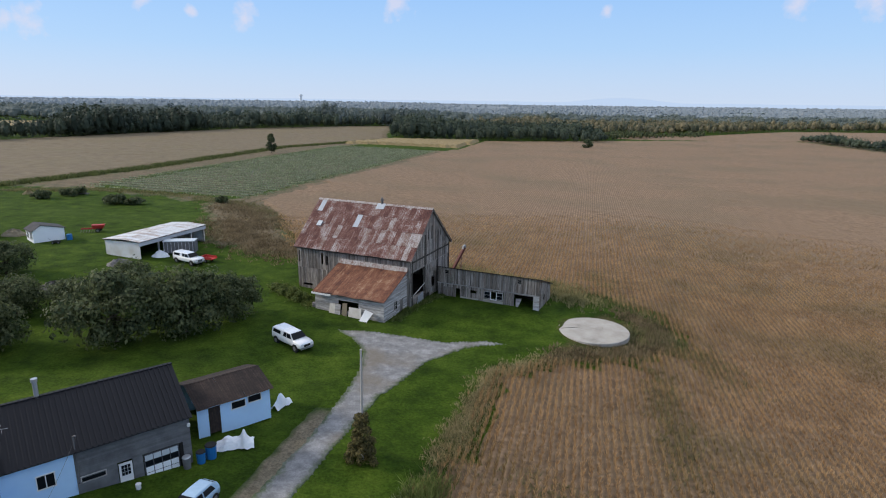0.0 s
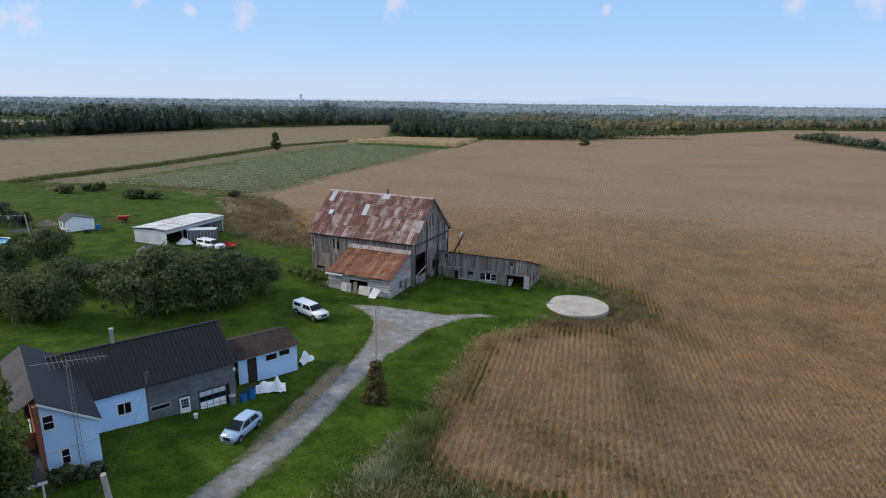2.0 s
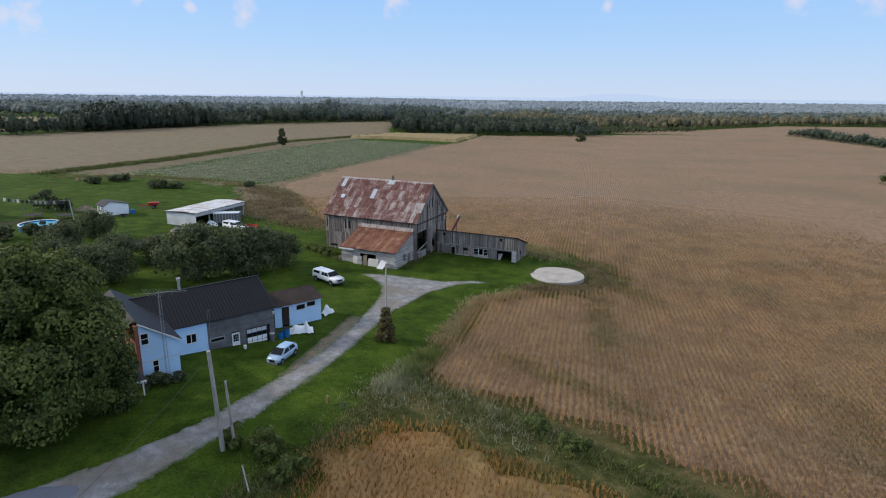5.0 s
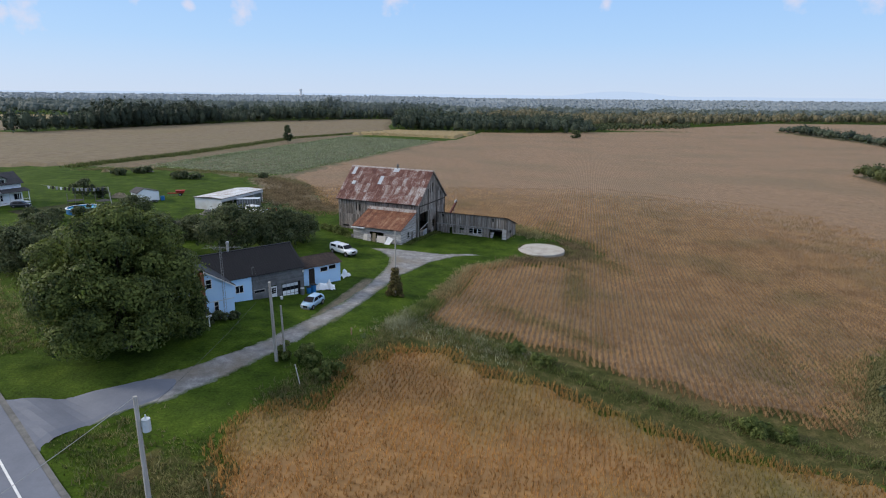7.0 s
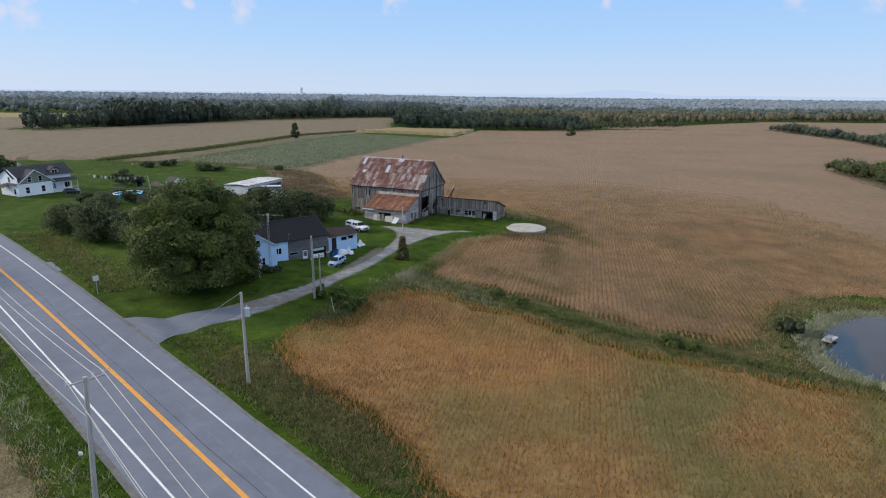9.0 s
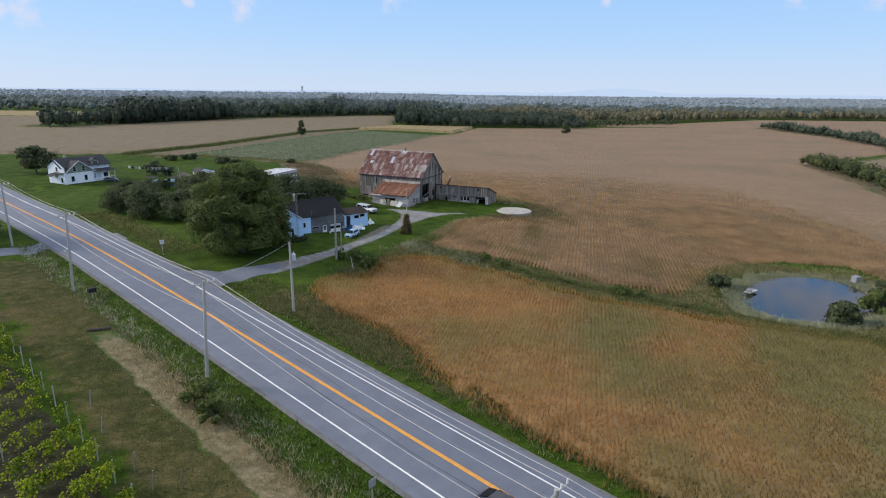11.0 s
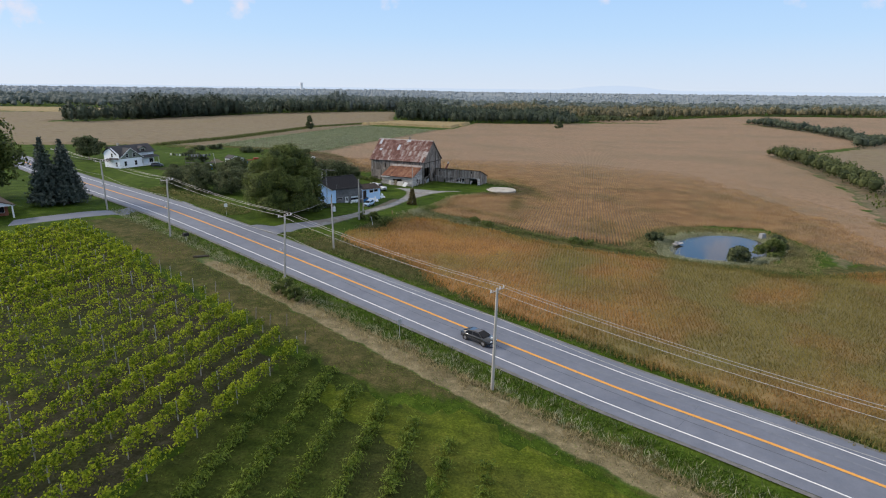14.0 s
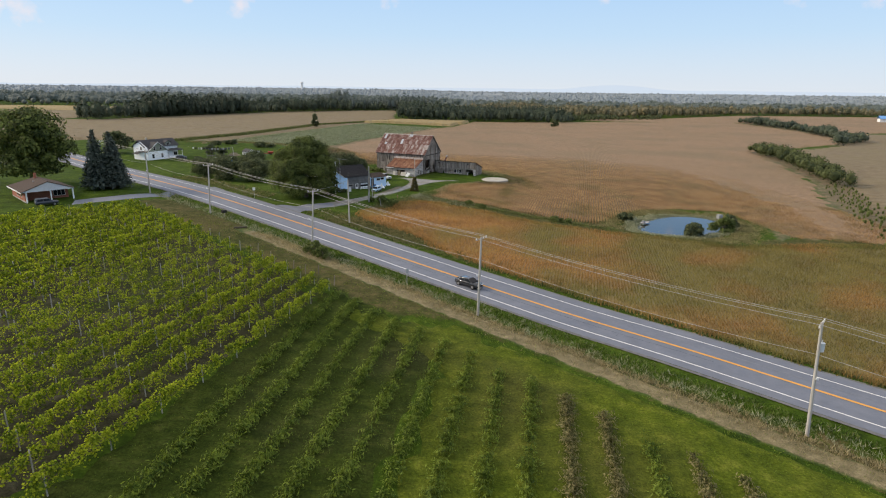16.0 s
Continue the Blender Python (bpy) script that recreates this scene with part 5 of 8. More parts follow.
part("far_end_wall", Geo().slab([(-LW, 0.4, 2.0), (-LW, DW - 0.4, 2.0), (-LW, DW - 0.4, 6.4), (-LW, DW / 2, 8.95), (-LW, 0.4, 6.4)], (0.1, 0, 0)), M_white, HSE)
for e, sg in ((0.0, 1), (DW, -1)):
    r = part("roof", Geo().slab([(-LW - 0.3, e, 6.46), (0.1, e, 6.46), (0.1, DW / 2, 9.16), (-LW - 0.3, DW / 2, 9.16)], (0, 0, 0.05)), M_blackroof, HSE)
    gg = Geo()
    x = -LW - 0.25
    while x < 0.1:
        gg.slab([(x, e, 6.52), (x + 0.09, e, 6.52), (x + 0.09, DW / 2, 9.22), (x, DW / 2, 9.22)], (0, 0, 0.09))
        x += 0.36
    part("roof_ribs", gg, M_blackroof, r)
part("ridge_cap", Geo().box(-LW - 0.3, 0.12, DW / 2 - 0.15, DW / 2 + 0.15, 9.17, 9.27), M_blackroof, HSE)
part("flue_pipe", Geo().tube((-9.2, DW / 2, 9.0), (-9.2, DW / 2, 10.4), 0.16, n=12).tube((-9.2, DW / 2, 10.4), (-9.2, DW / 2, 10.65), 0.22, n=12), M_galv, HSE, "shiny steel flue pipe")
window(HSE, "x", 0.3, -10.15, -9.15, 4.45, 5.42, -1, M_white, (2, 1))
window(HSE, "x", 0.34, -7.6, -6.1, 3.92, 4.3, -1, M_woodlight, (1, 1))
dr = part("door", Geo().box(-5.25, -4.35, 0.28, 0.36, 2.35, 4.36), M_white, HSE, "white half-glazed door")
for i in range(3):
    for j in range(3):
        part("pane", Geo().box(-5.1 + i * 0.21, -4.92 + i * 0.21, 0.26, 0.285, 3.35 + j * 0.29, 3.6 + j * 0.29), M_glass, dr)
gd = part("garage_door", Geo().box(-3.55, -1.05, 0.28, 0.38, 2.35, 4.45), M_doorframe, HSE, "white panelled garage door with a window row")
for j in range(4):
    for i in range(4):
        x, z = -3.48 + i * 0.6, 2.42 + j * 0.5
        part("pane" if j == 2 else "panel", Geo().box(x, x + 0.54, 0.25 if j != 2 else 0.262, 0.285, z, z + 0.44), M_glass if j == 2 else M_galvlight if j == 3 else M_palewhite, gd)
part("door_jamb", Geo().box(-1.0, -0.75, 0.2, 0.42, 2.3, 4.5), M_dark, HSE)
part("meter_mast", Geo().tube((-7.75, 0.2, 3.4), (-7.75, 0.2, 7.7), 0.045).tube((-7.75, 0.2, 7.7), (-7.6, -0.1, 7.85), 0.06).box(-7.9, -7.6, 0.1, 0.34, 3.5, 3.95), M_greyboard, HSE)
part("wall_lamp", Geo().box(-0.3, -0.1, 0.1, 0.3, 5.7, 5.95), M_white, HSE)
# old gable part, nearer the road
HX, HY = -12.354, -5.311
part("gable_wall", Geo().slab([(HX, HY, 3.0), (HX - 3.4, HY, 3.0), (HX - 3.4, HY, 9.95), (HX, HY, 7.65)], (0, 0.15, 0)), M_shadeblue, HSE)
part("clapboard_lines", Geo().box(HX - 3.38, HX, HY - 0.025, HY, 5.9, 5.98), M_fascia, HSE)
part("side_wall", Geo().box(HX - 0.15, HX, HY + 0.15, 0.3, 2.6, 7.6), M_shadeblue, HSE)
part("brick_wall", Geo().box(HX - 3.75, HX - 3.4, HY, HY + 7, 2.8, 9.7), M_brick, HSE, "red brick side wall")
part("gable_roof", Geo().slab([(HX + 0.3, HY - 0.25, 7.5), (HX + 0.3, HY + 12.5, 7.5), (HX - 3.5, HY + 12.5, 10.05), (HX - 3.5, HY - 0.25, 10.05)], (0, 0, 0.1)), M_blackroof, HSE)
part("rake_trim", Geo().slab([(HX + 0.3, HY - 0.28, 7.35), (HX - 3.5, HY - 0.28, 9.9), (HX - 3.5, HY - 0.28, 10.08), (HX + 0.3, HY - 0.28, 7.53)], (0, 0.04, 0)), M_white, HSE)
part("left_roof", Geo().slab([(HX - 3.5, HY + 0.6, 10.05), (HX - 3.5, HY + 12, 10.05), (HX - 5.0, HY + 12, 9.0), (HX - 5.0, HY + 0.6, 9.0)], (0, 0, 0.1)), M_darkshingle, HSE)
part("left_wall", Geo().box(HX - 4.9, HX - 3.75, HY + 0.9, HY + 1.0, 2.8, 7.4), M_brick, HSE)
part("porch_roof", Geo().slab([(HX - 7.6, HY - 2.4, 5.2), (HX - 3.7, HY - 2.4, 5.2), (HX - 3.7, HY + 0.9, 6.0), (HX - 7.6, HY + 0.9, 6.0)], (0, 0, 0.1)), M_darkshingle, HSE)
part("porch_fascia", Geo().box(HX - 7.65, HX - 3.65, HY - 2.48, HY - 2.4, 5.05, 5.25), M_white, HSE)
for x in (HX - 7.4, HX - 4.0):
    part("porch_post", Geo().box(x, x + 0.12, HY - 2.3, HY - 2.18, 2.9, 5.15), M_white, HSE)
window(HSE, "x", HY, HX - 3.25, HX - 2.65, 7.75, 8.8, -1, M_white, (1, 2))
window(HSE, "x", HY, HX - 2.45, HX - 2.0, 4.75, 5.85, -1, M_white, (1, 2))
g = Geo()
AX, AY = HX - 1.35, HY - 0.45
for k in range(3):
    a = 2 * math.pi * k / 3
    g.tube((AX + 0.2 * math.cos(a), AY + 0.2 * math.sin(a), 3.3), (AX + 0.13 * math.cos(a), AY + 0.13 * math.sin(a), 12.4), 0.018, n=6)
z = 3.5
while z < 12.3:
    g.tube((AX - 0.19, AY - 0.1, z), (AX + 0.2, AY - 0.02, z + 0.1), 0.012, n=5)
    z += 0.35
ant = thing("antenna_tower", 0, 0, 0, 0, "thin lattice antenna mast beside the farmhouse gable", "antenna")
ant.matrix_basis = HSE.matrix_basis.copy()
part("mast", g, M_dullsteel, ant)
g = Geo().tube((AX - 2.1, AY, 13.0), (AX + 2.6, AY + 0.1, 12.4), 0.018, n=6).tube((AX, AY, 12.2), (AX, AY, 12.9), 0.03, n=6)
for i in range(13):
    f = i / 12
    x, zz, h = AX - 1.1 + 3.4 * f, 12.87 - 0.44 * f, 1.6 - 0.85 * f
    g.tube((x, AY - h, zz + 0.1), (x, AY + h, zz), 0.007, n=5)
part("aerial", g, M_dullsteel, ant, "rooftop television aerial with many rods")
# lean white shed at the garage end
WSH = thing("garden_shed", -15.37, 52.68, 0.0, 38.8, "small white shed, siding coloured with blue shade, worn brown roof, beside the garage", "shed")
part("front_wall", Geo().box(-6.53, -5.6, 0.2, 0.3, 2.0, 5.05).box(-4.6, -0.1, 0.2, 0.3, 2.0, 5.05).box(-5.6, -4.6, 0.2, 0.3, 4.82, 5.05), M_shadeblue, WSH)
part("door", Geo().box(-5.55, -4.62, 0.16, 0.24, 2.4, 4.8), M_brownroof, WSH, "dark brown plank door")
part("end_wall", Geo().slab([(-0.2, 0.3, 1.9), (-0.2, 5.8, 1.9), (-0.2, 5.8, 4.9), (-0.2, 3.2, 5.9), (-0.2, 0.3, 5.0)], (0.1, 0, 0)), M_shadeblue, WSH)
part("back_wall", Geo().box(-6.5, -0.1, 5.7, 5.8, 2, 4.9), M_shadeblue, WSH)
roof_sheets(WSH, -6.6, 0.15, (-0.12, 5.02), (3.21, 6.0), 1, 0.8, lambda k, i, n, r: M_brownroof, 0.015, 55)
roof_sheets(WSH, -6.6, 0.15, (6.4, 4.9), (3.21, 6.0), 2, 1.7, lambda k, i, n, r: M_brownroof, 0.015, 56)
window(WSH, "x", 0.2, -3.6, -2.42, 4.05, 4.68, -1, M_white, (1, 1))
window(WSH, "x", 0.2, -2.12, -0.97, 4.2, 4.8, -1, M_white, (1, 1))

# ---- open machine shed ----
OS = thing("machine_shed", -52.67, 103.87, 0.0, 69.6, "open-fronted white machine shed with a sheet roof", "shed")
part("end_wall", Geo().slab([(0, 0, 2.2), (0, 8.07, 2.2), (0, 8.07, 5.6), (0, 0, 5.7)], (0.12, 0, 0)), M_whitepanel, OS)
part("end_wall", Geo().slab([(15.7, 0, 1.2), (15.7, 8.07, 1.2), (15.7, 8.07, 5.6), (15.7, 0, 5.7)], (0.1, 0, 0)), M_whitepanel, OS)
part("back_wall", Geo().box(0, 15.8, 7.95, 8.07, 1.2, 5.6), M_whitepanel, OS)
for x in (4.2, 8.3, 12.2, 15.55):
    part("post", Geo().box(x, x + 0.22, 0.05, 0.27, 1.2, 5.2), M_woodlight, OS)
part("fascia", Geo().box(-0.25, 16.0, -0.2, -0.12, 5.1, 5.78), M_fascia, OS, "grey-white fascia board")
roof_sheets(OS, -0.3, 16.1, (-0.3, 5.85), (4.0, 6.1), 1, 0.9, lambda k, i, n, r: M_shedroof, 0.02, 61)
roof_sheets(OS, -0.3, 16.1, (8.35, 5.7), (4.0, 6.1), 1, 0.9, lambda k, i, n, r: M_shedroof, 0.02, 62)
part("roof_deck", Geo().slab([(-0.25, -0.25, 5.8), (16, -0.25, 5.8), (16, 4, 6.05), (-0.25, 4, 6.05)], (0, 0, -0.06)).slab([(-0.25, 8.3, 5.65), (16, 8.3, 5.65), (16, 4, 6.05), (-0.25, 4, 6.05)], (0, 0, -0.06)), M_innerwood, OS)

# ---- foliage ----


def leaf_quads(cent, norm, size, rs, squash=0.6, jitter=0.55):
    """Small tilted leaves at the given centres, facing roughly along norm. Returns vertices and faces."""
    n = len(cent)
    nn = norm + rs.normal(0, jitter, (n, 3))
    nn /= np.linalg.norm(nn, axis=1)[:, None] + 1e-9
    a = np.cross(nn, rs.normal(0, 1, (n, 3)))
    a /= np.linalg.norm(a, axis=1)[:, None] + 1e-9
    b = np.cross(nn, a)
    s = (size * rs.uniform(0.6, 1.4, n))[:, None]
    v = np.stack([cent - a * s, cent + b * s * squash, cent + a * s, cent - b * s * squash], 1).reshape(-1, 3)
    f = np.arange(n * 4).reshape(n, 4)
    return v, f


def mesh_np(name, v, f, m):
    me = bpy.data.meshes.new(name)
    me.from_pydata(v.tolist(), [], f.tolist())
    me.materials.append(m)
    return me


def crown_clumps(h0, h1, r, n, rs, cone=0.0, flat=1.0, hull=0.55):
    """Centres and radii of the clumps that make a round, uneven crown between the heights h0 and h1."""
    out = []
    mid, hh = (h0 + h1) / 2, (h1 - h0) / 2
    lobes = rs.uniform(0.82, 1.12, 9)
    for k in range(n):
        z = rs.uniform(-0.95, 0.98)
        t = rs.uniform(0, 2 * math.pi)
        lob = np.interp(t, np.linspace(0, 2 * math.pi, 9), lobes)
        w = math.sqrt(max(0.04, 1 - abs(z) ** 2.3)) * (1 - cone * (z + 1) / 2) * lob
        q = rs.uniform(hull, 0.98) if k > n * 0.25 else rs.uniform(0.1, 0.6)
        c = (r * w * q * math.cos(t), r * w * q * math.sin(t), mid + hh * z * 0.92)
        out.append((c, r * rs.uniform(0.19, 0.33) * flat))
    return out


def crown_mesh(name, clumps, per, size, m, rs, shell=0.7):
    V, F, o = [], [], 0
    for (cx, cy, cz), cr in clumps:
        d = rs.normal(0, 1, (per, 3))
        d /= np.linalg.norm(d, axis=1)[:, None]
        d[:, 2] = np.where(d[:, 2] < -0.5, -d[:, 2], d[:, 2])
        lump = 1 + 0.3 * np.sin(d[:, :1] * 4.1 + cx * 3) * np.sin(d[:, 1:2] * 4.7 + cy * 3) * np.cos(d[:, 2:] * 3.3 + cz)
        p = np.array([cx, cy, cz]) + d * cr * lump * rs.uniform(shell, 1.08, (per, 1)) * np.array([1, 1, 0.85])
        v, f = leaf_quads(p, d, size, rs, 0.6, 0.33)
        V.append(v)
        F.append(f + o)
        o += len(v)
    return mesh_np(name, np.concatenate(V), np.concatenate(F), m)


def limbs(g, h, r, clumps, rs, fork=0.3):
    g.tube((0, 0, -0.4), (0.1, 0.05, h * fork), r, r * 0.75, 10, False)
    g.tube((0.1, 0.05, h * fork), (0.0, 0.1, h * 0.75), r * 0.75, r * 0.2, 8, False)
    for k in range(min(12, len(clumps))):
        (cx, cy, cz), _ = clumps[-1 - k]
        z0 = h * fork * rs.uniform(0.7, 1.6)
        mx, my, mz = cx * 0.45, cy * 0.45, (z0 + cz) / 2 + 0.3
        g.tube((0.05, 0.05, z0), (mx, my, mz), r * 0.36, r * 0.2, 6, False)
        g.tube((mx, my, mz), (cx * 0.9, cy * 0.9, cz), r * 0.2, r * 0.06, 5, False)


def tree(name, x, y, h, r, m, label, base=0.12, clumps=46, per=170, leaf=0.42, trunk=0.28, seed=1, cone=0.25, group="", turn=0.0, lump=1.0, hull=0.55, shell=0.7):
    rs = np.random.RandomState(seed)
    t = thing(name, x, y, ground(x, y), turn, label, "tree", group)
    cl = crown_clumps(h * base, h, r, clumps, rs, cone, lump, hull)
    g = Geo()
    limbs(g, h, trunk, cl, rs)
    part("trunk", g, M_bark, t, "", True)
    ob = new("crown", crown_mesh("crown", cl, per, leaf, m, rs, shell))
    ob.parent = t
    return t


tree("maple_tree", -34.0, 22.8, 15.0, 9.1, M_maple, "large full dark green maple beside the drive", 0.02, 120, 820, 0.16, 0.55, 3, 0.4, lump=0.82, hull=0.78, shell=0.86)
tree("maple_tree", -110, 30, 19.5, 11.5, M_maple, "tall broad dark green tree behind the brick bungalow", 0.12, 100, 220, 0.38, 0.6, 4, 0.3)
ORCH = [(-68.6, 93.2, 4.8, 4.0), (-55.5, 76.5, 4.4, 4.4), (-48.0, 77.0, 4.2, 4.2), (-38.5, 69.0, 8.0, 6.0), (-32.0, 73.0, 7.2, 5.8), (-66.5, 80.5, 5.0, 4.6), (-59.5, 68.5, 5.0, 4.8), (-51, 65, 5.4, 4.8), (-64.5, 50.5, 6.2, 5.6), (-56.0, 50.0, 6.0, 5.2), (-73, 56, 5.2, 4.2), (-72.5, 68, 5.5, 4.6), (-28.0, 79.0, 5.5, 4.2), (-44.5, 84, 5.0, 4.0)]
protos = [tree("orchard_tree", *ORCH[k], M_orchard, "old spreading apple tree with grey-green leaves", 0.05, 64, 130, 0.155, 0.22, 20 + k, 0.2, "old orchard trees") for k in range(3)]
for k, (x, y, h, r) in enumerate(ORCH[3:]):
    p = protos[k % 3]
    cp = copy_thing(p, pose(x, y, ground(x, y), 0, 0, 67 * k))
    s = r / ORCH[k % 3][3]
    cp.scale = (s, s, h / ORCH[k % 3][2])
tree("young_tree", -96.5, 343, 11.0, 3.3, M_orchard, "single bushy tree in the hedge strip", 0.04, 60, 130, 0.3, 0.2, 41, 0.55)
tree("garden_tree", -133, 117.5, 8.6, 6.2, M_orchard, "broad dark tree at the field edge behind the white house", 0.15, 44, 110, 0.36, 0.3, 42, 0.2)
tree("field_bush", 124, 506, 7, 6.0, M_orchard, "lone scrubby bush out in the field", 0.02, 34, 70, 0.4, 0.2, 43, 0.5)
for k, (x, y, h, r) in enumerate(((-94.5, 119.5, 4.4, 3.4), (-90, 117, 3.6, 2.7), (-88.3, 88.3, 2.6, 2.3), (-83.7, 88.4, 2.7, 2.4), (-78.5, 91.5, 3.3, 2.8), (-77.9, 98.6, 1.8, 1.6), (-108.2, 162, 1.9, 2.6), (-104, 169, 1.7, 4.0), (-85, 157, 2.0, 3.4), (-80, 156.5, 1.5, 2.6), (-60, 164, 1.5, 2.0))):
    tree("garden_bush", x, y, h, r, M_orchard, "dark rounded garden bush in the back yard", 0.02, 20, 80, 0.28, 0.1, 50 + k, 0.1, "bushes in the yard", shell=0.55)
for k, (lx_, h, r) in enumerate(((0.3, 0.9, 0.8), (1.2, 1.0, 0.9), (2.3, 1.2, 1.1), (3.4, 1.4, 1.3))):
    p_ = HSE.matrix_basis @ Vector((HX - lx_, HY - 0.9, 0))
    tree("foundation_shrub", p_.x, p_.y, h, r, M_orchard, "low shrub against the farmhouse foundation", 0.02, 12, 90, 0.1, 0.05, 60 + k, 0.1, "shrubs at the farmhouse")
LIL = HSE.matrix_basis @ Vector((HX - 6.6, HY - 3.4, 0))
tree("lilac_bush", LIL.x, LIL.y, 6.0, 3.3, M_maple, "tall dark lilac bush before the porch", 0.02, 50, 200, 0.14, 0.12, 66, 0.15)
for k, (x, y, h, r) in enumerate(((-21.5, -28.5, 2.6, 2.2), (-19.8, -30.5, 2.0, 1.6), (-14.0, 21.0, 1.7, 2.0), (-11.5, 18.5, 1.4, 1.8), (-16.5, 22.2, 1.5, 1.3))):
    tree("roadside_bush", x, y, h, r, M_weed, "leafy wild bush at the foot of a pole", 0.02, 14, 90, 0.2, 0.08, 70 + k, 0.1, "wild bushes")
for k, (x, y, h, r) in enumerate(((61.0, 3.5, 3.4, 2.7), (70.5, 8.5, 3.6, 3.2), (74.5, 13.5, 3.0, 2.4), (50.0, 19.5, 1.8, 2.0))):
    tree("pond_bush", x, y, h, r, M_orchard if k != 1 else M_weed, "round willow bush at the pond edge", 0.02, 24, 110, 0.24, 0.12, 80 + k, 0.1, "bushes at the pond")
for k, (x, y, h, r) in enumerate(((9.5, 27.5, 1.0, 1.6), (12.0, 25.0, 0.9, 1.5), (30, 12.5, 1.1, 1.8), (33, 11.2, 0.9, 1.4), (-22.5, 88.6, 1.1, 2.0), (-20.5, 87.0, 1.0, 1.8), (-25.0, 90.5, 1.0, 1.6))):
    tree("weed_clump", x, y, h, r, M_weed, "rank clump of green weeds", 0.02, 16, 110, 0.12, 0.05, 90 + k, 0.1, "weed clumps")


def spruce(x, y, h, r, seed):
    rs = np.random.RandomState(seed)
    t = thing("spruce_tree", x, y, ground(x, y), 0, "tall blue-grey spruce with drooping boughs", "tree", "spruces by the road")
    part("trunk", Geo().tube((0, 0, -0.3), (0, 0, h * 0.97), 0.3, 0.03, 8), M_bark, t)
    C, Nn = [], []
    z = h * 0.12
    while z < h * 0.985:
        f = 1 - z / h
        rr = r * (f ** 0.8) * rs.uniform(0.85, 1.1)
        nb = max(5, int(15 * f) + 4)
        for k in range(nb):
            a = 2 * math.pi * (k + rs.uniform(-0.3, 0.3)) / nb
            ln = rr * rs.uniform(0.75, 1.12)
            m = max(4, int(ln / 0.16))
            q = np.linspace(0.15, 1, m)[:, None]
            c = np.hstack([np.cos(a) * ln * q, np.sin(a) * ln * q, z - 0.35 * ln * q ** 1.3 + 0.12 * ln * (q > 0.85)])
            c += rs.normal(0, 0.1, c.shape)
            C.append(c)
            Nn.append(np.tile([0.5 * math.cos(a), 0.5 * math.sin(a), 0.8], (m, 1)))
        z += 0.36 + 0.1 * f
    C, Nn = np.concatenate(C), np.concatenate(Nn)
    C, Nn = np.concatenate([C, C + rs.normal(0, 0.15, C.shape)]), np.concatenate([Nn, Nn])
    v, f = leaf_quads(C, Nn, 0.3, rs, 0.5)
    ob = new("crown", mesh_np("crown", v, f, M_spruce))
    ob.parent = t


spruce(-89.0, 24.6, 15.6, 4.7, 5)
spruce(-86.4, 27.4, 15.2, 4.6, 6)
spruce(-87.6, 30.4, 14.0, 4.4, 8)

# ivy-clad stub of the lamp pole: a narrow cone of leaves
rs_ = np.random.RandomState(45)
t = thing("climbing_ivy", -6.4, 46.9, ground(-6.4, 46.9), 0, "browning cone of ivy round the yard pole", "ivy")
cl_ivy = []
for k in range(70):
    q = rs_.uniform(0, 1) ** 1.4
    a_, rr = rs_.uniform(0, 2 * math.pi), (1.25 - 0.95 * q) * rs_.uniform(0.4, 1.0)
    cl_ivy.append(((rr * math.cos(a_), rr * math.sin(a_), 0.2 + 3.9 * q), 0.38))
ob = new("foliage", crown_mesh("foliage", cl_ivy, 110, 0.1, M_ivy, rs_))
ob.parent = t


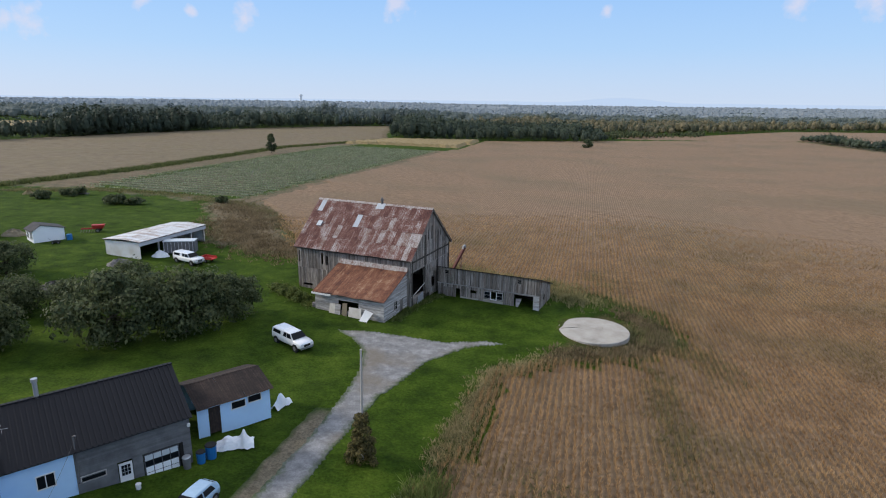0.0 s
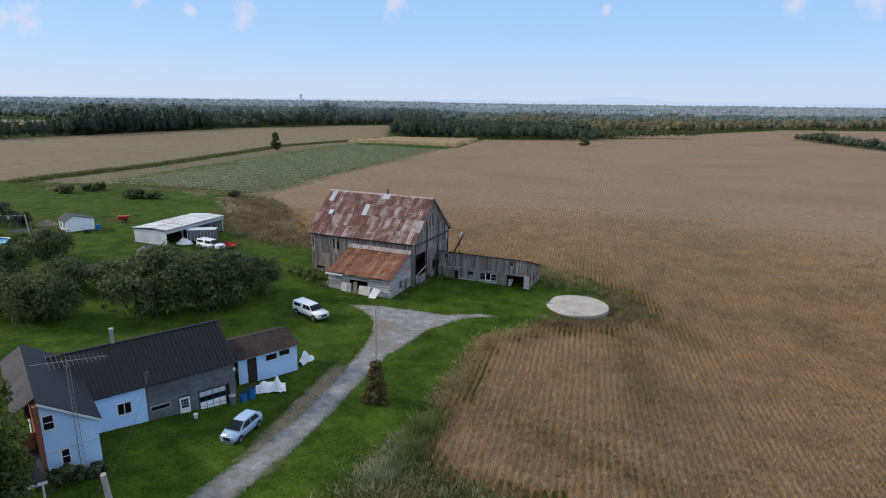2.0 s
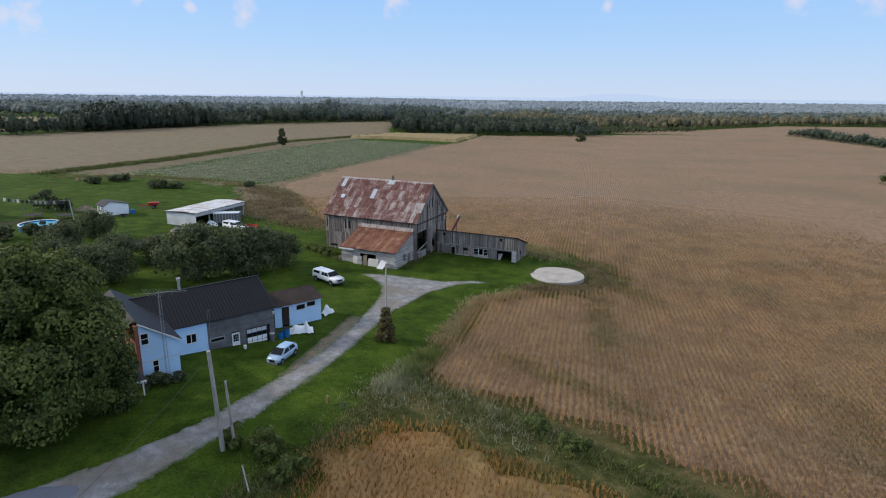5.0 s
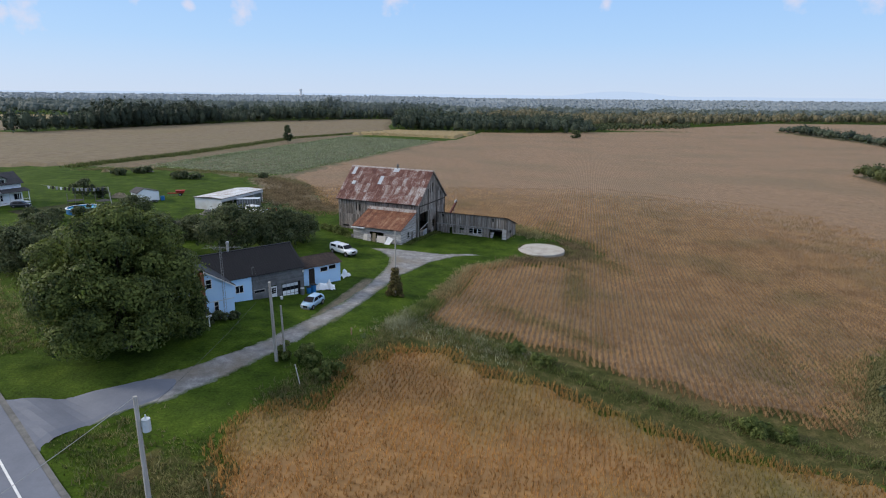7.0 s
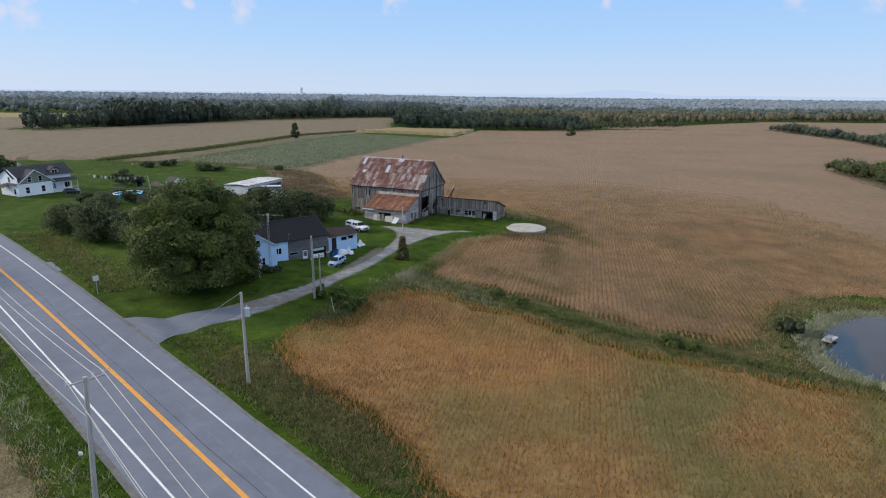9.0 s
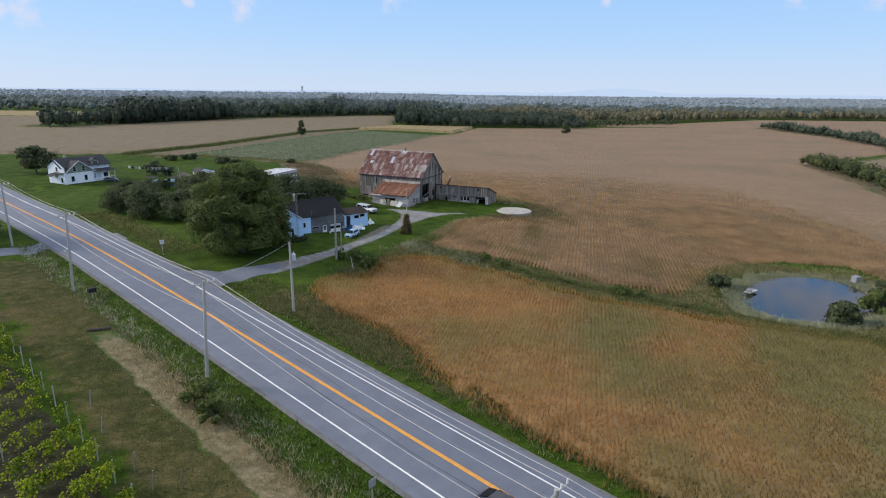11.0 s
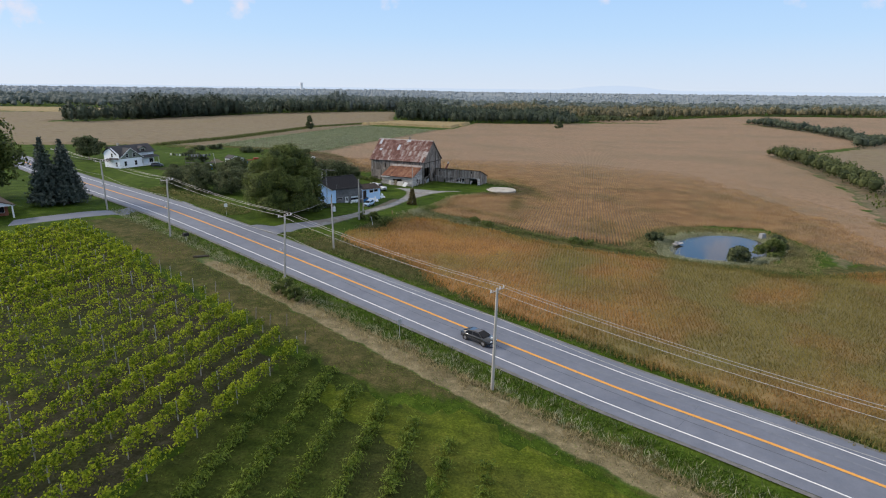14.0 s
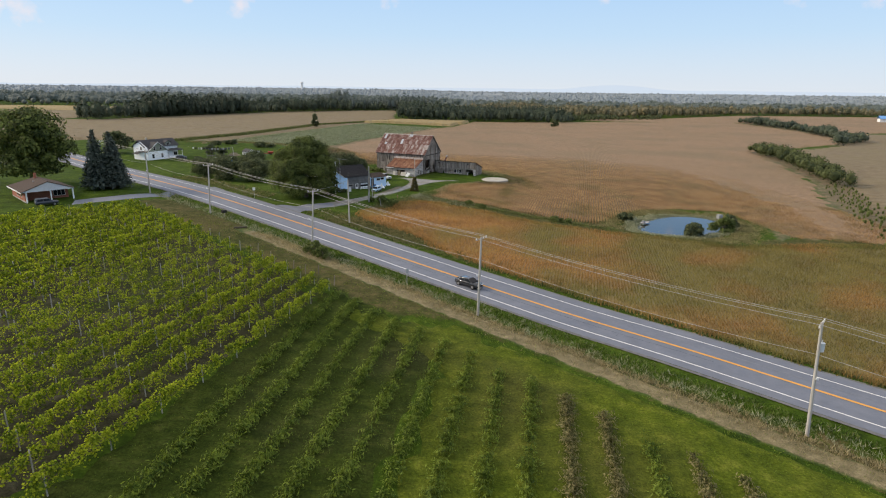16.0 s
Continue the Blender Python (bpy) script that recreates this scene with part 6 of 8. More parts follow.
# ---- woods: many small crowns in one mesh ----
def woods(name, poly, gap, h, m, label, leaves=46, seed=1, limit=4000, core=True, wide=(0.24, 0.36)):
    rs = np.random.RandomState(seed)
    rnd = random.Random(seed)
    x0, x1 = min(p[0] for p in poly), max(p[0] for p in poly)
    y0, y1 = min(p[1] for p in poly), max(p[1] for p in poly)
    V, o = [], 0
    y, cnt = y0, 0
    ico = bmesh.new()
    bmesh.ops.create_icosphere(ico, subdivisions=1, radius=1)
    iv = np.array([v.co[:] for v in ico.verts])
    ifc = [[v.index for v in f.verts] for f in ico.faces]
    ico.free()
    faces = []
    while y < y1 and cnt < limit:
        x = x0 + rnd.uniform(0, gap)
        while x < x1:
            px, py = x + rnd.uniform(-0.45, 0.45) * gap, y + rnd.uniform(-0.45, 0.45) * gap
            if inside(poly, px, py):
                hh = h * rnd.uniform(0.68, 1.18) * (0.88 + 0.5 * noise.noise((px / 60, py / 60, 2)))
                r = hh * rnd.uniform(*wide)
                zg = lie(px, py)
                mid = np.array([px, py, zg + hh * 0.56])
                sc = np.array([r, r, hh * 0.46])
                if core:
                    v = mid + iv * sc * 0.8 * rs.uniform(0.8, 1.1, (len(iv), 1))
                    V.append(v)
                    faces += [[o + k for k in f] for f in ifc]
                    o += len(v)
                d = rs.normal(0, 1, (leaves, 3))
                d /= np.linalg.norm(d, axis=1)[:, None]
                lobe = 1 + 0.22 * np.sin(d[:, 0] * 5 + px) * np.cos(d[:, 1] * 5 + py)
                c = mid + d * sc * lobe[:, None] * rs.uniform(0.82, 1.1, (leaves, 1))
                v, f = leaf_quads(c, d, hh * (0.085 if leaves < 40 else 0.062 if leaves < 100 else 0.047), rs, 0.7, 0.4)
                V.append(v)
                faces += (f + o).tolist()
                o += len(v)
                cnt += 1
            x += gap * rnd.uniform(0.85, 1.15)
        y += gap * 0.9
    me = bpy.data.meshes.new(name)
    me.from_pydata(np.concatenate(V).tolist(), [], faces)
    me.materials.append(m)
    return tagged(new(name, me), label, "woods", kind="stuff")


woods("woods", [(-296, 372), (-262, 478), (-215, 560), (-178, 612), (-66, 728), (-50, 790), (-210, 720), (-310, 600), (-336, 470), (-318, 392)], 9.0, 15.5, M_woods, "dark green mixed wood behind the ripe field", 64, 1, wide=(0.2, 0.32))
woods("woods", [(-278, 440), (-258, 480), (-226, 540), (-212, 575), (-262, 590), (-300, 520), (-304, 452)], 7.5, 20, M_pines, "taller dense clump of dark pines", 80, 2, wide=(0.17, 0.27))
woods("woods", [(-44, 515), (0, 535), (42, 560), (100, 570), (160, 576), (176, 640), (120, 730), (0, 750), (-60, 760), (-44, 650)], 8.5, 15, M_woods, "dark wood edge behind the corn", 64, 3, wide=(0.2, 0.32))
woods("woods", [(-120, 690), (-58, 735), (0, 760), (0, 860), (-200, 820)], 11, 20, M_hazewoods, "tall trees with pale trunks, haze in their grey-green colour", 60, 12, wide=(0.14, 0.22))
woods("woods", [(176, 700), (250, 715), (320, 745), (390, 800), (520, 905), (900, 905), (900, 1000), (100, 960), (0, 780), (120, 750)], 12, 15, M_autumn, "wood with leaves turning brown and yellow", 60, 4)
woods("scrub", [(165, 610), (215, 650), (300, 690), (330, 740), (230, 712), (172, 690)], 7, 6.5, M_orchard, "low grey-green scrub at the field end", 60, 5)
woods("hedgerow", [(192, 236), (202, 232), (188, 172), (168, 112), (158, 84), (150, 86), (163, 128), (180, 178)], 4.2, 6.6, M_hedge, "row of bushes and small trees along a ditch", 80, 6, wide=(0.34, 0.5))
woods("hedgerow", [(395, 665), (412, 660), (395, 492), (352, 355), (300, 300), (292, 306), (338, 362), (380, 495)], 6.0, 10, M_woods, "dark row of trees dividing the fields", 60, 7, wide=(0.34, 0.5))
woods("woods", [(-200, 760), (0, 870), (100, 965), (900, 1000), (1500, 1100), (1500, 1550), (-1300, 1550), (-1300, 800), (-600, 690), (-470, 720), (-330, 640)], 22, 16, M_hazewoods, "wide woods reaching to the horizon, haze in their green", 16, 8, 6500, wide=(0.42, 0.62))
woods("shrub_row", [(148, 92), (160, 96), (136, 44), (112, -8), (99, -6), (122, 42)], 2.6, 1.3, M_weed, "low weeds and shrubs along the ditch", 40, 9)


# beyond: closed canopy with clearings
def far_canopy():
    v, f, idx = [], [], {}
    ys = [1450.0]
    while ys[-1] < 4700:
        ys.append(ys[-1] * 1.012)
    xs = list(np.arange(-4600, 4601, 40.0))
    for j, y in enumerate(ys):
        for i, x in enumerate(xs):
            n = noise.noise((x / 420, y / 260, 5)) + 0.5 * noise.noise((x / 150, y / 90, 6))
            wood = step(-0.25, 0.0, n)
            idx[i, j] = len(v)
            v.append((x + random.uniform(-15, 15), y + random.uniform(-6, 6), lie(x, y) + wood * (6 + 3 * noise.noise((x / 30, y / 12, 8)) + random.uniform(-1.5, 1.5)) - 1.0 + 6 * step(2500, 4500, y)))
    for j in range(len(ys) - 1):
        for i in range(len(xs) - 1):
            f.append((idx[i, j], idx[i + 1, j], idx[i + 1, j + 1], idx[i, j + 1]))
    return tagged(sheet("far_woods", v, f, M_hazefar), "far woods and clearings coloured with haze to the horizon", "woods", kind="stuff")


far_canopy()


def tree_belts(name, y0, y1, grow, gap, m, label, seed, leaves=9):
    """Rows of small crowns, each row farther off than the last, with gaps where the land is open."""
    rs = np.random.RandomState(seed)
    V, F, o, y = [], [], 0, y0
    octa = np.array([(1, 0, 0), (-1, 0, 0), (0, 1, 0), (0, -1, 0), (0, 0, 1), (0, 0, -0.7)], float)
    octf = [(0, 2, 4), (2, 1, 4), (1, 3, 4), (3, 0, 4), (2, 0, 5), (1, 2, 5), (3, 1, 5), (0, 3, 5)]
    while y < y1:
        x = -0.86 * y
        while x < 0.86 * y:
            px, py = x + rs.uniform(-0.4, 0.4) * gap, y + rs.uniform(-0.5, 0.5) * y * (grow - 1)
            open_ = noise.noise((px / 420, py / 260, 5)) + 0.5 * noise.noise((px / 150, py / 90, 6))
            if open_ > -0.28 and rs.uniform() < 0.9:
                h = rs.uniform(9, 14) * (1 + 0.3 * noise.noise((px / 200, py / 200, 9)))
                r = h * rs.uniform(0.5, 0.85)
                mid = np.array([px, py, lie(px, py) + h * 0.55 + 6 * step(2500, 4500, py)])
                v = mid + octa * np.array([r, r, h * 0.5]) * rs.uniform(0.75, 1.15, (6, 1))
                V.append(v)
                F += [tuple(o + k for k in q) for q in octf]
                o += 6
                d = rs.normal(0, 1, (leaves, 3))
                d[:, 2] = np.abs(d[:, 2])
                d /= np.linalg.norm(d, axis=1)[:, None]
                v, f = leaf_quads(mid + d * np.array([r, r, h * 0.48]), d, h * 0.13, rs, 0.8, 0.4)
                V.append(v)
                F += [tuple(q) for q in (f + o).tolist()]
                o += len(v)
            x += gap * rs.uniform(0.7, 1.3)
        y *= grow
        gap *= grow ** 0.5
    me = bpy.data.meshes.new(name)
    me.from_pydata(np.concatenate(V).tolist(), [], F)
    me.materials.append(m)
    return tagged(new(name, me), label, "woods", kind="stuff")


# both belts take the canopy colour with haze painted in
tree_belts("far_trees", 1530, 2600, 1.035, 13, M_hazefar, "belts of far trees between clearings", 31, 4)
tree_belts("horizon_trees", 2650, 4600, 1.05, 18, M_hazefar, "faint tree line along the horizon", 32, 3)
tagged(canopy("yellow_field", [(-620, 600), (-512, 600), (-418, 582), (-330, 640), (-470, 712), (-640, 690)], 1.2, 8.0, M_corn, 20, 0.2), "strip of yellow ripe corn beyond the woods", "field", kind="stuff")

# ---- grass tufts and weeds ----
def tufts(name, spots, h, m, label, blades=5, width=0.09, spread=0.35, seed=1):
    rs = np.random.RandomState(seed)
    spots = [q for q in spots if not -6.7 < road_so(*q)[1] - ROAD_MID < 5.9]
    h, width = h * 0.72, width * 0.45
    base = np.repeat(np.array([(x, y, ground(x, y)) for x, y in spots]), blades, 0)
    k = len(base)
    base[:, :2] += rs.normal(0, spread * 0.5, (k, 2))
    a = rs.uniform(0, 2 * math.pi, k)
    side = np.stack([np.cos(a), np.sin(a), np.zeros(k)], 1) * (width * rs.uniform(0.6, 1.6, k))[:, None]
    lean = np.stack([rs.normal(0, 0.5, k), rs.normal(0, 0.5, k), np.ones(k)], 1) * (h * rs.uniform(0.5, 1.35, k))[:, None]
    v = np.stack([base + side * 1.25, base + lean, base - side * 1.25], 1).reshape(-1, 3)
    v[:, 2] -= 0.03
    f = np.arange(k * 3).reshape(k, 3)
    return tagged(new(name, mesh_np(name, v, f, m)), label, "grass", kind="stuff")


def along(pts, width, n, seed):
    """n random spots in a band of that width along a broken line."""
    rnd = random.Random(seed)
    seg = [math.dist(a, b) for a, b in zip(pts, pts[1:])]
    out = []
    for _ in range(n):
        q = rnd.uniform(0, sum(seg))
        for (a, b), s in zip(zip(pts, pts[1:]), seg):
            if q <= s:
                break
            q -= s
        t = q / s
        out.append((a[0] + (b[0] - a[0]) * t + rnd.gauss(0, width / 2), a[1] + (b[1] - a[1]) * t + rnd.gauss(0, width / 2)))
    return out


def band(o, s0, s1):
    return [road_xy(s0, o), road_xy(s1, o)]


def off_drive(p):
    return [q for q in p if not (-47 < road_so(*q)[0] < -26 and road_so(*q)[1] > -20)]


DITCH = [(-4, 38), (3, 30), (9, 26.5), (16.5, 20.5), (22, 17), (30, 12.2), (39, 7.5), (50, 1.5), (66, -8), (110, -8)]
tufts("ditch_weeds", along(DITCH, 1.4, 1000, 1), 0.7, M_weed, "green weeds along the field ditch", 6, 0.12, 0.5, 1)
tufts("ditch_rank", along(DITCH, 1.6, 1100, 37), 0.7, M_rank, "dark rank weeds in the field ditch", 6, 0.1, 0.5, 37)
tufts("ditch_grass", along(DITCH, 2.0, 1000, 2), 0.6, M_streak, "olive grass along the field ditch", 6, 0.07, 0.4, 2)
tufts("verge_grass", off_drive(along(band(-15.6, -95, 175), 2.6, 3600, 3)), 0.45, M_weed, "green roadside weeds on the verge", 6, 0.11, 0.45, 3)
tufts("verge_weeds", off_drive(along(band(-14.6, -95, 175), 3.4, 2800, 33)), 0.5, M_rank, "dark rank weeds filling the roadside ditch", 7, 0.09, 0.5, 33)
tufts("verge_olive", off_drive(along(band(-14.4, -95, 175), 4.0, 3200, 35)), 0.5, M_streak, "olive and tan weeds on the roadside bank", 7, 0.08, 0.5, 35)
tufts("verge_weeds", along([(-24, -3), (-17, -1), (-13, -7), (-7, -12), (-3, -17)], 4.0, 1500, 34), 0.55, M_streak, "olive weeds between the road and the crop", 7, 0.1, 0.5, 34)
tufts("verge_straw", off_drive(along(band(-13.2, -95, 175), 2.4, 1500, 4)), 0.5, M_verge, "pale tall grass on the road verge", 6, 0.07, 0.4, 4)
tufts("south_verge", along(band(-32.0, -70, 150), 2.0, 2200, 5), 0.42, M_weed, "green weeds beside the road", 6, 0.11, 0.45, 5)
tufts("south_pale", along(band(-33.0, -70, 150), 1.8, 1800, 38), 0.7, M_reed, "tall grey-green grass beside the road", 6, 0.07, 0.45, 38)
tufts("south_fresh", along(band(-31.3, -60, 160), 0.9, 2800, 36), 0.3, M_fresh, "fresh green grass along the asphalt edge", 6, 0.1, 0.4, 36)
tufts("south_straw", along(band(-35.5, -15, 150), 2.0, 2400, 6), 0.65, M_straw, "dry straw-coloured grass beside the road", 7, 0.07, 0.4, 6)
tufts("corner_weeds", along([(-13, 8), (-15, 14), (-9, 23), (-5, 33), (-3, 40)], 2.2, 900, 7), 0.6, M_streak, "rough grass where lawn meets crop", 6, 0.08, 0.45, 7)
tufts("corner_green", along([(-20, 2), (-15, 10), (-12, 19), (-7, 27), (-4, 36)], 3.0, 900, 8), 0.4, M_weed, "green weeds where lawn meets crop", 6, 0.11, 0.45, 8)
tufts("slab_weeds", along([(14, 70), (22, 72), (29, 74.5), (30.5, 81), (27, 87)], 2.6, 1700, 9), 0.55, M_drystalk, "tall weeds round the concrete pad", 6, 0.1, 0.5, 9)
tufts("field_margin", along([(0, 47), (3.5, 57), (6, 65), (14, 69.5)], 1.8, 1500, 10), 0.5, M_straw, "dry grass at the crop edge", 6, 0.07, 0.4, 10)
tufts("pond_reeds", along([(POND[0] + 1.12 * (POND[3] * math.cos(a) * math.cos(POND[2]) - POND[4] * math.sin(a) * math.sin(POND[2])), POND[1] + 1.12 * (POND[3] * math.cos(a) * math.sin(POND[2]) + POND[4] * math.sin(a) * math.cos(POND[2]))) for a in np.linspace(0, 2 * math.pi, 25)], 1.9, 3800, 11), 0.95, M_reed, "pale green reeds round the pond", 7, 0.08, 0.4, 11)
tufts("pond_meadow", along([(43, 10), (48, 26), (62, 32), (77, 28), (79, 12), (70, -2), (54, -3), (44, 4)], 3.6, 3600, 12), 0.6, M_verge, "rough meadow grass round the pond", 6, 0.1, 0.5, 12)
tufts("hedge_strip", along([(-136, 183), (-121, 241), (-104, 389), (-78, 443), (-45, 507)], 4.0, 5200, 13), 1.5, M_rank, "weedy strip between two fields", 6, 0.25, 1.0, 13)
tufts("garden_edge", along([(-128, 176), (-104, 181), (-85, 177), (-54, 163), (-42, 150)], 4.0, 1300, 14), 0.7, M_streak, "overgrown strip at the end of the lawn", 6, 0.14, 0.8, 14)
tufts("barn_weeds", along([(-26, 93), (-23, 90), (-18.5, 85.5)], 1.5, 500, 15), 0.6, M_weed, "weeds along the barn wall", 6, 0.1, 0.4, 15)
tufts("barn_weeds", along([(-6.5, 80.2), (-3, 87.5), (1, 92.5)], 0.9, 500, 16), 0.5, M_weed, "weeds along the barn gable", 6, 0.08, 0.3, 16)
tufts("barn_weeds", along([(1, 108), (10, 101), (20, 97), (22, 90)], 4, 1600, 17), 1.0, M_verge, "rank weeds behind the cattle shed", 6, 0.12, 0.5, 17)

tufts("ditch_head", along([(-6, 31), (-3, 36), (3, 31), (8, 27)], 3.0, 700, 26), 0.55, M_streak, "olive rank weeds where ditch and lawn meet", 6, 0.09, 0.5, 26)
tufts("ditch_head_pale", along([(-6, 31), (-3, 36), (3, 31), (10, 25)], 3.0, 420, 27), 0.75, M_reed, "grey-green seeded weeds where ditch and lawn meet", 6, 0.06, 0.45, 27)
tufts("corner_hedge", along([(-3.5, 36.5), (-2.0, 40.5), (-0.5, 44)], 1.4, 420, 18), 1.3, M_weed, "dark rank weeds at the crop corner", 6, 0.1, 0.4, 18)
tufts("pale_weeds", along([(-5.5, 33), (-3.5, 37), (-3, 40.5)], 1.4, 420, 19), 1.1, M_reed, "pale seeded grass at the crop corner", 6, 0.06, 0.4, 19)
for k_, (line, wide_, n_) in enumerate((([(26.5, 80), (31, 74.5), (34, 70), (33.5, 64)], 2.4, 1100), ([(25.6, 68), (23, 57.5), (20.6, 46)], 1.6, 900), ([(7, 44.5), (12.7, 38.5), (17, 35), (21, 30)], 1.8, 1000), ([(28.6, 110), (27.6, 93), (31, 87), (34, 80)], 3.0, 1200), ([(2.3, 54), (0.8, 45), (-2.2, 42)], 1.4, 420), ([(39, 21), (44, 30), (41, 40)], 4.0, 900))):
    tufts("field_weeds", along(line, wide_ * 1.5, int(n_ * 0.55), 40 + k_), 0.7, M_streak, "streak of green weeds through the ripe crop", 6, 0.09, 0.5, 40 + k_)
tufts("dry_stalks", along([(-50, 140), (-42, 124), (-33, 116), (-25, 112)], 7.0, 2600, 20), 0.8, M_drystalk, "tall dry brown weeds by the machine shed", 6, 0.12, 0.6, 20)
tufts("dry_stalks", along([(-58, 160), (-46, 148), (-38, 134)], 6.0, 1500, 21), 0.8, M_drystalk, "tall dry brown weeds by the lawn", 6, 0.12, 0.6, 21)
tufts("track_straw", along([road_xy(-5, -36.3), road_xy(150, -37.5)], 1.8, 1500, 22), 0.35, M_straw, "dry straw-coloured track beside the road", 6, 0.07, 0.4, 22)
tufts("track_straw", along([road_xy(-40, -39.5), road_xy(10, -37.0)], 3.0, 900, 23), 0.3, M_streak, "dry straw-coloured track beside the vines", 6, 0.07, 0.4, 23)
turf_ = along([road_xy(-40, -39), road_xy(150, -42)], 7.0, 3200, 24) + along([(-22, -75), (10, -90), (45, -115)], 34.0, 5500, 25)
tufts("alley_blades", turf_, 0.32, M_young, "short uneven grass between the vines and road", 5, 0.07, 0.6, 24)

# ---- pond ----
a = [2 * math.pi * k / 72 for k in range(72)]
pv = [(POND[0] + 1.02 * (POND[3] * math.cos(t) * math.cos(POND[2]) - POND[4] * math.sin(t) * math.sin(POND[2])), POND[1] + 1.02 * (POND[3] * math.cos(t) * math.sin(POND[2]) + POND[4] * math.sin(t) * math.cos(POND[2])), lie(60, 12) - 0.35) for t in a]
tagged(sheet("pond", pv, [tuple(range(72))], M_water), "still farm pond reflecting the sky", "pond", kind="structure")

# ---- vineyard ----
VU, VN = (math.cos(radians(75.5)), math.sin(radians(75.5))), (-math.sin(radians(75.5)), math.cos(radians(75.5)))


def vine_row(x, y, length, h, wide, dens, leaf, m, seed, name, label, group, thin=0.0, posts=6.0, gap=1.3, ang=75.5, squash=0.8):
    """A row that starts at its north end and runs away from the road; the foliage is one mesh, the posts parts of it."""
    rs = np.random.RandomState(seed)
    VU, VN = (math.cos(radians(ang)), math.sin(radians(ang))), (-math.sin(radians(ang)), math.cos(radians(ang)))
    k_ = int(length / gap)
    vig = np.clip(rs.normal(0.82, 0.2, k_) + 0.4 * np.array([noise.noise((q * gap * 0.12, seed * 1.7, 0)) for q in range(k_)]) - thin, 0.0, 1.15)
    vig = np.where(rs.uniform(0, 1, k_) < 0.06 + thin * 0.25, 0.12, vig)
    per = (dens * gap * vig).astype(int)
    idx = np.repeat(np.arange(k_), per)
    n = len(idx)
    u = (idx + 0.5) * gap + rs.normal(0, gap * 0.25, n)
    u = np.clip(u, 0, length)
    hh = h * (0.66 + 0.4 * vig[idx])
    w = rs.normal(0, wide * 0.42, n) * (0.6 + 0.5 * vig[idx]) + 0.12 * np.sin(idx * 2.3)
    z = rs.beta(2.4, 1.2, n) * hh + (0.3 if h > 1.5 else 0.03)
    shoot = rs.uniform(0, 1, n) < 0.1
    z = np.where(shoot, z + rs.uniform(0, 0.4, n) * min(1, h), z)
    px, py = -VU[0] * u + VN[0] * w, -VU[1] * u + VN[1] * w
    zg = np.array([ground(x - VU[0] * q, y - VU[1] * q) for q in range(int(length) + 2)])
    base = ground(x, y)
    pz = z + np.interp(u, np.arange(len(zg)), zg) - base
    c = np.stack([px, py, pz], 1)
    nn = np.stack([VN[0] * np.sign(w), VN[1] * np.sign(w), np.full(n, 0.7)], 1)
    v, f = leaf_quads(c, nn, leaf, rs, squash)
    t = thing(name, x, y, base, 0, label, "vine row", group)
    ob = new("foliage", mesh_np("foliage", v, f, m))
    ob.parent = t
    if posts:
        q = 0.0
        while q < min(length, 60):
            zz = float(np.interp(q, np.arange(len(zg)), zg)) - base
            piece("post", M_pole, t, (-VU[0] * q, -VU[1] * q, zz + h * 0.5), (0.08, 0.08, h * 1.15))
            q += posts
    return t


for k in range(24):
    nn_ = 3.0 + 3.25 * k
    # the north end lies on the field edge, parallel to the road
    e0, e1 = Vector((-15.4, -47.6)), Vector((-70.5, 4.5))
    d = e1 - e0
    t_ = (nn_ - (e0.x * VN[0] + e0.y * VN[1])) / (d.x * VN[0] + d.y * VN[1])
    p_ = e0 + d * t_
    if t_ > 1.02:
        p_ = e1 + Vector(VN) * (nn_ - (e1.x * VN[0] + e1.y * VN[1]))
        p_ = Vector((p_.x, p_.y)) - Vector(VU) * 3.0 * (k - 18)
    ln = min(92.0, max(30.0, (p_.y + 118) / VU[1]))
    near = k < 12
    mid_thin = 0.36 * math.exp(-((k - 8) / 4.0) ** 2)
    vine_row(p_.x, p_.y, ln, 1.9, 0.5, 205 if near else 100, 0.105 if near else 0.15, M_vine, 200 + k, "vine_row", "trellised vine row with yellow-green leaves", "vine rows", mid_thin)
for k in range(22):
    px_, py_ = -13.8 + 3.1 * k, -48.6 - 3.06 * k
    ln = min(64.0, max(10.0, (py_ + 114) / 0.98))
    dying = k in (9, 10, 12, 13, 15, 17)
    vine_row(px_, py_, ln, 0.85, 0.95, 230, 0.17, M_youngdry if dying else M_young, 300 + k, "young_vine_row", "row of half-dead young vines among weeds" if dying else "row of young low vines in grass", "young vine rows", 0.06 + 0.014 * k, 0, 0.9, 80.4, 0.28)
for k, (x, y) in enumerate(((-15.1, -45.2), (-18.5, -40.2), (-20.5, -40.5), (-22.9, -38.4), (-27.9, -33.8), (-31.3, -29.5))):
    t = thing("end_post", x, y, ground(x, y), 0, "grey wooden end post of the trellis", "post", "trellis end posts")
    part("shaft", Geo().tube((0, 0, -0.3), (0.12, 0.15, 1.6), 0.06, 0.05), M_wood, t)

# ---- concrete pad ----
pad = thing("concrete_pad", 20.9, 78.6, 0, 0, "round pale concrete slab of a former silo", "slab")
g = Geo()
ring = lambda r, z: [(r * math.cos(2 * math.pi * k / 64), r * math.sin(2 * math.pi * k / 64), z) for k in range(64)]
g.loft([ring(4.75, -0.8), ring(4.75, 0.5), ring(4.68, 0.56)])
part("slab", g, M_concrete, pad)
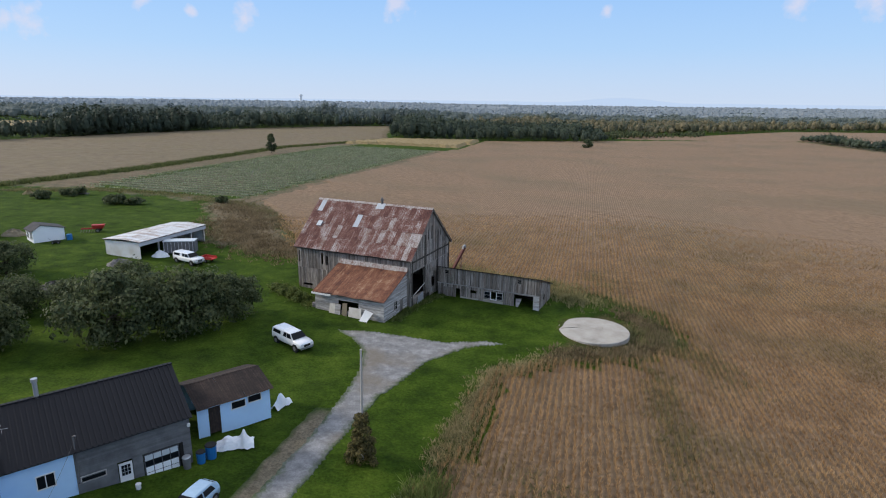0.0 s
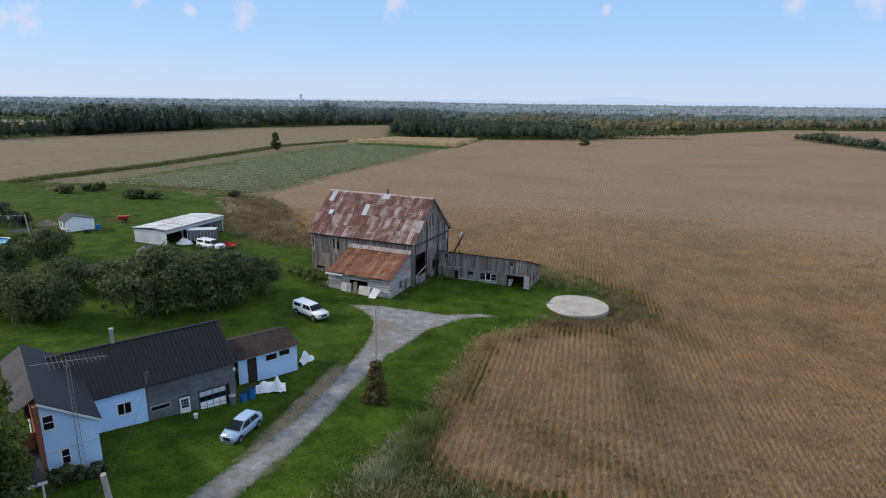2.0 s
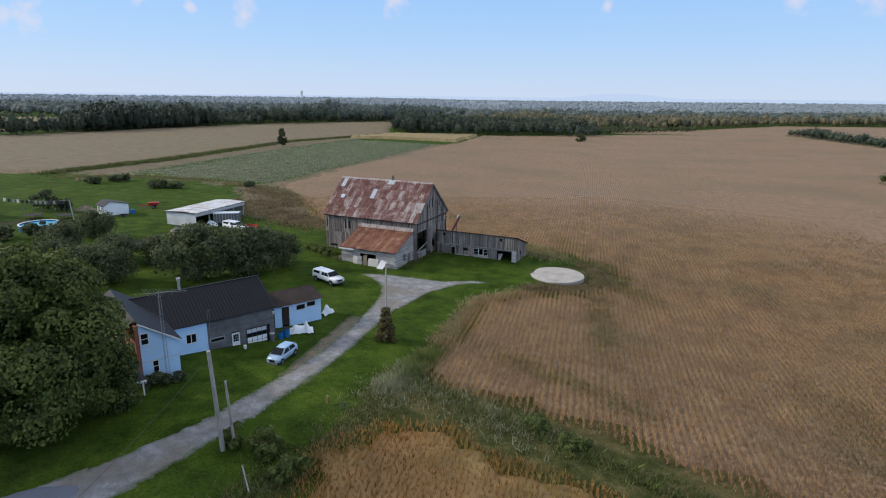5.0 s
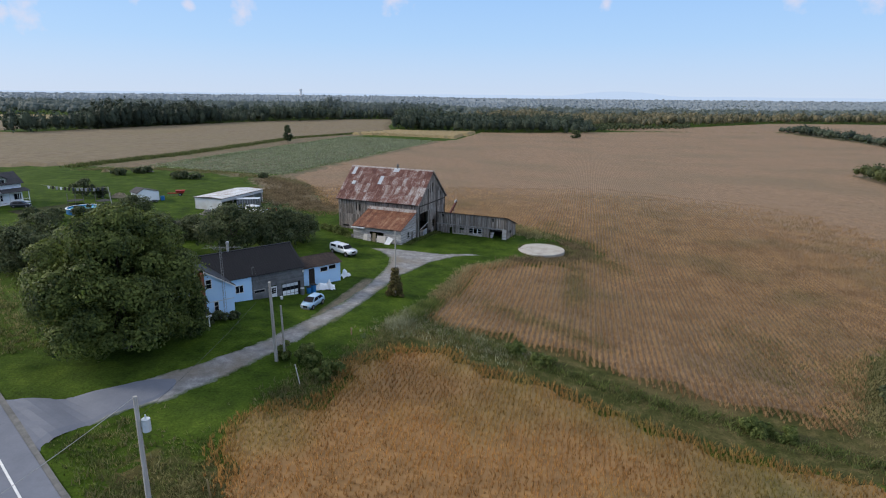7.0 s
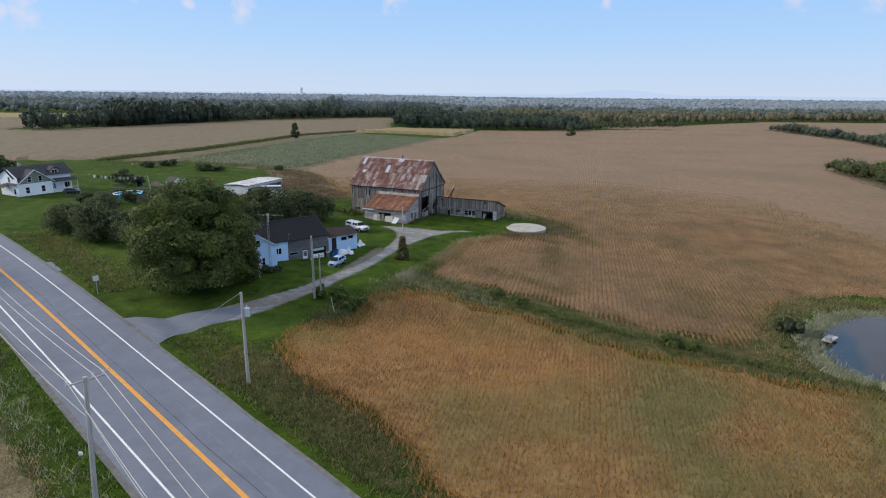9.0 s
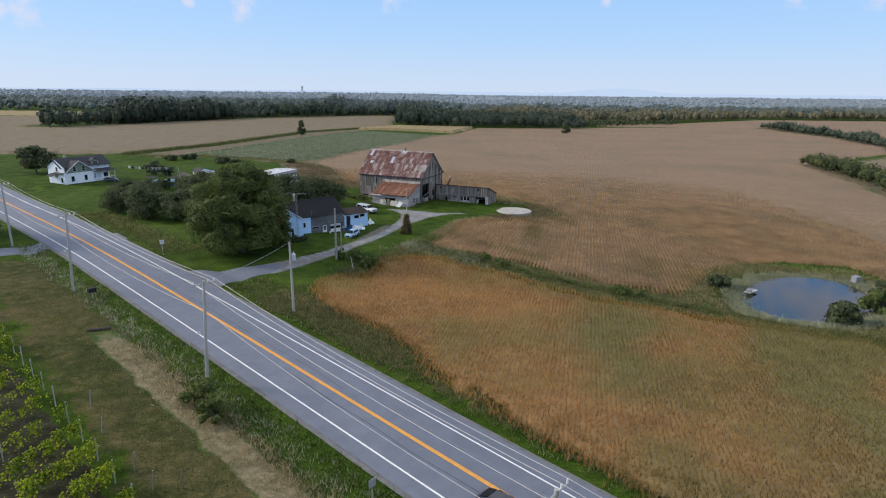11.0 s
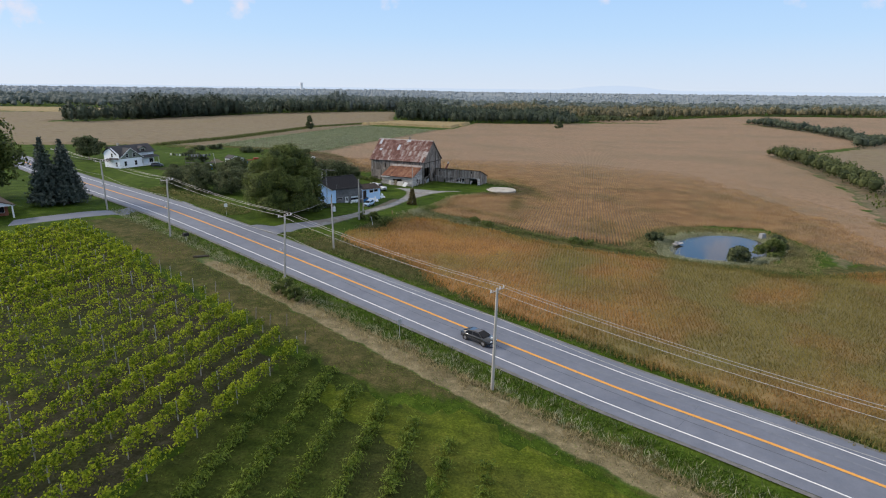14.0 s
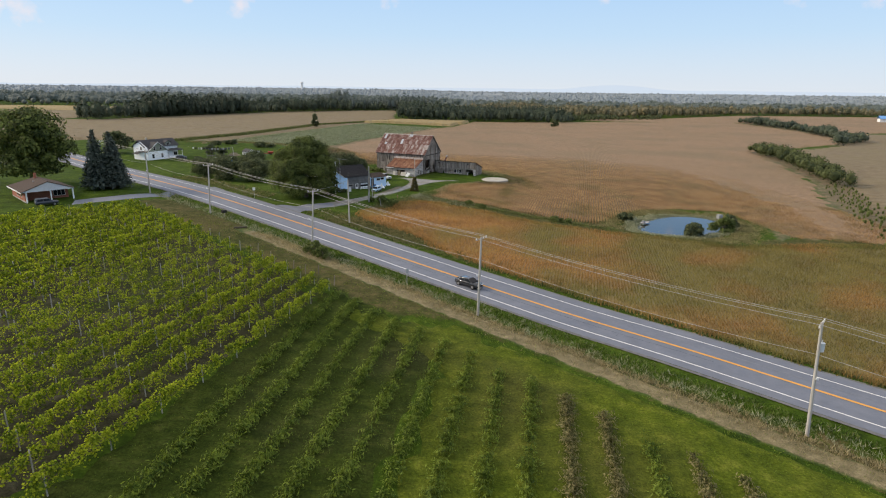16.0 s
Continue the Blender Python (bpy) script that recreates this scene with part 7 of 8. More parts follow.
part("crack", Geo().slab([(-4.3, 0.6, 0.566), (-2.6, 0.9, 0.566), (-1.5, 0.7, 0.566), (-2.7, 0.75, 0.566), (-4.3, 0.45, 0.566)], (0, 0, 0.003)), M_dark, pad)


# ---- poles and wires ----
def pole(x, y, h, label, lean=(0, 0), arm=None, transformer=None, top_r=0.13, group="roadside poles", name="utility_pole"):
    z = ground(x, y)
    p = thing(name, x, y, z, 0, label, "pole", group)
    lx, ly = lean
    part("shaft", Geo().tube((0, 0, -0.5), (lx, ly, h), top_r * 1.45, top_r, 12), M_pole, p)
    if arm:
        a = radians(arm)
        c, s = math.cos(a), math.sin(a)
        q = part("crossarm", Geo().tube((lx - 1.15 * c, ly - 1.15 * s, h - 0.25), (lx + 1.15 * c, ly + 1.15 * s, h - 0.25), 0.06, n=6), M_pole, p)
        for d in (-1.05, 0.45, 1.05):
            part("insulator", Geo().tube((lx + d * c, ly + d * s, h - 0.2), (lx + d * c, ly + d * s, h + 0.08), 0.07, 0.05, 8), M_white, q)
        part("reflector", Geo().box(-0.34, -0.1, -0.16, -0.06, h * 0.52, h * 0.52 + 0.22), M_white, p)
    if transformer:
        dx, dy, dz = transformer
        part("transformer", Geo().tube((lx + dx, ly + dy, dz), (lx + dx, ly + dy, dz + 0.85), 0.27, n=14).tube((lx + dx, ly + dy, dz + 0.85), (lx + dx, ly + dy, dz + 1.15), 0.06, 0.04).tube((lx, ly, dz + 0.4), (lx + dx, ly + dy, dz + 0.4), 0.05), M_galvlight, p, "pale grey pole transformer")
    return (x + lx, y + ly, z + h)


ARM = 47.0
P_ = [pole(-103.5, 52.5, 11.3, "grey wooden utility pole beside the road", arm=ARM),
      pole(-75.2, 23.4, 11.3, "grey wooden utility pole beside the road", arm=ARM),
      pole(-51.2, 1.2, 11.2, "grey wooden utility pole beside the road", (0.5, 0.2), arm=ARM),
      pole(-22.9, -23.7, 11.3, "grey wooden utility pole with cross-arm", (0.6, 0.3), arm=ARM),
      pole(6.45, -53.0, 11.4, "grey wooden utility pole with cross-arm", (0.2, 0.3), arm=ARM),
      pole(36.75, -80.6, 11.85, "grey wooden utility pole with cross-arm and transformer", (-0.55, 0.25), arm=ARM, transformer=(0.45, 0.1, 8.9)),
      pole(67.0, -110, 11.5, "grey wooden utility pole beside the road", arm=ARM)]
T1 = pole(-18.75, -4.0, 9.7, "wooden pole with a transformer beside the drive", (-0.1, 0.2), transformer=(0.4, 0.15, 7.2), group="yard poles")
T2 = pole(-17.3, 21.2, 9.45, "thick grey pole beside the drive", (0.3, -1.7), top_r=0.14, group="yard poles")
pole(-16.5, 21.7, 6.8, "short leaning pole beside the drive", (0.35, -1.7), top_r=0.09, group="yard poles")
pole(-6.4, 47.0, 9.9, "slim wooden pole rising from ivy", (0.05, 0.1), top_r=0.09, group="yard poles")
stake = thing("marker_stake", -13.6, 16.2, ground(-13.6, 16.2), 0, "pale leaning wooden stake", "post")
part("shaft", Geo().tube((0, 0, -0.2), (-0.5, 0.3, 2.2), 0.06), M_woodlight, stake)
stake = thing("marker_stake", -16.0, -1.0, ground(-16, -1), 0, "pale yellow leaning marker board", "post")
part("shaft", Geo().tube((0, 0, -0.2), (-0.4, 0.5, 1.3), 0.07), M_straw, stake)


def wire(a, b, sag, r=0.023, m=None):
    g = Geo()
    pts = []
    for k in range(17):
        t = k / 16
        pts.append((a[0] + (b[0] - a[0]) * t, a[1] + (b[1] - a[1]) * t, a[2] + (b[2] - a[2]) * t - sag * 4 * t * (1 - t)))
    d = Vector((b[1] - a[1], a[0] - b[0], 0)).normalized() * r
    g.loft([[(x + d.x, y + d.y, z), (x, y, z + r), (x - d.x, y - d.y, z), (x, y, z - r)] for x, y, z in pts])
    w = part("power_cable", g, m or M_wire, None)
    return tagged(w, "grey overhead cable strung between poles", "cable", "overhead cables")


ca, sa = math.cos(radians(ARM)), math.sin(radians(ARM))
for a, b in zip(P_, P_[1:]):
    for d, dz in ((-1.05, 0.08), (0.45, 0.08), (1.05, 0.08)):
        wire((a[0] + d * ca, a[1] + d * sa, a[2] + dz), (b[0] + d * ca, b[1] + d * sa, b[2] + dz), 0.55)
    wire((a[0], a[1], a[2] - 3.2), (b[0], b[1], b[2] - 3.2), 0.7, 0.021)
wire((P_[3][0] + 1.05 * ca, P_[3][1] + 1.05 * sa, P_[3][2]), T1, 0.3)
wire((T1[0], T1[1], T1[2] - 1.5), (T2[0], T2[1], T2[2] - 0.5), 0.4, 0.014, M_cable)
wire((T2[0], T2[1], T2[2] - 0.6), (-25.3, 40.3, 7.7), 0.9, 0.011, M_cable)


def sign(x, y, h, w, hh, m, label, deg, thick=0.03):
    t = thing("road_sign", x, y, ground(x, y), deg, label, "sign", "road signs")
    part("post", Geo().tube((0, 0, -0.3), (0, 0, h), 0.04), M_galv, t)
    part("plate", Geo().box(-w / 2, w / 2, -0.06, -0.03, h - hh, h), m, t)


sign(-46.4, 18.8, 2.8, 0.75, 0.75, M_white, "square white road sign on a steel post", 45)
sign(-4.2, -40.5, 2.6, 0.65, 0.7, M_galv, "road sign seen from its grey back", 45)
mb = thing("mailbox", -47.2, -1.0, ground(-47.2, -1.0), 47, "black mailbox on a post beside the road", "mailbox")
part("post", Geo().box(-0.05, 0.05, -0.05, 0.05, -0.3, 1.0), M_pole, mb)
part("box", Geo().box(-0.5, 0.5, -0.35, 0.35, 1.0, 1.6), M_tyre, mb)
lg = thing("log", -39.9, -12.6, ground(-39.9, -12.6) + 0.1, 25, "dark brown log lying in rough grass", "log")
part("trunk", Geo().tube((-1.2, 0, 0.15), (1.3, 0, 0.12), 0.22, 0.18), M_bark, lg)


# ---- vehicles ----
def wheel(parent, x, y, r, w=0.22):
    t = part("wheel", Geo().tube((x, y - w / 2, r), (x, y + w / 2, r), r, n=18), M_tyre, parent)
    s = 1 if y > 0 else -1
    part("rim", Geo().tube((x, y + s * (w / 2 - 0.02), r), (x, y + s * (w / 2 + 0.015), r), r * 0.62, n=14), M_rim, t)


def vehicle(name, x, y, deg, label, secs, cabin, m, base, wheels, r, glass, lamps=True, cat="car", group="parked vehicles"):
    """secs: body stations (x, bottom, top, half width); cabin: stations (x, top, half width at the roof, half width at the belt, belt height)."""
    t = thing(name, x, y, ground(x, y), deg, label, cat, group)
    g = Geo()
    g.loft([[(sx, -hw, b + 0.12), (sx, -hw * 0.93, b), (sx, hw * 0.93, b), (sx, hw, b + 0.12), (sx, hw, tp - 0.16), (sx, hw * 0.9, tp), (sx, -hw * 0.9, tp), (sx, -hw, tp - 0.16)] for sx, b, tp, hw in secs])
    part("body", g, m, t, "", True)
    g = Geo()
    g.loft([[(sx, -hb, zb), (sx, hb, zb), (sx, hr, tp - 0.05), (sx, hr * 0.85, tp), (sx, -hr * 0.85, tp), (sx, -hr, tp - 0.05)] for sx, tp, hr, hb, zb in cabin])
    part("cab", g, m, t)
    for kind, a in glass:
        if kind == "side":
            x0, x1, x2, x3, z0, z1, y0, y1 = a
            for s in (-1, 1):
                part("side_window", Geo().slab([(x0, s * y0, z0), (x1, s * y0, z0), (x2, s * y1, z1), (x3, s * y1, z1)], (0, s * 0.02, 0.005)), M_glass, t)
        else:
            x0, x1, z0, z1, w0, w1, dx = a
            part(kind, Geo().slab([(x0, -w0, z0), (x0, w0, z0), (x1, w1, z1), (x1, -w1, z1)], (dx, 0, 0.02)), M_glass, t)
    for wx, wy in wheels:
        for s in (-1, 1):
            part("wheel_arch", Geo().tube((wx, s * (wy - 0.1), r), (wx, s * (wy + 0.135), r), r * 1.22, n=18), M_tyre, t)
        wheel(t, wx, wy + 0.04, r)
        wheel(t, wx, -wy - 0.04, r)
    if lamps:
        xf, zf, hw = secs[-1][0], (secs[-1][1] + secs[-1][2]) / 2 + 0.1, secs[-1][3]
        for s in (-1, 1):
            part("headlight", Geo().box(xf - 0.05, xf + 0.02, s * hw * 0.72 - 0.16, s * hw * 0.72 + 0.16, zf, zf + 0.16), M_lamp, t)
        part("grille", Geo().box(xf - 0.05, xf + 0.015, -hw * 0.5, hw * 0.5, zf - 0.22, zf + 0.05), M_dark, t)
        part("bumper", Geo().box(xf - 0.12, xf + 0.06, -hw * 0.92, hw * 0.92, zf - 0.5, zf - 0.26), M_rim, t)
    return t


PICK = dict(secs=[(-2.95, 0.62, 1.2, 0.95), (-2.85, 0.55, 1.28, 1.02), (-0.7, 0.52, 1.3, 1.03), (1.2, 0.52, 1.3, 1.03), (2.2, 0.52, 1.27, 1.02), (2.85, 0.55, 1.2, 0.99), (3.0, 0.62, 1.1, 0.92)],
            cabin=[(-2.9, 1.85, 0.84, 0.98, 1.25), (-2.75, 1.95, 0.86, 1.0, 1.25), (-0.8, 1.97, 0.86, 1.0, 1.25), (-0.72, 1.9, 0.82, 0.98, 1.25), (-0.6, 1.97, 0.8, 1.0, 1.25), (0.75, 1.95, 0.78, 1.0, 1.25), (1.55, 1.3, 0.9, 0.98, 1.2)],
            glass=[("side", (-2.6, -1.0, -1.05, -2.5, 1.4, 1.8, 0.98, 0.9)), ("side", (-0.45, 0.2, 0.12, -0.4, 1.36, 1.86, 0.98, 0.84)), ("side", (0.3, 1.3, 0.75, 0.25, 1.36, 1.86, 0.98, 0.84)), ("windscreen", (1.56, 0.86, 1.33, 1.88, 0.9, 0.76, 0.04)), ("rear_window", (-2.93, -2.84, 1.4, 1.8, 0.74, 0.68, -0.03))],
            base=0, wheels=[(-1.95, 0.94), (1.95, 0.94)], r=0.43)
vehicle("pickup_truck", -18.0, 70.7, -42, "white pickup truck with a matching white cap on grass", m=M_carwhite, cat="truck", **PICK)
vehicle("pickup_truck", -44.0, 103.2, -30, "white pickup with a cap parked by the machine shed", m=M_carwhite, cat="truck", **PICK)
HATCH = dict(secs=[(-2.0, 0.45, 0.85, 0.75), (-1.85, 0.32, 0.95, 0.84), (-0.6, 0.28, 0.95, 0.86), (0.9, 0.28, 0.95, 0.86), (1.6, 0.3, 0.86, 0.82), (2.0, 0.38, 0.72, 0.68)],
             cabin=[(-1.95, 1.15, 0.6, 0.76, 0.9), (-1.5, 1.4, 0.6, 0.8, 0.92), (-0.5, 1.48, 0.58, 0.82, 0.92), (0.3, 1.44, 0.58, 0.82, 0.92), (1.25, 0.95, 0.74, 0.8, 0.9)],
             glass=[("side", (-1.45, -0.35, -0.4, -1.2, 0.98, 1.36, 0.8, 0.64)), ("side", (-0.25, 0.95, 0.3, -0.25, 0.98, 1.38, 0.8, 0.64)), ("windscreen", (1.2, 0.35, 0.98, 1.42, 0.7, 0.54, 0.03)), ("rear_window", (-1.97, -1.62, 0.98, 1.34, 0.62, 0.52, -0.02))],
             base=0, wheels=[(-1.28, 0.74), (1.3, 0.74)], r=0.31)
vehicle("hatchback_car", -17.2, 39.2, -108, "silver-blue hatchback parked beside the drive", m=M_carsilver, **HATCH)
SUV = dict(secs=[(-2.2, 0.5, 1.0, 0.85), (-2.1, 0.4, 1.08, 0.92), (0.8, 0.38, 1.08, 0.93), (1.8, 0.4, 1.02, 0.9), (2.2, 0.48, 0.9, 0.78)],
           cabin=[(-2.15, 1.6, 0.7, 0.86, 1.05), (-1.9, 1.72, 0.7, 0.88, 1.05), (0.3, 1.74, 0.7, 0.9, 1.05), (1.15, 1.1, 0.82, 0.88, 1.02)],
           glass=[("side", (-1.9, -0.7, -0.7, -1.7, 1.15, 1.6, 0.87, 0.76)), ("side", (-0.6, 0.75, 0.3, -0.6, 1.15, 1.6, 0.87, 0.76)), ("windscreen", (1.12, 0.38, 1.12, 1.66, 0.78, 0.66, 0.03))],
           base=0, wheels=[(-1.35, 0.84), (1.4, 0.84)], r=0.36)
vehicle("suv_car", -88.6, 2.2, 43, "dark blue estate car under the carport edge", m=M_cardark, **SUV)
vehicle("sedan_car", -100.2, 102.4, 18, "dark car parked before the white house porch", m=M_cardark, **HATCH)

SALOON = dict(secs=[(-2.35, 0.48, 0.88, 0.72), (-2.2, 0.34, 0.98, 0.86), (-0.8, 0.26, 0.98, 0.91), (0.9, 0.26, 0.97, 0.91), (1.8, 0.28, 0.88, 0.88), (2.2, 0.32, 0.78, 0.8), (2.4, 0.42, 0.66, 0.62)],
              cabin=[(-2.1, 1.0, 0.62, 0.78, 0.92), (-1.25, 1.36, 0.58, 0.82, 0.94), (-0.4, 1.45, 0.58, 0.84, 0.94), (0.35, 1.42, 0.57, 0.84, 0.94), (1.35, 0.96, 0.74, 0.82, 0.92)],
              glass=[("side", (-1.5, -0.4, -0.45, -1.15, 1.0, 1.34, 0.825, 0.64)), ("side", (-0.3, 1.05, 0.35, -0.3, 1.0, 1.36, 0.835, 0.64)), ("windscreen", (1.32, 0.42, 0.99, 1.4, 0.72, 0.54, 0.03)), ("rear_window", (-2.06, -1.32, 1.02, 1.34, 0.66, 0.54, -0.02))],
              base=0, wheels=[(-1.42, 0.78), (1.45, 0.78)], r=0.34)
SX, SY = road_xy(32.5, ROAD_MID - 2.65)
saloon = vehicle("saloon_car", SX, SY, -43, "black saloon car in the near lane of the road", m=M_carblack, group="", **SALOON)
saloon.location.z = lie(*road_xy(32.5, ROAD_MID)) + 0.1

# enclosed trailer and small red trailer by the machine shed
tr = thing("cargo_trailer", -47.6, 108.6, ground(-47.6, 108.6), 8, "grey enclosed cargo trailer under the shed edge", "trailer")
part("box_body", Geo().box(-2.7, 2.7, -1.1, 1.1, 0.5, 2.6), M_greyboard, tr)
part("roof", Geo().box(-2.75, 2.75, -1.15, 1.15, 2.6, 2.72), M_galvlight, tr)
for k in range(9):
    part("rib", Geo().box(-2.6 + k * 0.62, -2.54 + k * 0.62, -1.14, -1.1, 0.5, 2.6), M_fascia, tr)
wheel(tr, -0.5, -1.0, 0.33)
wheel(tr, 0.4, -1.0, 0.33)
rt = thing("farm_trailer", -41.0, 104.5, ground(-41, 104.5), -20, "small red open farm trailer on grass", "trailer")
part("tub", Geo().box(-1.2, 1.2, -0.7, 0.7, 0.6, 0.68).box(-1.2, 1.2, -0.75, -0.7, 0.6, 1.05).box(-1.2, 1.2, 0.7, 0.75, 0.6, 1.05).box(-1.25, -1.2, -0.75, 0.75, 0.6, 1.05), M_red, rt)
wheel(rt, 0, -0.8, 0.3)
wheel(rt, 0, 0.8, 0.3)
rm = thing("hay_rake", -71.8, 123.6, ground(-71.8, 123.6), 15, "red farm implement standing on the lawn", "farm machine")
part("beam", Geo().box(-2.6, 1.4, -0.15, 0.15, 0.6, 0.85), M_red, rm)
part("hopper", Geo().loft([[(-0.2, -0.5, 0.8), (1.6, -0.5, 0.8), (1.6, 0.5, 0.8), (-0.2, 0.5, 0.8)], [(-0.5, -0.7, 1.5), (1.9, -0.7, 1.5), (1.9, 0.7, 1.5), (-0.5, 0.7, 1.5)]]), M_red, rm)
for k in range(6):
    part("tine", Geo().tube((-2.4 + k * 0.5, -0.1, 0.7), (-2.5 + k * 0.5, -0.9, 0.05), 0.035), M_junk, rm)
wheel(rm, 0.7, -0.9, 0.4)
wheel(rm, 0.7, 0.9, 0.4)


# heaps: one lumpy mesh each
def heap(name, x, y, r, h, m, label, seed, flat=1.0, cat="heap"):
    rs = random.Random(seed)
    v, f, n, k = [], [], 22, 8
    zg = ground(x, y)
    for j in range(k + 1):
        q = j / k
        for i in range(n):
            a = 2 * math.pi * i / n
            rr = r * (1 - q ** 1.6) * (1 + 0.3 * noise.noise((math.cos(a) * 1.6, math.sin(a) * 1.6, seed))) + 0.02
            v.append((x + rr * math.cos(a), y + rr * math.sin(a) * flat, zg - 0.1 + h * q * (1 + 0.25 * rs.uniform(-1, 1)) + 0.12 * rs.uniform(-1, 1)))
    for j in range(k):
        f += [(j * n + i, j * n + (i + 1) % n, (j + 1) * n + (i + 1) % n, (j + 1) * n + i) for i in range(n)]
    f.append(tuple(range(k * n, k * n + n)))
    return tagged(sheet(name, v, f, m), label, cat)


heap("scrap_pile", -54.8, 100.6, 2.0, 1.0, M_junk, "low pile of grey scrap and stones", 1)
heap("firewood_pile", -85.0, 118.5, 2.6, 1.3, M_dirt, "heap of firewood and lumber behind the hut", 2, 0.6)
heap("brush_pile", -47.5, 83.5, 4.2, 1.5, M_brush, "grey heap of cut brush in the orchard", 3, 0.7)
heap("brush_pile", -56.5, 86.5, 3.4, 1.3, M_brush, "grey heap of cut brush in the orchard", 4, 0.8)
heap("shed_clutter", -50.5, 106.5, 1.6, 1.2, M_tarp, "grey covered clutter in the shed opening", 5, 0.7)
heap("boulder_heap", -117, 170, 1.6, 1.0, M_straw, "orange-brown heap beyond the lawn", 6)
heap("stone_heap", -104, 172, 3.0, 0.9, M_brush, "heap of grey stones and brush", 7, 0.5)
heap("hydrant_mat", -9.6, 29.5, 1.1, 0.12, M_gravel, "small grey gravel patch in the lawn", 8)
hy = thing("hydrant", -10.5, 29.7, ground(-10.5, 29.7), 0, "small rusty orange standpipe in the lawn", "standpipe")
part("pipe", Geo().tube((0, 0, -0.1), (0, 0, 0.9), 0.09).tube((0, 0, 0.75), (0.2, 0, 0.75), 0.05), M_rustorange, hy)

# tarpaulined motorcycle and bins by the garage
bt = thing("covered_motorcycle", -17.2, 47.9, ground(-17.2, 47.9), 15, "motorcycle under a crumpled white tarpaulin", "tarpaulin")
def drape(length, wide, crest, seed):
    """A cloth thrown over something: crest gives its height along the length."""
    g, nu, nv = Geo(), 40, 18
    for i in range(nu + 1):
        u = i / nu
        for j in range(nv + 1):
            w = 2 * j / nv - 1
            x = (u - 0.5) * length + 0.12 * noise.noise((u * 4, w * 3, seed))
            y = w * wide * (0.75 + 0.35 * noise.noise((u * 3, seed, 1)) + 0.03 * math.sin(u * 23 + 3 * abs(w)))
            fold = 0.03 * math.sin(u * 19 + w * 3 + 2 * noise.noise((u * 5, w, seed))) * abs(w) + 0.12 * noise.noise((u * 9, w * 5, seed))
            z = crest(u) * (1 - abs(w) ** 2.2 * 0.86) + fold
            g.v.append((x, y, max(0.02, z)))
    for i in range(nu):
        for j in range(nv):
            a = i * (nv + 1) + j
            g.f.append((a, a + nv + 1, a + nv + 2, a + 1))
    return g


part("cover", drape(3.0, 1.0, lambda u: 0.55 + 0.45 * math.exp(-((u - 0.3) / 0.16) ** 2) + 0.75 * math.exp(-((u - 0.74) / 0.07) ** 2) + 0.3 * math.exp(-((u - 0.62) / 0.2) ** 2), 3), M_tarp, bt, "crumpled white tarpaulin")
wheel(bt, -1.2, -0.02, 0.3, 0.14)
wb = thing("wrapped_bundle", -15.3, 55.4, ground(-15.3, 55.4), 60, "white plastic sheet bundled against the shed end", "tarpaulin")
part("cover", drape(2.0, 0.6, lambda u: 0.5 + 0.95 * math.exp(-((u - 0.45) / 0.22) ** 2), 8), M_tarp, wb)
for x, y, r, h, m, lab in ((-19.75, 44.35, 0.32, 0.95, M_greyboard, "grey metal dustbin by the garage"), (-19.0, 45.2, 0.36, 0.95, M_blue, "blue plastic recycling bin by the garage"), (-18.5, 46.0, 0.45, 1.15, M_blue, "large blue plastic bin by the garage")):
    b = thing("waste_bin", x, y, ground(x, y), 38.8, lab, "bin", "bins by the garage")
    part("body", Geo().tube((0, 0, -0.05), (0, 0, h), r * 0.85, r, 14), m, b)
    part("lid", Geo().tube((0, 0, h), (0, 0, h + 0.08), r * 1.06, r * 0.9, 14), M_tyre if m is M_blue else M_galv, b)
b = thing("bucket", -22.0, 41.3, ground(-22, 41.3), 0, "white plastic bucket by the door", "bucket")
part("body", Geo().tube((0, 0, 0), (0, 0, 0.42), 0.17, 0.2, 12), M_white, b)

# ---- small white hut ----
HUT = thing("garden_hut", -77.06, 112.44, ground(-77, 112.5) - 0.1, 48, "small white garden hut with dark roof", "hut")
part("gable_wall", Geo().slab([(0, 0, -0.2), (5.3, 0, -0.2), (5.3, 0, 2.35), (1.5, 0, 3.3), (0, 0, 2.4)], (0, 0.1, 0)), M_palewhite, HUT)
part("side_wall", Geo().box(0, 0.1, 0.1, 4.3, -0.2, 2.4), M_palewhite, HUT)
part("back_wall", Geo().slab([(0, 4.3, -0.2), (5.3, 4.3, -0.2), (5.3, 4.3, 2.35), (1.5, 4.3, 3.3), (0, 4.3, 2.4)], (0, 0.1, 0)).box(5.2, 5.3, 0.1, 4.3, -0.2, 2.35), M_palewhite, HUT)
part("roof", Geo().slab([(-0.3, -0.2, 2.25), (1.5, -0.2, 3.33), (1.5, 4.6, 3.33), (-0.3, 4.6, 2.25)], (0, 0, 0.1)), M_darkshingle, HUT)
part("roof", Geo().slab([(5.6, -0.2, 2.3), (1.5, -0.2, 3.33), (1.5, 4.6, 3.33), (5.6, 4.6, 2.3)], (0, 0, 0.1)), M_darkshingle, HUT)
for y in (0.5, 1.3, 2.7, 3.4):
    window(HUT, "y", 0, y, y + 0.45, 0.7, 2.0, -1, M_white)
hb = thing("water_barrel", -72.6, 116.2, ground(-72.6, 116.2), 0, "blue barrel beside the hut", "barrel")
part("body", Geo().tube((0, 0, -0.1), (0, 0, 1.1), 0.5, n=14), M_blue, hb)
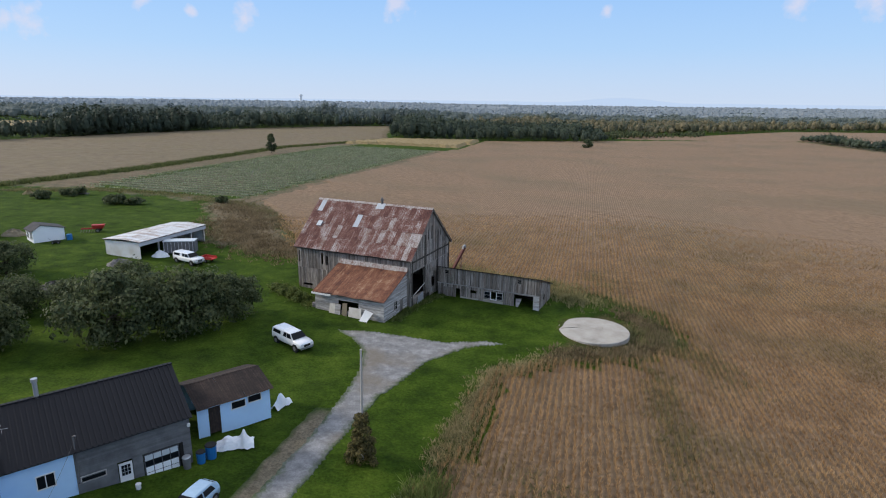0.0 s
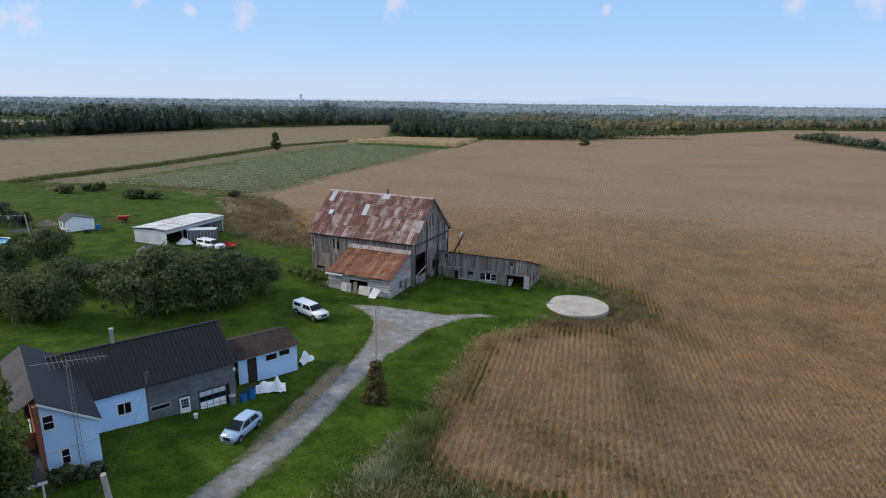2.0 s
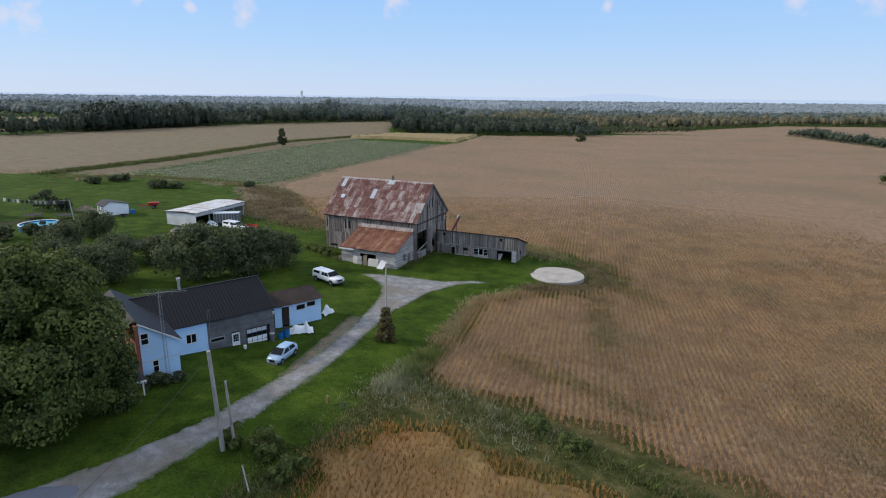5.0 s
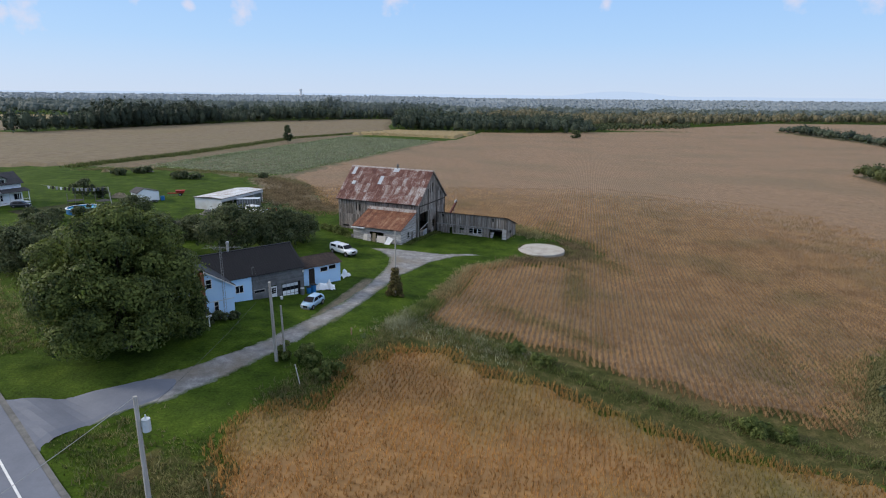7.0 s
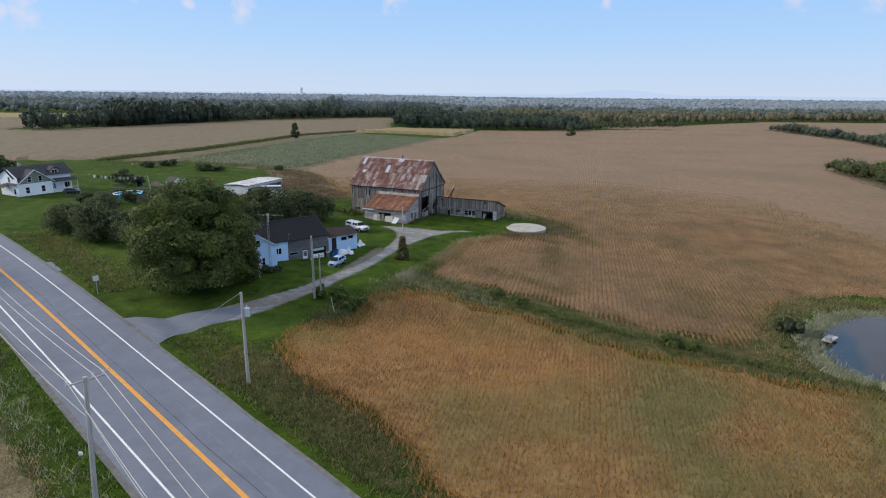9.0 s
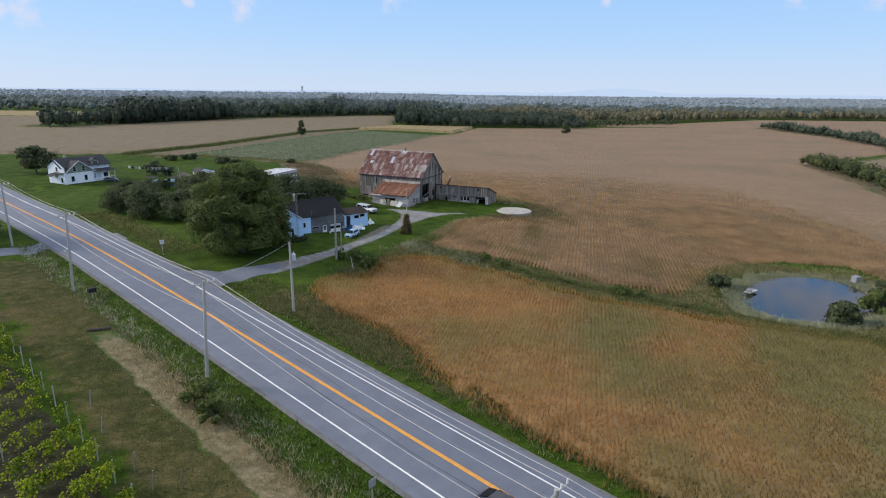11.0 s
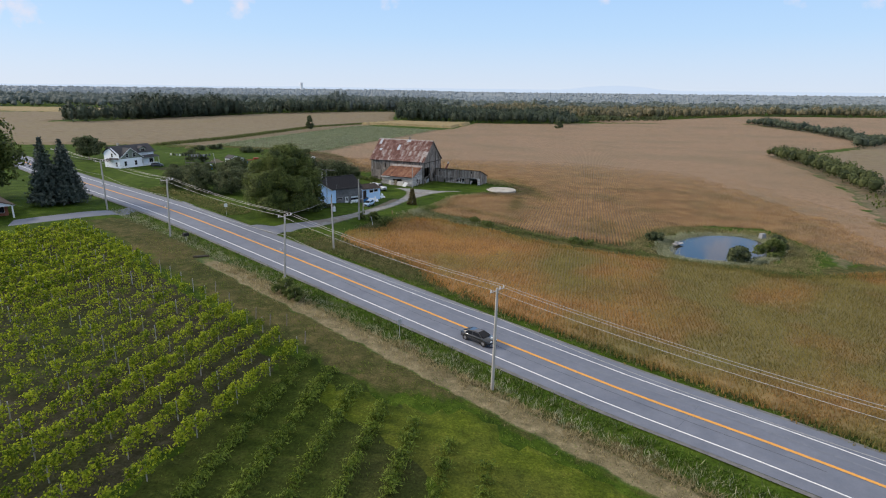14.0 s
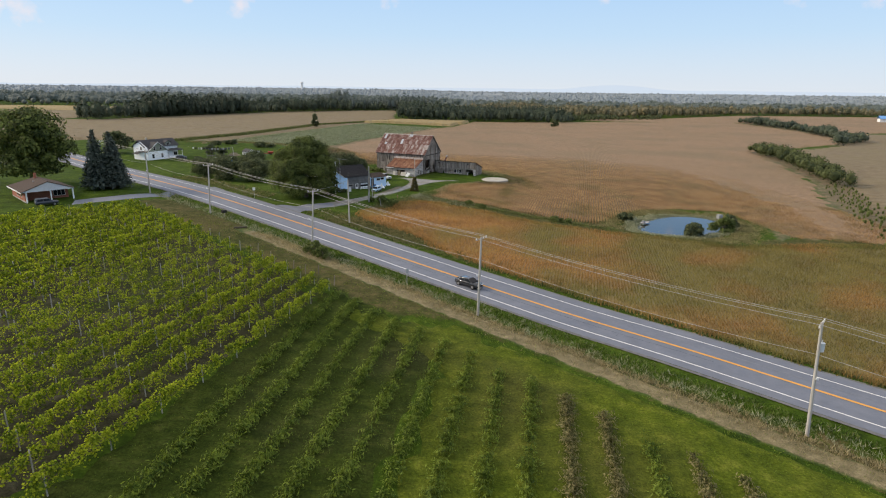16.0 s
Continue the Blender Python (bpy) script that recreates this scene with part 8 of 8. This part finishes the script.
hm = thing("lawn_mower", -73.2, 112.9, ground(-73.2, 112.9), 20, "small dark lawn mower standing by the hut", "mower")
part("deck", Geo().box(-0.6, 0.6, -0.4, 0.4, 0.2, 0.55), M_tyre, hm)
part("handle", Geo().tube((-0.5, 0, 0.5), (-1.2, 0, 1.1), 0.04), M_galv, hm)
wheel(hm, -0.45, 0.42, 0.22, 0.14)
wheel(hm, 0.5, 0.42, 0.22, 0.14)
wheel(hm, -0.45, -0.42, 0.22, 0.14)
wheel(hm, 0.5, -0.42, 0.22, 0.14)

# ---- pool, trampoline, clothes line ----
PL = thing("swimming_pool", -82.5, 98.0, ground(-82.5, 98), 0, "round blue above-ground swimming pool", "pool")
rg = lambda r, z: [(r * math.cos(2 * math.pi * k / 40), r * math.sin(2 * math.pi * k / 40), z) for k in range(40)]
part("wall", Geo().loft([rg(3.6, -0.3), rg(3.6, 1.2), rg(3.75, 1.25), rg(3.45, 1.25), rg(3.45, 0.9)], False), M_blue, PL)
part("rim", Geo().loft([rg(3.72, 1.25), rg(3.72, 1.31), rg(3.42, 1.31), rg(3.42, 1.25)], False), M_white, PL)
g = Geo()
g.quad(*rg(3.44, 1.05))
part("water", g, M_pool, PL)
for x, y in ((-84.0, 109.0), (-90.5, 108.2)):
    tp = thing("trampoline", x, y, ground(x, y), 0, "round black trampoline with safety net", "trampoline", "trampolines in the yard")
    part("mat", Geo().tube((0, 0, 0.85), (0, 0, 0.9), 1.9, n=24), M_tyre, tp)
    for k in range(6):
        a_ = k * math.pi / 3
        part("net_post", Geo().tube((1.95 * math.cos(a_), 1.95 * math.sin(a_), -0.1), (1.95 * math.cos(a_), 1.95 * math.sin(a_), 2.6), 0.04), M_junk, tp)
cl = thing("clothes_line_pole", -81.0, 107.2, ground(-81, 107.2), 0, "leaning wooden pole that holds a clothes line", "pole")
part("shaft", Geo().tube((0, 0, -0.3), (-0.6, 0.2, 4.6), 0.11), M_pole, cl)
w = wire((-81.6, 107.4, ground(-81, 107) + 4.5), (-101.5, 112.5, ground(-101, 112) + 3.9), 0.5, 0.02)
lrnd = random.Random(5)
for k in range(14):
    f = 0.08 + 0.86 * k / 14
    x, y = -81.6 - 19.9 * f, 107.4 + 5.1 * f
    z = ground(-81, 107) + 4.5 - 0.25 * f - 2.0 * f * (1 - f)
    m = lrnd.choice((M_tyre, M_white, M_cardark, M_tyre, M_cardark, M_dullsteel))
    t = thing("hanging_laundry", x, y, z, 166, "garment pegged to the clothes line", "laundry", "laundry on the line")
    part("cloth", Geo().slab([(-0.35, 0, 0), (0.35, 0, 0), (0.3, 0.06, -0.8), (-0.32, 0.05, -0.75)], (0, 0.02, 0)), m, t)


# ---- white two-storey house ----
WH = thing("white_house", -109.6, 95.2, 3.5, 63, "white farmhouse with dark roof, green gable and porch", "house")
part("main_wall", Geo().box(0, 8.8, 0, 0.15, 0, 3.6), M_palewhite, WH)
part("gable", Geo().slab([(0, -0.05, 3.5), (8.8, -0.05, 3.5), (4.4, -0.05, 6.7)], (0, 0.15, 0)), M_greengable, WH, "green shingled gable")
part("side_wall", Geo().slab([(0, 0.1, 0), (0, 8, 0), (0, 8, 5.6), (0, 4, 7.2), (0, 0.1, 5.0)], (0.15, 0, 0)), M_palewhite, WH)
part("side_wall", Geo().box(8.7, 8.8, 0.1, 8, 0, 3.6), M_palewhite, WH)
part("back_wall", Geo().box(0, 15, 7.9, 8, 0, 4.6), M_white, WH)
part("roof", Geo().slab([(-0.5, -0.4, 3.25), (4.4, -0.4, 6.85), (4.4, 5, 6.85), (-0.5, 5, 3.25)], (0, 0, 0.12)), M_darkshingle, WH)
part("roof", Geo().slab([(9.3, -0.4, 3.25), (4.4, -0.4, 6.85), (4.4, 5, 6.85), (9.3, 5, 3.25)], (0, 0, 0.12)), M_darkshingle, WH)
part("rake_trim", Geo().slab([(-0.5, -0.45, 3.2), (4.4, -0.45, 6.8), (4.4, -0.45, 7.05), (-0.5, -0.45, 3.45)], (0, 0.06, 0)).slab([(9.3, -0.45, 3.2), (4.4, -0.45, 6.8), (4.4, -0.45, 7.05), (9.3, -0.45, 3.45)], (0, 0.06, 0)), M_white, WH)
part("wing_roof", Geo().slab([(-0.4, 1.2, 4.9), (15.6, 1.2, 4.9), (15.6, 5, 7.5), (-0.4, 5, 7.5)], (0, 0, 0.12)), M_darkshingle, WH)
part("wing_roof", Geo().slab([(-0.4, 8.6, 4.9), (15.6, 8.6, 4.9), (15.6, 5, 7.5), (-0.4, 5, 7.5)], (0, 0, 0.12)), M_darkshingle, WH)
part("wing_wall", Geo().box(8.8, 15.2, 2.0, 2.15, 0, 4.9).box(15.05, 15.2, 2.15, 8, 0, 4.9), M_palewhite, WH)
part("porch_roof", Geo().slab([(8.8, -0.3, 3.1), (16, -0.3, 3.1), (16, 2, 3.7), (8.8, 2, 3.7)], (0, 0, 0.12)), M_darkshingle, WH)
part("porch_floor", Geo().box(8.8, 15.8, 0, 2, -0.3, 0.4), M_white, WH)
for x in (9.0, 11.2, 13.4, 15.6):
    part("porch_post", Geo().box(x, x + 0.14, 0, 0.14, 0.4, 3.15), M_white, WH)
part("porch_rail", Geo().box(11.3, 15.6, 0.03, 0.1, 1.2, 1.3), M_white, WH)
DM = part("dormer", Geo().slab([(9.6, 1.8, 5.0), (12.0, 1.8, 5.0), (12.0, 1.8, 6.3), (10.8, 1.8, 6.95), (9.6, 1.8, 6.3)], (0, 2.2, 0)), M_greengable, WH)
part("dormer_roof", Geo().slab([(9.3, 1.5, 6.2), (10.8, 1.5, 7.05), (10.8, 4.5, 7.05), (9.3, 4.5, 6.2)], (0, 0, 0.1)).slab([(12.3, 1.5, 6.2), (10.8, 1.5, 7.05), (10.8, 4.5, 7.05), (12.3, 4.5, 6.2)], (0, 0, 0.1)), M_darkshingle, DM)
window(WH, "x", 1.8, 10.1, 11.5, 5.3, 6.2, -1, M_white, (2, 1))
for x, z in ((1.8, 1.0), (5.8, 1.0)):
    window(WH, "x", 0, x, x + 0.9, z, z + 1.5, -1, M_white, (1, 2))
for x in (2.6, 5.3):
    window(WH, "x", -0.05, x, x + 0.9, 3.9, 5.2, -1, M_white, (1, 2))
window(WH, "x", 2.0, 9.4, 10.6, 1.0, 2.4, -1, M_white, (1, 2))
window(WH, "x", 2.0, 13.2, 14.8, 1.0, 2.4, -1, M_white, (2, 1))
window(WH, "y", 0.0, 3.2, 4.0, 4.0, 5.2, -1, M_white, (1, 2))
window(WH, "y", 0.0, 1.2, 2.0, 0.9, 2.3, -1, M_white, (1, 2))
part("entry_roof", Geo().slab([(-1.8, 3.5, 2.6), (-1.8, 6.5, 2.6), (0, 6.5, 3.3), (0, 3.5, 3.3)], (0, 0, 0.12)), M_darkshingle, WH)
part("chimney", Geo().box(3.6, 4.2, 5.0, 5.6, 6.8, 8.4), M_concrete, WH)
part("foundation", Geo().box(-0.1, 15.3, -0.1, 0.0, -0.6, 0.25), M_concrete, WH)

# ---- brick bungalow ----
BB = thing("brick_bungalow", -94.4, 3.9, 4.9, 46, "red brick bungalow with brown hip roof and porch", "house")
part("front_wall", Geo().box(0, 9.5, 3.2, 3.4, 0, 2.7), M_brick, BB)
part("side_wall", Geo().box(0, 0.2, 0.4, 13, 0.6, 2.7), M_brick, BB)
part("footing", Geo().box(-0.03, 0.2, 0.3, 13, -0.4, 0.6), M_concrete, BB)
part("back_wall", Geo().box(0, 9.5, 12.8, 13, 0, 2.7).box(9.3, 9.5, 3.4, 12.8, 0, 2.7), M_brick, BB)
part("roof", Geo().slab([(-0.7, 0, 2.7), (-0.7, 13.6, 2.7), (4.75, 9.5, 4.9), (4.75, 2.2, 4.9)], (0, 0, 0.12)), M_brownshingle, BB)
part("roof", Geo().slab([(10.2, 0, 2.7), (10.2, 13.6, 2.7), (4.75, 9.5, 4.9), (4.75, 2.2, 4.9)], (0, 0, 0.12)), M_brownshingle, BB)
part("roof", Geo().slab([(-0.7, 13.6, 2.7), (10.2, 13.6, 2.7), (4.75, 9.5, 4.9)], (0, 0, 0.12)), M_brownshingle, BB)
part("porch_gable", Geo().slab([(-0.7, -0.2, 2.7), (10.2, -0.2, 2.7), (4.75, -0.2, 4.7)], (0, 0.15, 0)), M_fascia, BB, "pale grey porch gable")
part("porch_roof", Geo().slab([(-0.8, -0.35, 2.75), (4.75, -0.35, 4.85), (4.75, 3, 4.95), (-0.8, 3, 2.8)], (0, 0, 0.08)).slab([(10.3, -0.35, 2.75), (4.75, -0.35, 4.85), (4.75, 3, 4.95), (10.3, 3, 2.8)], (0, 0, 0.08)), M_brownshingle, BB)
part("fascia", Geo().box(-0.8, -0.7, -0.3, 13.6, 2.5, 2.75), M_white, BB)
for x in (0.1, 5.0, 9.6):
    part("porch_post", Geo().box(x, x + 0.28, -0.1, 0.18, -0.2, 2.7), M_white, BB)
part("porch_floor", Geo().box(0, 9.6, 0, 3.2, -0.3, 0.12), M_concrete, BB)
window(BB, "x", 3.2, 6.4, 8.8, 0.9, 2.3, -1, M_white, (3, 1))
for y in (3.2, 5.0, 6.6):
    window(BB, "y", 0, y, y + 0.8, 1.3, 2.2, -1, M_white)
part("chimney", Geo().box(4.0, 4.5, 8.0, 8.5, 4.4, 6.0), M_brick, BB)
part("roof_vent", Geo().box(3.0, 3.4, 5.4, 5.8, 4.1, 4.5), M_galv, BB)

# ---- far things ----
wt2 = thing("water_tower", -990, 4300, lie(-990, 4300), 0, "slim white water tower on the horizon", "tower")
part("tower", Geo().tube((0, 0, 0), (0, 0, 48), 9, 9, 12).tube((0, 0, 48), (0, 0, 58), 13, 11, 12), M_white, wt2)
rr_ = thing("farm_hall", 640, 715, lie(640, 715), -20, "far white farm hall with a blue roof", "barn")
part("walls", Geo().box(-14, 14, -6, 6, 0, 5), M_white, rr_)
part("roof", Geo().slab([(-15, -7, 5), (15, -7, 5), (15, 0, 9), (-15, 0, 9)], (0, 0, 0.2)).slab([(-15, 7, 5), (15, 7, 5), (15, 0, 9), (-15, 0, 9)], (0, 0, 0.2)), M_blueroof, rr_)
# horizon silhouette strip; its hazy tone is pure emission
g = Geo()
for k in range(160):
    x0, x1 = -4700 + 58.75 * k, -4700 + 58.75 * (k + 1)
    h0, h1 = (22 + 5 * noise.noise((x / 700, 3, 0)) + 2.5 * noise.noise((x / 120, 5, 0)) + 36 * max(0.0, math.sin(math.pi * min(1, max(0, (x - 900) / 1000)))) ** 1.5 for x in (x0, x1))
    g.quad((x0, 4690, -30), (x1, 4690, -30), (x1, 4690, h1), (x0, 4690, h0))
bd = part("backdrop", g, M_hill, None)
tagged(bd, "self-lit backdrop of faint blue hills and woods on the horizon", "backdrop", kind="structure")
jetty = thing("pond_jetty", 53.6, 16.6, lie(53.6, 16.6) - 0.2, 40, "small grey jetty with crates at the pond", "jetty")
part("deck", Geo().box(-0.6, 2.2, -0.6, 0.6, 0.1, 0.25), M_woodlight, jetty)
part("crate", Geo().box(-0.35, 0.3, -0.35, 0.3, 0.25, 0.7), M_dullsteel, jetty)
jb = thing("pump_box", 76.0, 22.6, lie(76, 22.6) + 0.1, 20, "grey pump box on the pond bank", "box")
part("box", Geo().box(-0.6, 0.6, -0.5, 0.5, -0.2, 1.0), M_dullsteel, jb)
